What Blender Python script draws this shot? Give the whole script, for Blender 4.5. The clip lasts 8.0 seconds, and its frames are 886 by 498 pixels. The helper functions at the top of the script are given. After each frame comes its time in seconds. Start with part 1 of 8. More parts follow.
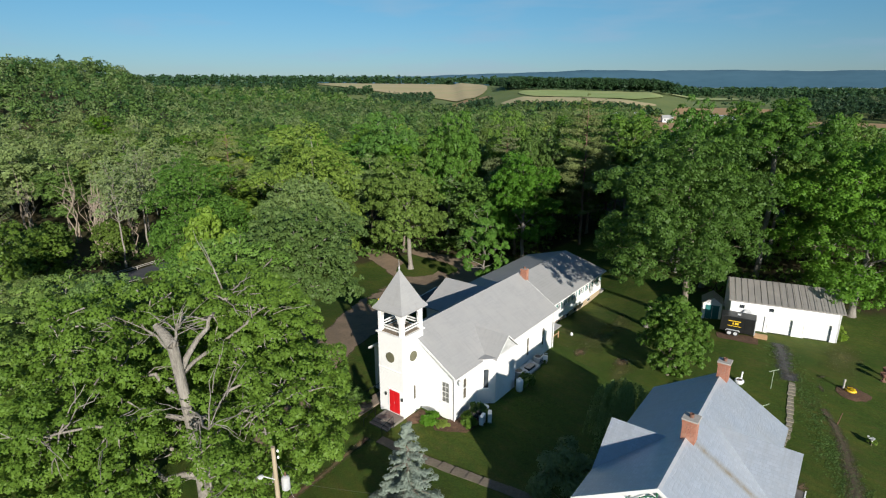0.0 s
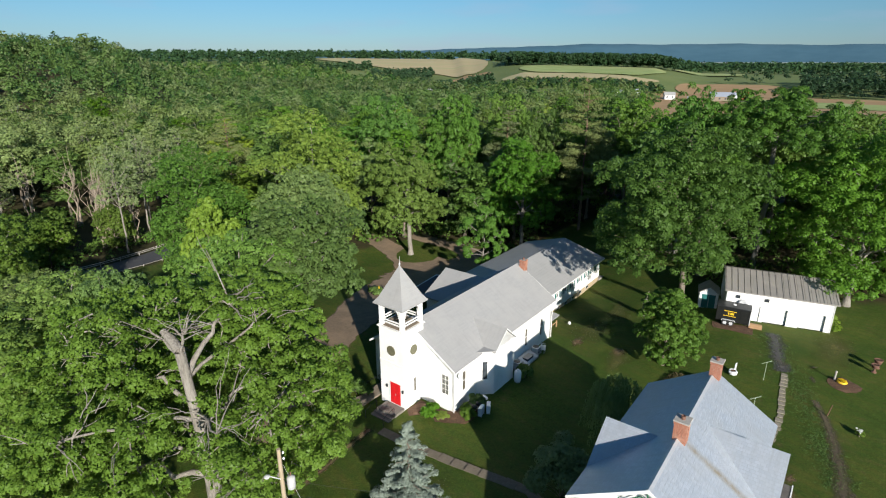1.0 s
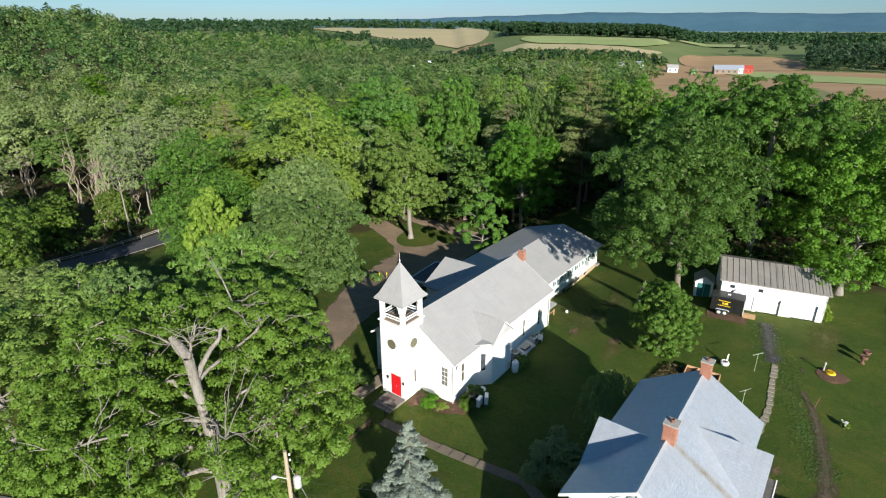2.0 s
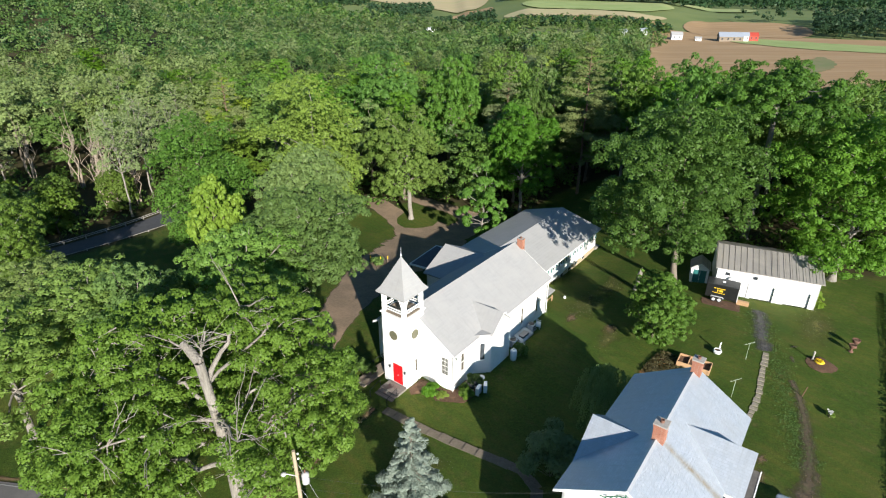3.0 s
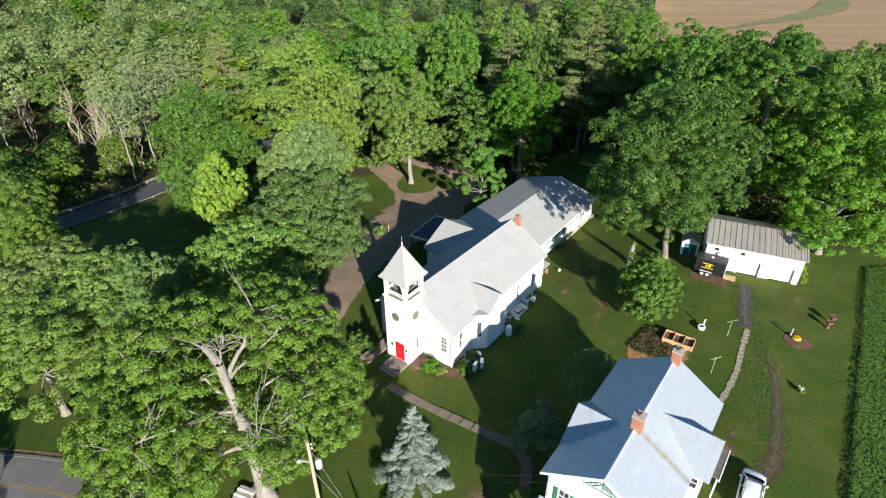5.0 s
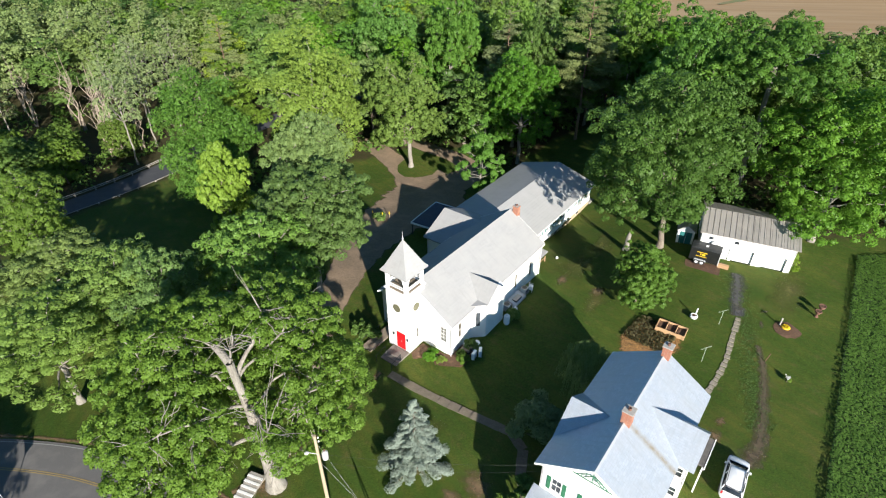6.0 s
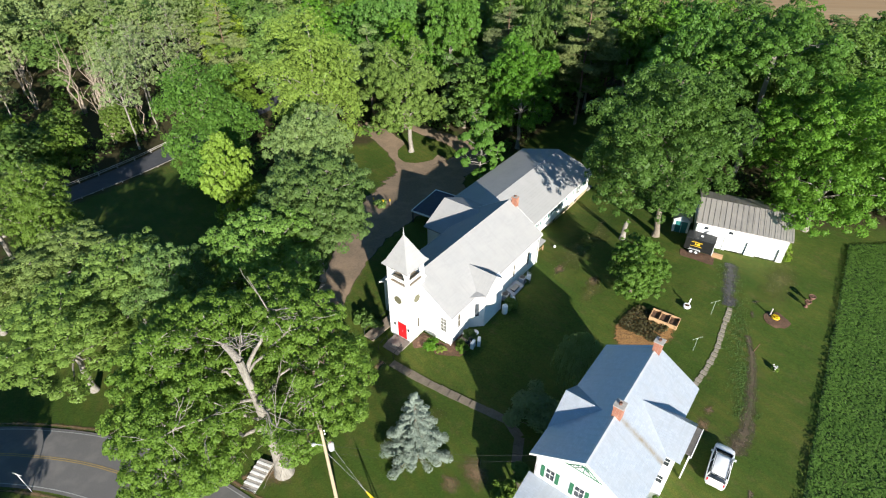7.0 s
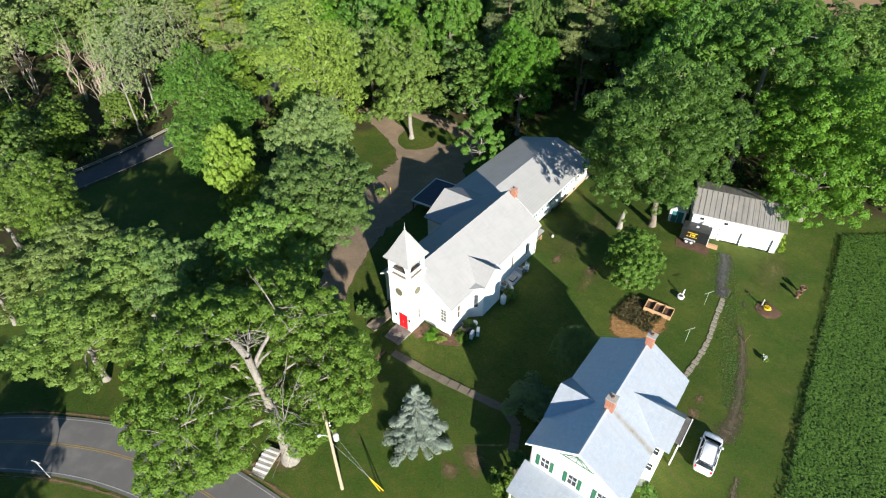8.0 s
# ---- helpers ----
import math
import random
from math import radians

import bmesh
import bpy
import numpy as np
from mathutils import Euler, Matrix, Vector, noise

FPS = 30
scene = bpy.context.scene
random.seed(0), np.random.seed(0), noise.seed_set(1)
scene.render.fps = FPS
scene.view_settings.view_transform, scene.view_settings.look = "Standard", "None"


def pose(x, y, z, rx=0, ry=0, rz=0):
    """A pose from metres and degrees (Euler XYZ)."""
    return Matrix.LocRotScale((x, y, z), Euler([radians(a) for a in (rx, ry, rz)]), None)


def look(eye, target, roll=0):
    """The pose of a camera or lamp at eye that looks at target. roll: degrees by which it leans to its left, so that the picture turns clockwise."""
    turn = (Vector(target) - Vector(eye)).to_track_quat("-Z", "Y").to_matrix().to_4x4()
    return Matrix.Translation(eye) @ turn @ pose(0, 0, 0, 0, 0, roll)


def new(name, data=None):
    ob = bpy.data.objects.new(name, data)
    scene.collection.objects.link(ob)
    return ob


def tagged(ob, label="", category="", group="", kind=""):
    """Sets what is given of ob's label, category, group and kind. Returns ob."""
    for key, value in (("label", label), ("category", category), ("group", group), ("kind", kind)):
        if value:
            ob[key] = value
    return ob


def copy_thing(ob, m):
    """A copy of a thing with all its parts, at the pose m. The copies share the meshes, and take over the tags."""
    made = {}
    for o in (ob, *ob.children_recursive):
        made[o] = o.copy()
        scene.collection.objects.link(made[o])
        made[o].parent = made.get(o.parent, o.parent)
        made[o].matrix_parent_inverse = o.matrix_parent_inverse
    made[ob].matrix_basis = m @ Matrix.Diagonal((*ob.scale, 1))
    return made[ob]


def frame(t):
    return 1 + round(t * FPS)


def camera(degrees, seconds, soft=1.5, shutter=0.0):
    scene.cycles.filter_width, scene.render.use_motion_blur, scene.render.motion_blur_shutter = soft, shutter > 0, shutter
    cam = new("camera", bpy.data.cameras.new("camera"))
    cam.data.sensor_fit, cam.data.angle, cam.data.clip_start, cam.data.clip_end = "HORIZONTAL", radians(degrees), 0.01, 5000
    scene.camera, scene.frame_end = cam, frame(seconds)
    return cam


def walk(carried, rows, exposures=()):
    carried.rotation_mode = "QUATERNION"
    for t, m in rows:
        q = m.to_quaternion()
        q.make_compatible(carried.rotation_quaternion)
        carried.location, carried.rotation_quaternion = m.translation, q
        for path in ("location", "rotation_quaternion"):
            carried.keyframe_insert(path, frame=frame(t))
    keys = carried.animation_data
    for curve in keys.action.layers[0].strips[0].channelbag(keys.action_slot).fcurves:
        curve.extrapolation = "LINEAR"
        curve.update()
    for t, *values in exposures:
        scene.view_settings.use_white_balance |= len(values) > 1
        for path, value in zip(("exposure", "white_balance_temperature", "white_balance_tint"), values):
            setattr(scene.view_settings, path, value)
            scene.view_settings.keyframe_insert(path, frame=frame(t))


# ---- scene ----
# ---- camera ----
cam = camera(77.4, 8.0, soft=1.15)
METRES, EYE, TILT, LEAN, TURN = 20.0, 29.2, -16.4, 0.0, 0.0
ROWS = [
    (0.0, 0.0, 0.0, 0.0, -0.0, 0.0, -0.0),
    (0.5, -0.0031, -0.0108, 0.0425, -0.02, -1.18, 0.03),
    (1.0, 0.0019, -0.0297, 0.0896, 0.01, -2.44, 0.02),
    (1.5, 0.0047, -0.0487, 0.1433, 0.01, -3.78, -0.01),
    (3.0, 0.0016, -0.0999, 0.3359, -0.01, -8.63, -0.04),
    (3.5, 0.0026, -0.1181, 0.3992, -0.01, -10.22, -0.01),
    (4.0, 0.0039, -0.136, 0.4617, -0.01, -11.79, -0.02),
    (4.5, 0.0054, -0.1547, 0.5252, -0.01, -13.32, -0.01),
    (6.0, 0.0096, -0.2122, 0.7201, 0.02, -17.76, 0.02),
    (6.5, 0.0099, -0.2308, 0.7837, 0.02, -19.13, 0.01),
    (7.0, 0.0099, -0.2487, 0.8473, 0.03, -20.48, -0.01),
    (7.5, 0.01, -0.2674, 0.9097, 0.04, -21.77, -0.02),
    (8.0, 0.0109, -0.282, 0.9584, 0.05, -22.85, -0.02),
]
walk(cam, [(t, pose(0, 0, EYE, TILT, LEAN, TURN) @ pose(METRES * x, METRES * y, METRES * z, 90 + pitch, roll, yaw)) for t, x, y, z, yaw, pitch, roll in ROWS],
     exposures=[(0.0, 0.50), (0.5, 0.55), (1.0, 0.63), (1.5, 0.74), (3.0, 1.02), (3.5, 1.08), (4.5, 1.13), (8.0, 1.19)])
SUN_AZ, SUN_EL = 163.0, 19.8

# ---- world, sun ----
world = bpy.data.worlds.new("sky")
scene.world = world
world.use_nodes = True
wn, wl = world.node_tree.nodes, world.node_tree.links
sky = wn.new("ShaderNodeTexSky")
sky.sky_type = "NISHITA"
sky.sun_disc = False
sky.sun_elevation, sky.sun_rotation = radians(SUN_EL), radians(SUN_AZ)
sky.air_density, sky.dust_density, sky.ozone_density = 1.0, 0.15, 3.0
sky_gain = wn["Background"]
sky_gain.inputs["Strength"].default_value = 0.053
# thin scattered cloud low over the horizon
coord = wn.new("ShaderNodeTexCoord")
stretch = wn.new("ShaderNodeMapping")
stretch.inputs["Scale"].default_value = (3.0, 3.0, 16.0)
wl.new(coord.outputs["Generated"], stretch.inputs["Vector"])
cloud = wn.new("ShaderNodeTexNoise")
cloud.inputs["Scale"].default_value, cloud.inputs["Detail"].default_value = 1.6, 7.0
wl.new(stretch.outputs["Vector"], cloud.inputs["Vector"])
cut = wn.new("ShaderNodeMapRange")
cut.inputs["From Min"].default_value, cut.inputs["From Max"].default_value, cut.inputs["To Max"].default_value = 0.52, 0.76, 0.35
wl.new(cloud.outputs["Fac"], cut.inputs["Value"])
veil = wn.new("ShaderNodeMix")
veil.data_type = "RGBA"
veil.inputs["B"].default_value = (9.0, 7.0, 7.2, 1)
wl.new(cut.outputs["Result"], veil.inputs["Factor"])
wl.new(sky.outputs["Color"], veil.inputs["A"])
tone_ = wn.new("ShaderNodeMix")
tone_.data_type, tone_.blend_type = "RGBA", "MULTIPLY"
tone_.inputs["Factor"].default_value = 1.0
climb = wn.new("ShaderNodeSeparateXYZ")
wl.new(coord.outputs["Generated"], climb.inputs[0])
low = wn.new("ShaderNodeMapRange")
low.inputs["From Min"].default_value, low.inputs["From Max"].default_value = 0.0, 0.14
wl.new(climb.outputs["Z"], low.inputs["Value"])
tint = wn.new("ShaderNodeMix")
tint.data_type = "RGBA"
tint.inputs["A"].default_value = (0.57, 0.76, 1.13, 1)
tint.inputs["B"].default_value = (0.56, 0.95, 1.14, 1)
wl.new(low.outputs["Result"], tint.inputs["Factor"])
wl.new(tint.outputs["Result"], tone_.inputs["B"])
wl.new(veil.outputs["Result"], tone_.inputs["A"])
wl.new(tone_.outputs["Result"], sky_gain.inputs["Color"])

sun = new("sun", bpy.data.lights.new("sun", "SUN"))
sun.data.energy, sun.data.angle, sun.data.color = 5.0, radians(0.6), (1.0, 0.945, 0.86)
_a, _e = radians(SUN_AZ), radians(SUN_EL)
SUN_DIR = Vector((math.sin(_a) * math.cos(_e), math.cos(_a) * math.cos(_e), math.sin(_e)))
sun.matrix_world = look(SUN_DIR * 200, (0, 0, 0))


# ---- materials ----
def _mat(name):
    m = bpy.data.materials.new(name)
    m.use_nodes = True
    return m, m.node_tree.nodes, m.node_tree.links, m.node_tree.nodes["Principled BSDF"]


def _mix(n, l, fac, a, b, mode="MIX"):
    x = n.new("ShaderNodeMix")
    x.data_type, x.blend_type = "RGBA", mode
    for key, val in (("Factor", fac), ("A", a), ("B", b)):
        if hasattr(val, "links"):
            l.new(val, x.inputs[key])
        else:
            x.inputs[key].default_value = val if key == "Factor" else (*val, 1)
    return x.outputs["Result"]


def _noise(n, l, scale, detail=5.0, rough=0.6, vec=None, lo=0.35, hi=0.65):
    t = n.new("ShaderNodeTexNoise")
    t.inputs["Scale"].default_value, t.inputs["Detail"].default_value, t.inputs["Roughness"].default_value = scale, detail, rough
    if vec is not None:
        l.new(vec, t.inputs["Vector"])
    r = n.new("ShaderNodeMapRange")
    r.inputs["From Min"].default_value, r.inputs["From Max"].default_value = lo, hi
    l.new(t.outputs["Fac"], r.inputs["Value"])
    return r.outputs["Result"]


def _coord(n, l, scale=(1, 1, 1), kind="Object"):
    c = n.new("ShaderNodeTexCoord")
    m = n.new("ShaderNodeMapping")
    m.inputs["Scale"].default_value = scale
    l.new(c.outputs[kind], m.inputs["Vector"])
    return m.outputs["Vector"]


def _bump(n, l, p, height, strength, dist=0.02):
    b = n.new("ShaderNodeBump")
    b.inputs["Strength"].default_value, b.inputs["Distance"].default_value = strength, dist
    l.new(height, b.inputs["Height"])
    l.new(b.outputs["Normal"], p.inputs["Normal"])


def surface(name, a, b, rough=0.7, fine=8.0, coarse=0.6, c=None, metal=0.0, bump=0.3, dist=0.01, squash=(1, 1, 1), spec=0.4):
    """A surface in two tones, mottled at two scales, with an optional stain colour c."""
    m, n, l, p = _mat(name)
    vec = _coord(n, l, squash)
    f = _noise(n, l, fine, 6, 0.65, vec)
    col = _mix(n, l, f, a, b)
    if c:
        col = _mix(n, l, _noise(n, l, coarse, 4, 0.6, vec, 0.48, 0.75), col, c)
    l.new(col, p.inputs["Base Color"])
    p.inputs["Roughness"].default_value, p.inputs["Metallic"].default_value = rough, metal
    p.inputs["Specular IOR Level"].default_value = spec
    _bump(n, l, p, f, bump, dist)
    return m


def ragged_edge(m, scale=2.2, reach=2.0, grain=2.2, gain=0.8):
    """Bare ground that thins out towards its rim, where the grass comes through."""
    n, l = m.node_tree.nodes, m.node_tree.links
    rim = n.new("ShaderNodeAttribute")
    rim.attribute_name = "edge"
    t = n.new("ShaderNodeTexNoise")
    t.inputs["Scale"].default_value, t.inputs["Detail"].default_value, t.inputs["Roughness"].default_value = scale, 8.0, 0.75
    l.new(_coord(n, l), t.inputs["Vector"])
    a, b, c = (n.new("ShaderNodeMath") for k in range(3))
    a.operation = b.operation = "MULTIPLY_ADD"
    c.operation = "MULTIPLY"
    l.new(rim.outputs["Fac"], a.inputs[0])
    a.inputs[1].default_value, a.inputs[2].default_value = reach, -0.80 * grain
    l.new(t.outputs["Fac"], b.inputs[0])
    b.inputs[1].default_value = grain
    l.new(a.outputs[0], b.inputs[2])
    l.new(b.outputs[0], c.inputs[0])
    c.inputs[1].default_value = gain
    c.use_clamp = True
    l.new(c.outputs[0], n["Principled BSDF"].inputs["Alpha"])
    return m


def boarded(name, a, b, pitch=0.14, rough=0.6):
    """Painted clapboard: a lapped relief up the wall and weathered paint."""
    m, n, l, p = _mat(name)
    vec = _coord(n, l)
    col = _mix(n, l, _noise(n, l, 3.0, 6, 0.7, _coord(n, l, (1, 1, 6))), a, b)
    col = _mix(n, l, _noise(n, l, 0.5, 5, 0.6, vec, 0.55, 0.8), col, tuple(x * 0.86 for x in b))
    l.new(col, p.inputs["Base Color"])
    p.inputs["Roughness"].default_value = rough
    w = n.new("ShaderNodeTexWave")
    w.wave_type, w.bands_direction, w.wave_profile = "BANDS", "Z", "SAW"
    w.inputs["Scale"].default_value = 0.314 / pitch
    l.new(vec, w.inputs["Vector"])
    _bump(n, l, p, w.outputs["Fac"], 0.5, 0.02)
    return m


def shingled(name, a, b, stain, width, row, rough=0.6, metal=0.0, bump=0.5, mortar=0.012, tint=0.5, streak=None):
    """Courses of shingles: a staggered relief, each piece a little different, and long stains down the slope."""
    m, n, l, p = _mat(name)
    c = n.new("ShaderNodeTexCoord")
    split = n.new("ShaderNodeSeparateXYZ")
    l.new(c.outputs["UV"], split.inputs["Vector"])
    j = n.new("ShaderNodeCombineXYZ")
    l.new(split.outputs["X"], j.inputs["X"])
    l.new(split.outputs["Y"], j.inputs["Y"])
    t = n.new("ShaderNodeTexBrick")
    t.inputs["Scale"].default_value = 1.0
    t.inputs["Brick Width"].default_value, t.inputs["Row Height"].default_value = width, row
    t.inputs["Mortar Size"].default_value, t.inputs["Mortar Smooth"].default_value = mortar, 0.3
    t.inputs["Color1"].default_value, t.inputs["Color2"].default_value = (*a, 1), (*b, 1)
    t.inputs["Mortar"].default_value = (*[x * tint for x in a], 1)
    l.new(j.outputs["Vector"], t.inputs["Vector"])
    col = _mix(n, l, _noise(n, l, 0.45, 6, 0.65, c.outputs["UV"], 0.42, 0.72), t.outputs["Color"], stain)
    mp = n.new("ShaderNodeMapping")
    mp.inputs["Scale"].default_value = (2.2, 0.25, 1)
    l.new(c.outputs["UV"], mp.inputs["Vector"])
    col = _mix(n, l, _noise(n, l, 1.4, 6, 0.7, mp.outputs["Vector"], 0.5, 0.85), col, tuple(x * 0.8 for x in stain))
    if streak:  # soot and rust washed down one slope from a chimney: where it starts, how wide
        xyz = n.new("ShaderNodeSeparateXYZ")
        l.new(c.outputs["Object"], xyz.inputs["Vector"])
        off, wide, side, wet = (n.new("ShaderNodeMath") for k in range(4))
        off.operation, wide.operation, side.operation, wet.operation = "SUBTRACT", "ABSOLUTE", "LESS_THAN", "MULTIPLY"
        l.new(xyz.outputs["X"], off.inputs[0])
        off.inputs[1].default_value = streak[0]
        l.new(off.outputs[0], wide.inputs[0])
        fall = n.new("ShaderNodeMapRange")
        fall.inputs["From Min"].default_value, fall.inputs["From Max"].default_value = streak[1], 0.05
        l.new(wide.outputs[0], fall.inputs["Value"])
        l.new(xyz.outputs["Y"], side.inputs[0])
        side.inputs[1].default_value = -0.2
        l.new(fall.outputs["Result"], wet.inputs[0])
        l.new(side.outputs[0], wet.inputs[1])
        patchy = n.new("ShaderNodeMath")
        patchy.operation = "MULTIPLY"
        l.new(wet.outputs[0], patchy.inputs[0])
        l.new(_noise(n, l, 1.1, 6, 0.7, c.outputs["Object"], 0.25, 0.6), patchy.inputs[1])
        col = _mix(n, l, patchy.outputs[0], col, (0.30, 0.25, 0.17))
    l.new(col, p.inputs["Base Color"])
    p.inputs["Roughness"].default_value, p.inputs["Metallic"].default_value = rough, metal
    b_ = n.new("ShaderNodeBump")
    b_.invert = True
    b_.inputs["Strength"].default_value, b_.inputs["Distance"].default_value = bump, 0.02
    l.new(t.outputs["Fac"], b_.inputs["Height"])
    l.new(b_.outputs["Normal"], p.inputs["Normal"])
    return m


def leafy(name, dark, light, glow, size=0.35, gloss=0.5, stands=None):
    """Leaves: each spray its own tone, tone drifting through the crown and from tree to tree, light passing through."""
    m, n, l, p = _mat(name)
    g = n.new("ShaderNodeNewGeometry")
    o = n.new("ShaderNodeObjectInfo")
    shade = n.new("ShaderNodeMapRange")
    shade.inputs["To Min"].default_value, shade.inputs["To Max"].default_value = 0.20, 0.62
    l.new(g.outputs["Random Per Island"], shade.inputs["Value"])
    col = _mix(n, l, shade.outputs["Result"], dark, light)
    col = _mix(n, l, _noise(n, l, size, 3, 0.6, _coord(n, l), 0.35, 0.7), col, light)
    if stands:  # a mixed wood: paler and darker trees side by side
        kin = n.new("ShaderNodeAttribute")
        kin.attribute_name = "kin"
        for lo, hi, other in ((0.66, 0.80, stands[0]), (0.34, 0.18, stands[1])):
            pick = n.new("ShaderNodeMapRange")
            pick.inputs["From Min"].default_value, pick.inputs["From Max"].default_value = lo, hi
            l.new(kin.outputs["Fac"], pick.inputs["Value"])
            col = _mix(n, l, pick.outputs["Result"], col, other)
    hs = n.new("ShaderNodeHueSaturation")
    for key, lo, hi in (("Hue", 0.490, 0.510), ("Value", 0.88, 1.14), ("Saturation", 0.94, 1.08)):
        r = n.new("ShaderNodeMapRange")
        r.inputs["To Min"].default_value, r.inputs["To Max"].default_value = lo, hi
        if key == "Value":
            l.new(o.outputs["Random"], r.inputs["Value"])
        else:
            w = n.new("ShaderNodeTexWhiteNoise")
            w.noise_dimensions = "1D"
            ad = n.new("ShaderNodeMath")
            ad.inputs[1].default_value = 3.1 if key == "Hue" else 7.7
            l.new(o.outputs["Random"], ad.inputs[0])
            l.new(ad.outputs[0], w.inputs["W"])
            l.new(w.outputs["Value"], r.inputs["Value"])
        l.new(r.outputs["Result"], hs.inputs[key])
    l.new(col, hs.inputs["Color"])
    l.new(hs.outputs["Color"], p.inputs["Base Color"])
    p.inputs["Roughness"].default_value, p.inputs["Specular IOR Level"].default_value = gloss, 0.18
    tr = n.new("ShaderNodeBsdfTranslucent")
    l.new(_mix(n, l, 0.55, hs.outputs["Color"], glow), tr.inputs["Color"])
    ms = n.new("ShaderNodeMixShader")
    ms.inputs["Fac"].default_value = 0.27
    l.new(p.outputs["BSDF"], ms.inputs[1])
    l.new(tr.outputs["BSDF"], ms.inputs[2])
    l.new(ms.outputs["Shader"], n["Material Output"].inputs["Surface"])
    return m


def glassy(name, tint=(0.03, 0.035, 0.04)):
    m, n, l, p = _mat(name)
    col = _mix(n, l, _noise(n, l, 1.5, 3, 0.5, _coord(n, l)), tint, tuple(x * 2.2 for x in tint))
    l.new(col, p.inputs["Base Color"])
    p.inputs["Roughness"].default_value, p.inputs["Specular IOR Level"].default_value = 0.08, 0.6
    return m


WHITE = boarded("white_clapboard", (0.86, 0.86, 0.845), (0.80, 0.805, 0.79))
TRIM = surface("white_trim_paint", (0.83, 0.83, 0.81), (0.76, 0.76, 0.74), 0.5, 5.0, 0.8, (0.68, 0.67, 0.63))
CHURCH_ROOF = shingled("grey_asphalt_shingle", (0.335, 0.335, 0.33), (0.31, 0.31, 0.305), (0.35, 0.345, 0.335), 0.9, 0.16, 0.85, bump=0.25, tint=0.9)
EXT_ROOF = shingled("ribbed_grey_roof", (0.38, 0.38, 0.37), (0.36, 0.36, 0.35), (0.40, 0.395, 0.385), 12.0, 0.45, 0.7, tint=0.82, mortar=0.03)
HOUSE_ROOF = shingled("painted_tin_shingle", (0.47, 0.515, 0.57), (0.40, 0.445, 0.50), (0.44, 0.465, 0.49), 0.30, 0.20, 0.38, 0.34, 0.6, 0.012, 0.78, (5.35, 0.42))
BARN_ROOF = shingled("weathered_metal_sheet", (0.40, 0.375, 0.35), (0.33, 0.31, 0.285), (0.46, 0.42, 0.38), 0.72, 30.0, 0.5, 0.4, 1.0, 0.035, 0.5)
BRICK = surface("red_brick", (0.38, 0.17, 0.11), (0.30, 0.125, 0.08), 0.85, 9.0, 1.5, (0.45, 0.26, 0.18), bump=0.6)
MORTAR = surface("lime_mortar", (0.42, 0.38, 0.33), (0.34, 0.30, 0.26), 0.9, 12.0)
DOORGREY = surface("pale_grey_door_paint", (0.60, 0.61, 0.62), (0.54, 0.55, 0.56), 0.5, 5.0, 0.8, (0.50, 0.50, 0.49))
RED = surface("red_door_paint", (0.62, 0.015, 0.02), (0.52, 0.01, 0.015), 0.4, 6.0)
GREEN = surface("green_trim_paint", (0.04, 0.18, 0.09), (0.03, 0.13, 0.07), 0.5, 6.0)
TEAL = surface("teal_door_paint", (0.03, 0.16, 0.15), (0.02, 0.12, 0.12), 0.5, 6.0)
OLIVE = surface("dark_olive_rim", (0.15, 0.145, 0.09), (0.11, 0.105, 0.065), 0.6, 6.0)
GLASS = glassy("window_glass")
STAINED = surface("leaded_coloured_glass", (0.085, 0.075, 0.058), (0.125, 0.108, 0.08), 0.25, 10.0, 2.0, (0.05, 0.05, 0.045))
CONCRETE = surface("worn_concrete", (0.42, 0.39, 0.35), (0.32, 0.30, 0.27), 0.9, 6.0, 0.7, (0.25, 0.23, 0.19))
STONE = surface("foundation_stone", (0.45, 0.36, 0.24), (0.36, 0.28, 0.18), 0.9, 3.0, 0.8, (0.30, 0.25, 0.18))
WOOD = surface("new_pine_board", (0.52, 0.33, 0.18), (0.42, 0.26, 0.13), 0.7, 5.0, 1.0, (0.36, 0.23, 0.13), squash=(1, 6, 6))
OLDWOOD = surface("weathered_board", (0.25, 0.20, 0.15), (0.18, 0.14, 0.10), 0.85, 5.0, 1.0, (0.30, 0.26, 0.21), squash=(1, 6, 6))
POLEWOOD = surface("weathered_pole", (0.42, 0.34, 0.22), (0.30, 0.24, 0.16), 0.85, 4.0, 1.0, (0.36, 0.31, 0.24), squash=(6, 6, 0.6))
BARK = surface("grey_bark", (0.26, 0.22, 0.17), (0.13, 0.105, 0.08), 0.95, 5.0, 0.8, (0.32, 0.28, 0.23), bump=0.9, dist=0.05, squash=(3, 3, 0.7))
PALEBARK = surface("pale_bark", (0.285, 0.262, 0.225), (0.155, 0.138, 0.115), 0.9, 4.0, 0.7, (0.35, 0.325, 0.285), bump=0.8, dist=0.04, squash=(3, 3, 0.7))
RUSTBARK = surface("reddish_bark", (0.22, 0.14, 0.09), (0.12, 0.08, 0.055), 0.95, 5.0, 0.8, (0.30, 0.20, 0.14), bump=0.9, dist=0.04, squash=(3, 3, 0.7))
GREYMETAL = surface("grey_painted_metal", (0.55, 0.56, 0.57), (0.45, 0.46, 0.47), 0.45, 8.0, 1.0, (0.40, 0.39, 0.37))
DARKMETAL = surface("dark_metal", (0.03, 0.035, 0.035), (0.02, 0.02, 0.022), 0.45, 8.0)
BLACK = surface("black_gloss_panel", (0.012, 0.013, 0.013), (0.02, 0.02, 0.02), 0.3, 4.0)
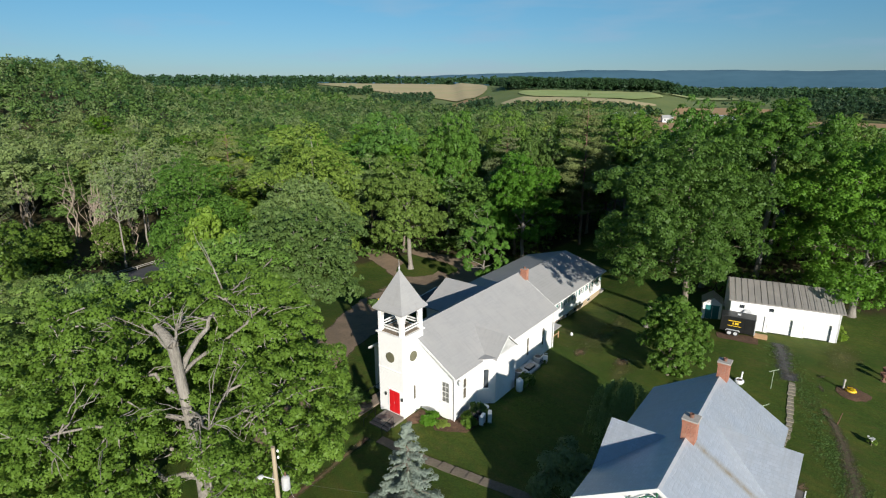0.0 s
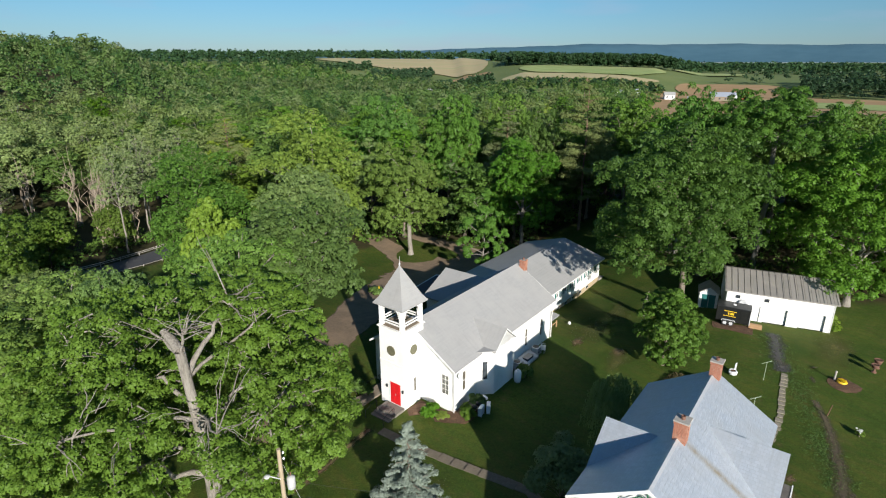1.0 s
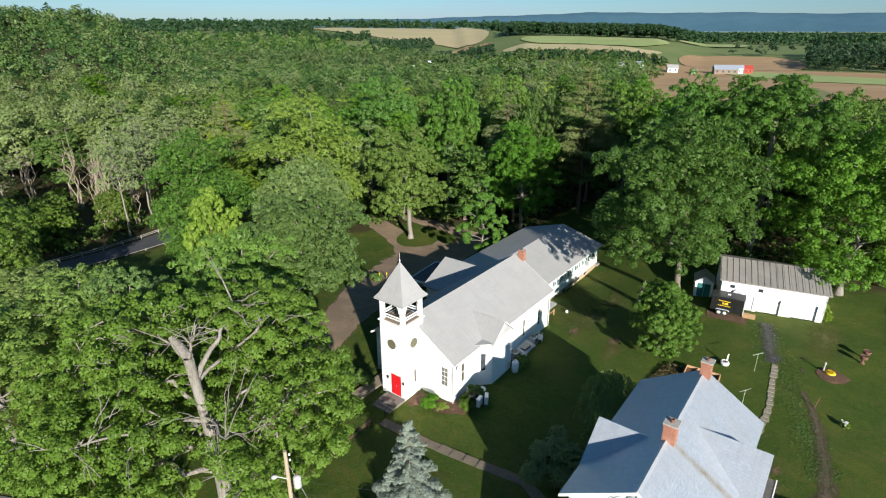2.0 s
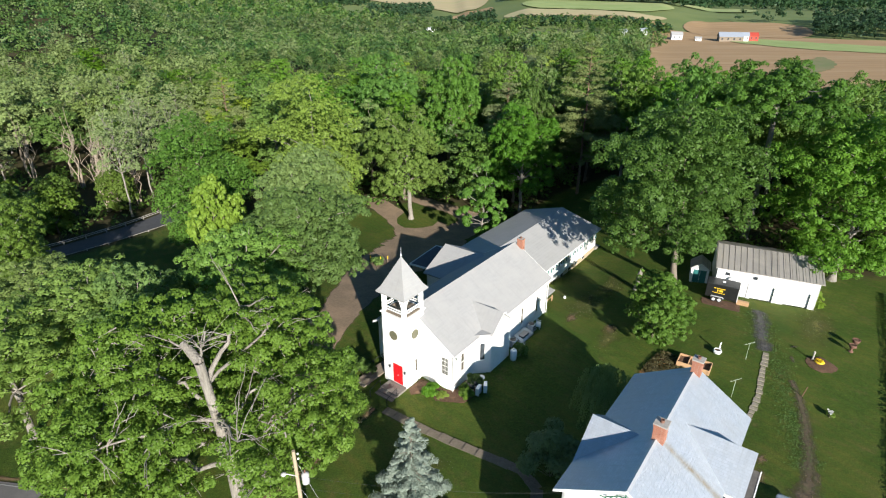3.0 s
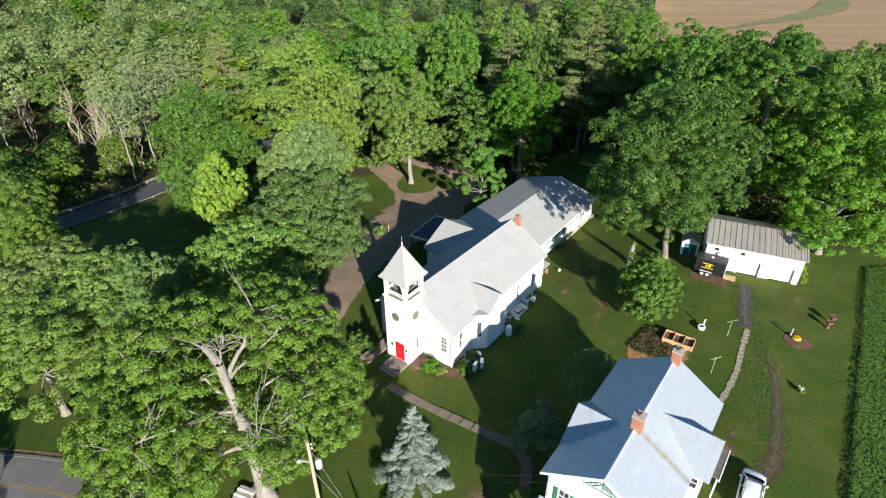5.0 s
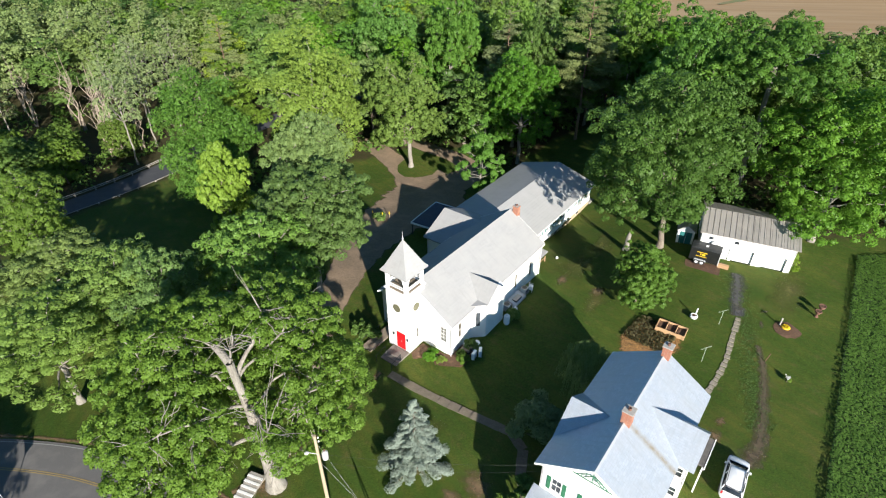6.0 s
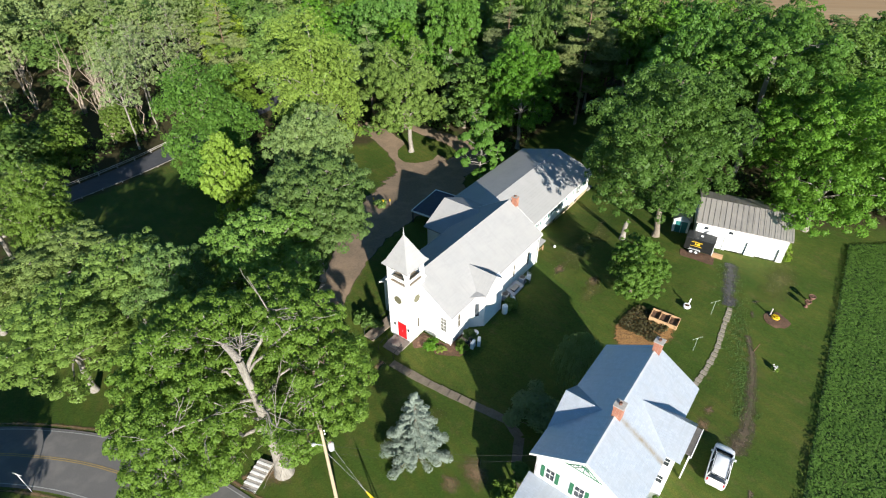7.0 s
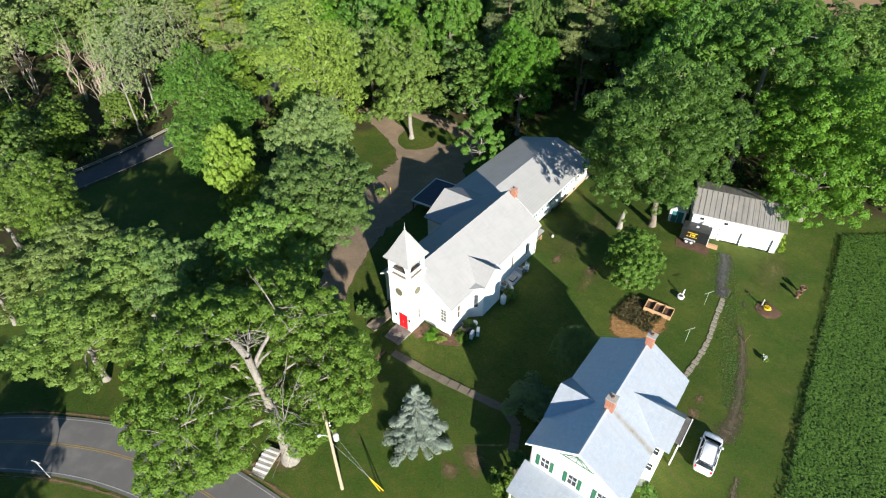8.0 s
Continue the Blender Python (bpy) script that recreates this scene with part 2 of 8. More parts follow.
RUBBER = surface("tyre_rubber", (0.02, 0.02, 0.02), (0.035, 0.035, 0.033), 0.85, 10.0)
NAVY = surface("navy_membrane_roof", (0.02, 0.03, 0.06), (0.03, 0.045, 0.08), 0.5, 2.0)
YELLOW = surface("yellow_paint", (0.75, 0.50, 0.03), (0.65, 0.42, 0.02), 0.5, 8.0)
CARWHITE = surface("white_car_paint", (0.80, 0.81, 0.82), (0.77, 0.78, 0.79), 0.2, 2.0, spec=0.6)
CARGLASS = glassy("tinted_car_glass", (0.012, 0.014, 0.017))
TERRACOTTA = surface("rusted_urn", (0.20, 0.10, 0.07), (0.13, 0.07, 0.05), 0.8, 9.0)
TRODDEN = ragged_edge(surface("trodden_earth", (0.135, 0.100, 0.062), (0.080, 0.062, 0.040), 0.95, 4.0, 1.2, (0.075, 0.090, 0.028), bump=0.8, dist=0.04))
ASH = ragged_edge(surface("grey_ash", (0.120, 0.115, 0.115), (0.070, 0.068, 0.070), 0.95, 4.0, 1.4, (0.10, 0.095, 0.06), bump=0.8, dist=0.04))
MULCH = surface("brown_mulch", (0.160, 0.090, 0.052), (0.075, 0.042, 0.028), 0.95, 9.0, 1.0, (0.22, 0.13, 0.075), bump=1.0, dist=0.05)
STRAW = ragged_edge(surface("straw_mulch", (0.56, 0.30, 0.10), (0.20, 0.10, 0.035), 0.95, 5.0, 1.3, (0.15, 0.10, 0.045), bump=1.0, dist=0.10, squash=(1, 2.5, 1)), 2.6, 5.0, 1.8, 2.0)
ASPHALT = surface("asphalt", (0.135, 0.130, 0.125), (0.105, 0.102, 0.10), 0.85, 20.0, 0.5, (0.17, 0.16, 0.15), bump=0.3)
# asphalt darkened and blued to carry the shade over the side road
SHADETAR = surface("shaded_asphalt", (0.070, 0.072, 0.080), (0.050, 0.052, 0.058), 0.8, 20.0, 0.5, (0.085, 0.085, 0.09), bump=0.3)
OLDTAR = ragged_edge(surface("driveway_gravel", (0.26, 0.190, 0.125), (0.185, 0.138, 0.095), 0.95, 3.5, 0.25, (0.33, 0.235, 0.155), bump=0.6, dist=0.03), 1.2, 5.0, 1.2, 2.5)
WALK = surface("worn_brown_concrete", (0.20, 0.165, 0.125), (0.14, 0.115, 0.085), 0.9, 6.0, 0.7, (0.15, 0.14, 0.09))
CLAY = ragged_edge(surface("bare_clay_path", (0.20, 0.13, 0.070), (0.14, 0.095, 0.050), 0.95, 3.0, 0.6, (0.10, 0.11, 0.03), bump=0.5, dist=0.03))
LINEPAINT = surface("road_paint", (0.34, 0.34, 0.32), (0.24, 0.24, 0.23), 0.7, 6.0)
LINEYELLOW = surface("yellow_road_paint", (0.34, 0.24, 0.08), (0.20, 0.16, 0.09), 0.7, 6.0)
SOIL = surface("ploughed_soil", (0.345, 0.222, 0.108), (0.275, 0.175, 0.082), 0.95, 0.045, 0.012, (0.40, 0.285, 0.155), bump=0.2, squash=(0.5, 5, 1))
STUBBLE = surface("dry_stubble", (0.44, 0.36, 0.20), (0.38, 0.31, 0.165), 0.95, 0.03, 0.006, (0.32, 0.33, 0.15), bump=0.1, squash=(0.5, 4, 1))
PASTURE = surface("pasture", (0.28, 0.34, 0.12), (0.22, 0.29, 0.09), 0.95, 0.04, 0.008, (0.38, 0.36, 0.16), bump=0.1)
DULLGRASS = surface("rough_field_grass", (0.185, 0.175, 0.070), (0.135, 0.165, 0.055), 0.95, 0.15, 0.03, (0.24, 0.19, 0.09), bump=0.1)
FELT = surface("weathered_roofing_felt", (0.115, 0.105, 0.095), (0.08, 0.075, 0.07), 0.9, 5.0, 0.8, (0.15, 0.135, 0.12))
GREYWOOD = surface("silvered_board", (0.25, 0.225, 0.195), (0.17, 0.15, 0.13), 0.85, 5.0, 1.0, (0.20, 0.18, 0.15), squash=(1, 6, 6))
PATHSTONE = surface("pale_path_stone", (0.32, 0.28, 0.22), (0.24, 0.21, 0.165), 0.9, 5.0, 0.9, (0.18, 0.17, 0.10))
GREYGLASS = glassy("grey_curtained_glass", (0.10, 0.10, 0.092))
CREAM = surface("cream_leaded_glass", (0.50, 0.45, 0.26), (0.40, 0.36, 0.20), 0.35, 9.0)
DARKROSE = surface("dark_leaded_glass", (0.07, 0.075, 0.055), (0.10, 0.10, 0.075), 0.3, 9.0)
DEADWOOD = surface("bleached_dead_wood", (0.32, 0.265, 0.205), (0.22, 0.18, 0.135), 0.9, 4.0, 0.8, (0.38, 0.32, 0.25), bump=0.5, squash=(3, 3, 0.7))
DRYGRASS = ragged_edge(surface("dry_olive_grass", (0.130, 0.136, 0.030), (0.080, 0.100, 0.018), 0.95, 5.0, 0.5, (0.150, 0.125, 0.045), bump=0.6, dist=0.04), 1.2, 1.8, 2.0, 0.7)
POSTGREEN = surface("pale_green_paint", (0.42, 0.50, 0.36), (0.34, 0.42, 0.29), 0.6, 8.0)
TINCAP = surface("dull_tin", (0.52, 0.54, 0.56), (0.46, 0.48, 0.50), 0.45, 4.0, 1.0, (0.58, 0.58, 0.58), metal=0.4)
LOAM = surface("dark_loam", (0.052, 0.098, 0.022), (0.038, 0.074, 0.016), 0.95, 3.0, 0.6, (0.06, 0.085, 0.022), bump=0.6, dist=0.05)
GREYROOF = surface("grey_barn_roof", (0.30, 0.33, 0.38), (0.25, 0.28, 0.33), 0.6, 1.0)
BARNRED = surface("red_barn_paint", (0.42, 0.06, 0.04), (0.36, 0.05, 0.03), 0.7, 1.0)
# wooded ridge with the blue of distance haze put into its base colour
RIDGE = surface("haze_blue_ridge", (0.050, 0.130, 0.180), (0.038, 0.112, 0.160), 0.95, 0.012, 0.002, (0.058, 0.140, 0.19), bump=0.0)

LEAF = {
    "mid": leafy("leaf_mid_green", (0.060, 0.114, 0.020), (0.132, 0.214, 0.042), (0.28, 0.41, 0.06)),
    "oak": leafy("leaf_old_oak", (0.068, 0.116, 0.021), (0.144, 0.216, 0.044), (0.28, 0.40, 0.06)),
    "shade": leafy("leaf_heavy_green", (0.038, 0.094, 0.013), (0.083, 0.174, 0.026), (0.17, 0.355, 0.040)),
    "green": leafy("leaf_full_green", (0.048, 0.116, 0.015), (0.106, 0.212, 0.032), (0.22, 0.41, 0.05)),
    "deep": leafy("leaf_deep_green", (0.046, 0.112, 0.013), (0.104, 0.204, 0.028), (0.19, 0.40, 0.06)),
    "pale": leafy("leaf_pale_grey_green", (0.140, 0.190, 0.066), (0.235, 0.295, 0.115), (0.31, 0.40, 0.12)),
    # far woods: the blue cast of distance haze is mixed into this leaf colour
    "belt": leafy("leaf_haze_blue_green", (0.026, 0.060, 0.026), (0.044, 0.086, 0.036), (0.07, 0.13, 0.05)),
    "dark": leafy("leaf_dark_green", (0.052, 0.104, 0.024), (0.115, 0.188, 0.046), (0.24, 0.36, 0.06)),
    "yellow": leafy("leaf_yellow_green", (0.108, 0.178, 0.022), (0.205, 0.295, 0.044), (0.36, 0.48, 0.06)),
    "bright": leafy("leaf_bright_green", (0.058, 0.138, 0.018), (0.122, 0.240, 0.036), (0.24, 0.46, 0.05)),
    "fresh": leafy("leaf_fresh_green", (0.074, 0.134, 0.028), (0.150, 0.236, 0.058), (0.27, 0.42, 0.08)),
    "lime": leafy("leaf_lime_green", (0.100, 0.178, 0.014), (0.172, 0.272, 0.024), (0.32, 0.46, 0.03)),
    "grey": leafy("leaf_grey_green", (0.100, 0.160, 0.044), (0.195, 0.270, 0.084), (0.32, 0.42, 0.10)),
    "pine": leafy("pine_needles", (0.100, 0.138, 0.052), (0.190, 0.228, 0.090), (0.24, 0.30, 0.09), gloss=0.6),
    "blue": leafy("spruce_needles", (0.165, 0.22, 0.175), (0.32, 0.385, 0.315), (0.27, 0.33, 0.27), gloss=0.6),
    "willow": leafy("willow_leaves", (0.125, 0.180, 0.070), (0.215, 0.285, 0.120), (0.28, 0.38, 0.09)),
    "bronze": leafy("bronze_leaves", (0.060, 0.055, 0.025), (0.120, 0.105, 0.045), (0.15, 0.14, 0.05)),
    "crop": leafy("crop_leaves", (0.064, 0.142, 0.022), (0.118, 0.228, 0.038), (0.25, 0.41, 0.05), gloss=0.6),
    "far": leafy("far_wood_leaves", (0.060, 0.112, 0.026), (0.110, 0.176, 0.044), (0.22, 0.32, 0.07), 0.05, stands=((0.150, 0.196, 0.075), (0.036, 0.084, 0.022))),
}


# ---- builders ----
def _uv(bm):
    uv = bm.loops.layers.uv.verify()
    for f in bm.faces:
        f.normal_update()
        n = f.normal
        a = Vector((0, 0, 1)).cross(n)
        a = Vector((1, 0, 0)) if a.length < 0.05 else a.normalized()
        b = n.cross(a)
        for lp in f.loops:
            lp[uv].uv = (lp.vert.co.dot(a), lp.vert.co.dot(b))


def mesh_of(name, bm, material, smooth=False):
    bmesh.ops.recalc_face_normals(bm, faces=bm.faces[:])
    _uv(bm)
    me = bpy.data.meshes.new(name)
    bm.to_mesh(me)
    bm.free()
    me.materials.append(material)
    if smooth:
        me.polygons.foreach_set("use_smooth", [True] * len(me.polygons))
    return me


def part(name, bm, material, parent=None, label="", m=None, smooth=False):
    """One mesh object under a thing or a part."""
    me = bm if isinstance(bm, bpy.types.Mesh) else mesh_of(name, bm, material, smooth)
    ob = new(name, me)
    ob.parent = parent
    if m is not None:
        ob.matrix_basis = m
    return tagged(ob, label)


def thing(name, m, label, category, group="", kind=""):
    ob = new(name)
    ob.empty_display_size = 0.2
    ob.matrix_basis = m
    return tagged(ob, label, category, group, kind)


def quads(verts, faces):
    bm = bmesh.new()
    vs = [bm.verts.new(p) for p in verts]
    for f in faces:
        bm.faces.new([vs[i] for i in f])
    return bm


def box(x0, x1, y0, y1, z0, z1, bevel=0.0, bm=None):
    bm = bm or bmesh.new()
    c = Matrix.Translation(((x0 + x1) / 2, (y0 + y1) / 2, (z0 + z1) / 2)) @ Matrix.Diagonal((x1 - x0, y1 - y0, z1 - z0, 1))
    made = bmesh.ops.create_cube(bm, size=1, matrix=c)["verts"]
    if bevel:
        es = list({e for v in made for e in v.link_edges})
        bmesh.ops.bevel(bm, geom=es, offset=bevel, segments=1, affect="EDGES")
    return bm


def rod(p, q, r0, r1=None, sides=8, bm=None):
    bm = bm or bmesh.new()
    p, q = Vector(p), Vector(q)
    r1 = r0 if r1 is None else r1
    m = Matrix.Translation((p + q) / 2) @ (q - p).to_track_quat("Z", "Y").to_matrix().to_4x4()
    bmesh.ops.create_cone(bm, cap_ends=True, segments=sides, radius1=r0, radius2=r1, depth=(q - p).length, matrix=m)
    return bm


def lathe(profile, sides=12, bm=None, at=(0, 0, 0)):
    bm = bm or bmesh.new()
    rings = []
    for r, z in profile:
        rings.append([bm.verts.new((at[0] + r * math.cos(i * math.tau / sides), at[1] + r * math.sin(i * math.tau / sides), at[2] + z)) for i in range(sides)])
    for a, b in zip(rings, rings[1:]):
        for i in range(sides):
            j = (i + 1) % sides
            bm.faces.new((a[i], a[j], b[j], b[i]))
    bm.faces.new(rings[0][::-1])
    bm.faces.new(rings[-1])
    return bm


def prism(outline, z0, z1, bm=None):
    bm = bm or bmesh.new()
    lo = [bm.verts.new((x, y, z0)) for x, y in outline]
    hi = [bm.verts.new((x, y, z1)) for x, y in outline]
    k = len(outline)
    bm.faces.new(lo[::-1])
    bm.faces.new(hi)
    for i in range(k):
        j = (i + 1) % k
        bm.faces.new((lo[i], lo[j], hi[j], hi[i]))
    return bm


def slab(section, a0, a1, axis="x", bm=None):
    """Extrude a cross-section (b, z) along an axis."""
    bm = bm or bmesh.new()
    place = (lambda a, b, z: (a, b, z)) if axis == "x" else (lambda a, b, z: (b, a, z))
    lo = [bm.verts.new(place(a0, b, z)) for b, z in section]
    hi = [bm.verts.new(place(a1, b, z)) for b, z in section]
    k = len(section)
    bm.faces.new(lo[::-1])
    bm.faces.new(hi)
    for i in range(k):
        j = (i + 1) % k
        bm.faces.new((lo[i], lo[j], hi[j], hi[i]))
    return bm


def gable_roof(a0, a1, b0, b1, ze, zr, t=0.16, axis="x"):
    mid = (b0 + b1) / 2
    return slab([(b0, ze), (mid, zr), (b1, ze), (b1, ze - t), (mid, zr - t), (b0, ze - t)], a0, a1, axis)


def wall(length, z0, z1, holes=(), thick=0.2, peak=None):
    """A wall in its own x-z plane, its outer face at y=0 and y going inwards, with openings (x, z, w, h) cut through; peak adds a gable."""
    xs = sorted({0.0, round(length, 3), *[round(h[0], 3) for h in holes], *[round(h[0] + h[2], 3) for h in holes]})
    zs = sorted({z0, z1, *[round(h[1], 3) for h in holes], *[round(h[1] + h[3], 3) for h in holes]})
    full = {}
    for i in range(len(xs) - 1):
        for k in range(len(zs) - 1):
            cx, cz = (xs[i] + xs[i + 1]) / 2, (zs[k] + zs[k + 1]) / 2
            full[i, k] = not any(h[0] < cx < h[0] + h[2] and h[1] < cz < h[1] + h[3] for h in holes)
    bm = bmesh.new()
    cache = {}

    def v(x, y, z):
        key = (round(x, 4), round(y, 4), round(z, 4))
        if key not in cache:
            cache[key] = bm.verts.new((x, y, z))
        return cache[key]

    for (i, k), on in full.items():
        if not on:
            continue
        x0, x1, a, b = xs[i], xs[i + 1], zs[k], zs[k + 1]
        bm.faces.new((v(x0, 0, a), v(x1, 0, a), v(x1, 0, b), v(x0, 0, b)))
        bm.faces.new((v(x0, thick, b), v(x1, thick, b), v(x1, thick, a), v(x0, thick, a)))
        for di, dk, e in ((-1, 0, (x0, a, x0, b)), (1, 0, (x1, a, x1, b)), (0, -1, (x0, a, x1, a)), (0, 1, (x0, b, x1, b))):
            if not full.get((i + di, k + dk), False):
                if peak and dk == 1 and k == len(zs) - 2:
                    continue
                bm.faces.new((v(e[0], 0, e[1]), v(e[2], 0, e[3]), v(e[2], thick, e[3]), v(e[0], thick, e[1])))
    if peak:
        for y in (0, thick):
            pk = v(peak[0], y, peak[1])
            row = [v(x, y, z1) for x in xs]
            bm.faces.new(row + [pk])
        for x in (0, length):
            bm.faces.new((v(x, 0, z1), v(x, thick, z1), v(peak[0], thick, peak[1]), v(peak[0], 0, peak[1])))
    return bm


def face_pose(x, y, angle):
    """A wall's pose: its x runs along the angle, its outer face looks to the right of that run."""
    return pose(x, y, 0, 0, 0, angle)


_win = {}


def window(parent, x, z, w, h, rows=2, cols=2, glass=None, shutters=None, head="flat", trim=None):
    """A sash window in an opening of a wall: frame with sill, muntins, and its panes."""
    key = (round(w, 2), round(h, 2), rows, cols, glass.name if glass else "", shutters.name if shutters else "")
    if key not in _win:
        t = 0.07
        bm = bmesh.new()
        for b in ((-t, 0.02, -t, h + t), (w - 0.02, w + t, -t, h + t), (0.02, w - 0.02, h - 0.02, h + t), (0.02, w - 0.02, -t, 0.02)):
            box(b[0], b[1], -0.05, 0.09, b[2], b[3], 0.006, bm)
        frame_me = mesh_of("window_frame", bm, trim or TRIM)
        sill_me = mesh_of("window_sill", box(-0.14, w + 0.14, -0.13, 0.0, -0.13, -0.075, 0.01), trim or TRIM)
        bm = bmesh.new()
        for i in range(1, cols):
            box(w * i / cols - 0.014, w * i / cols + 0.014, 0.045, 0.085, 0.02, h - 0.02, 0, bm)
        for i in range(1, rows):
            s = 0.03 if i * 2 == rows else 0.014
            box(0.02, w - 0.02, 0.04, 0.08, h * i / rows - s, h * i / rows + s, 0, bm)
        bars_me = mesh_of("muntins", bm, trim or TRIM)
        pane_me = mesh_of("pane", box(0.02, w - 0.02, 0.062, 0.07, 0.02, h - 0.02), glass or GLASS)
        shut_me = None
        if shutters:
            bm = box(0, w * 0.42, -0.05, -0.005, 0, h, 0.008)
            for i in range(9):
                box(0.05, w * 0.42 - 0.05, -0.065, -0.045, h * (i + 0.7) / 10, h * (i + 0.7) / 10 + h * 0.05, 0, bm)
            shut_me = mesh_of("shutter", bm, shutters)
        _win[key] = (frame_me, sill_me, bars_me, pane_me, shut_me)
    me = _win[key]
    f = part("window", me[0], None, parent, "", pose(x, 0, z))
    part("window_sill", me[1], None, f)
    part("pane", me[3], None, f)
    if rows * cols > 1:
        part("muntins", me[2], None, f)
    if me[4]:
        part("shutter", me[4], None, f, "green louvred shutter", pose(-w * 0.42 - 0.08, 0, 0))
        part("shutter", me[4], None, f, "green louvred shutter", pose(w + 0.08, 0, 0))
    return f


def chimney(parent, x, y, z0, z1, w, d, cap=True):
    """A brick stack laid in courses, corbelled at its head."""
    bm = bmesh.new()
    n = max(4, int((z1 - z0) / 0.085))
    core = part("chimney", box(x - w / 2 + 0.012, x + w / 2 - 0.012, y - d / 2 + 0.012, y + d / 2 - 0.012, z0, z1 - 0.01), MORTAR, parent, "red brick chimney")
    rng = random.Random(int(x * 100 + y * 7))
    for i in range(n):
        za, zb = z0 + (z1 - z0) * i / n, z0 + (z1 - z0) * (i + 1) / n - 0.012
        g = 0.035 if i >= n - 2 else 0.0
        k = max(2, round(w / 0.22))
        for j in range(k):
            s = 0.5 * (i % 2)
            a0, a1 = max(0, (j - s) / k), min(1, (j + 1 - s) / k)
            xa, xb = x - w / 2 - g + (w + 2 * g) * a0, x - w / 2 - g + (w + 2 * g) * a1 - 0.012
            e = rng.uniform(0, 0.006)
            for y0, y1 in ((y - d / 2 - g - e, y - d / 2 + 0.1), (y + d / 2 - 0.1, y + d / 2 + g + e)):
                box(xa, xb, y0, y1, za, zb, 0, bm)
        k = max(2, round(d / 0.22))
        for j in range(k):
            a0, a1 = j / k, (j + 1) / k
            ya, yb = y - d / 2 + d * a0, y - d / 2 + d * a1 - 0.012
            e = rng.uniform(0.001, 0.007)
            for x0, x1 in ((x - w / 2 - g - e, x - w / 2 + 0.1), (x + w / 2 - 0.1, x + w / 2 + g + e)):
                box(x0, x1, ya, yb, za, zb, 0, bm)
    tagged(part("brickwork", bm, BRICK, core), kind="stuff")
    if cap:
        part("chimney_cap", box(x - w / 2 - 0.08, x + w / 2 + 0.08, y - d / 2 - 0.08, y + d / 2 + 0.08, z1, z1 + 0.09, 0.015), CONCRETE, core, "flat grey chimney cap")
    part("flue", lathe([(0.13, 0), (0.13, 0.22), (0.10, 0.22), (0.10, 0.06)], 10, at=(x, y, z1 + (0.09 if cap else 0))), TERRACOTTA, core)
    return core


# ---- the lie of the land ----
def S(a):
    a = np.clip(a, 0.0, 1.0)
    return a * a * (3 - 2 * a)


def height(x, y):
    """Ground height: a level yard that falls to a wooded hollow behind it, low hills and a long ridge beyond."""
    x, y = np.asarray(x, float), np.asarray(y, float)
    r = np.hypot(x, y)
    az = np.degrees(np.arctan2(x, np.maximum(y, 1e-3)))
    e = S((x - 18) / 20)
    z = -(0.65 * S((y - 31) / 11) + 4.15 * S((y - 52) / 50)) * (1 - e) + 0.5 * e * S((y - 35) / 20)
    z = z - 0.9 * S((24.5 - y - 0.33 * np.abs(x + 16)) / 6) * S((-8 - x) / 6)
    rise = np.interp(az, [-60, -38, -24, -12, 0, 5, 8, 20, 24, 40], [40, 40, 41, 42, 37, 30, 24, 20, 8, 8])
    r1 = np.interp(az, [-60, -12, 3, 8, 22, 40], [1500, 1400, 1300, 950, 950, 1100])
    z = z + rise * S((r / r1 - 0.5) / 0.5)
    hill = 33 * np.exp(-(np.maximum(az + 32, 0) / 7.0) ** 2) * np.exp(-((r - 450) / 170) ** 2)
    dip = 4.9 * S((az - 16.5) / 4) * S((r - 185) / 150) * (1 - S((r - 660) / 150)) * S((y - 60) / 80)
    return z + hill * S((y - 100) / 120) - dip


def hz(x, y):
    return float(height(x, y))


def grid_mesh(name, xs, ys, lift=0.0):
    X, Y = np.meshgrid(xs, ys)
    co = np.stack([X, Y, height(X, Y) + lift], -1).reshape(-1, 3)
    nx, ny = len(xs), len(ys)
    i = (np.arange(ny - 1)[:, None] * nx + np.arange(nx - 1)[None]).reshape(-1)
    return np_mesh(name, co, np.stack([i, i + 1, i + 1 + nx, i + nx], -1))


def np_mesh(name, co, faces, smooth=True):
    me = bpy.data.meshes.new(name)
    k = faces.shape[1]
    me.vertices.add(len(co))
    me.vertices.foreach_set("co", np.ascontiguousarray(co, np.float32).ravel())
    me.loops.add(faces.size)
    me.loops.foreach_set("vertex_index", np.ascontiguousarray(faces, np.int32).ravel())
    me.polygons.add(len(faces))
    me.polygons.foreach_set("loop_start", np.arange(0, faces.size, k, dtype=np.int32))
    me.polygons.foreach_set("use_smooth", np.full(len(faces), smooth))
    me.update(calc_edges=True)
    return me


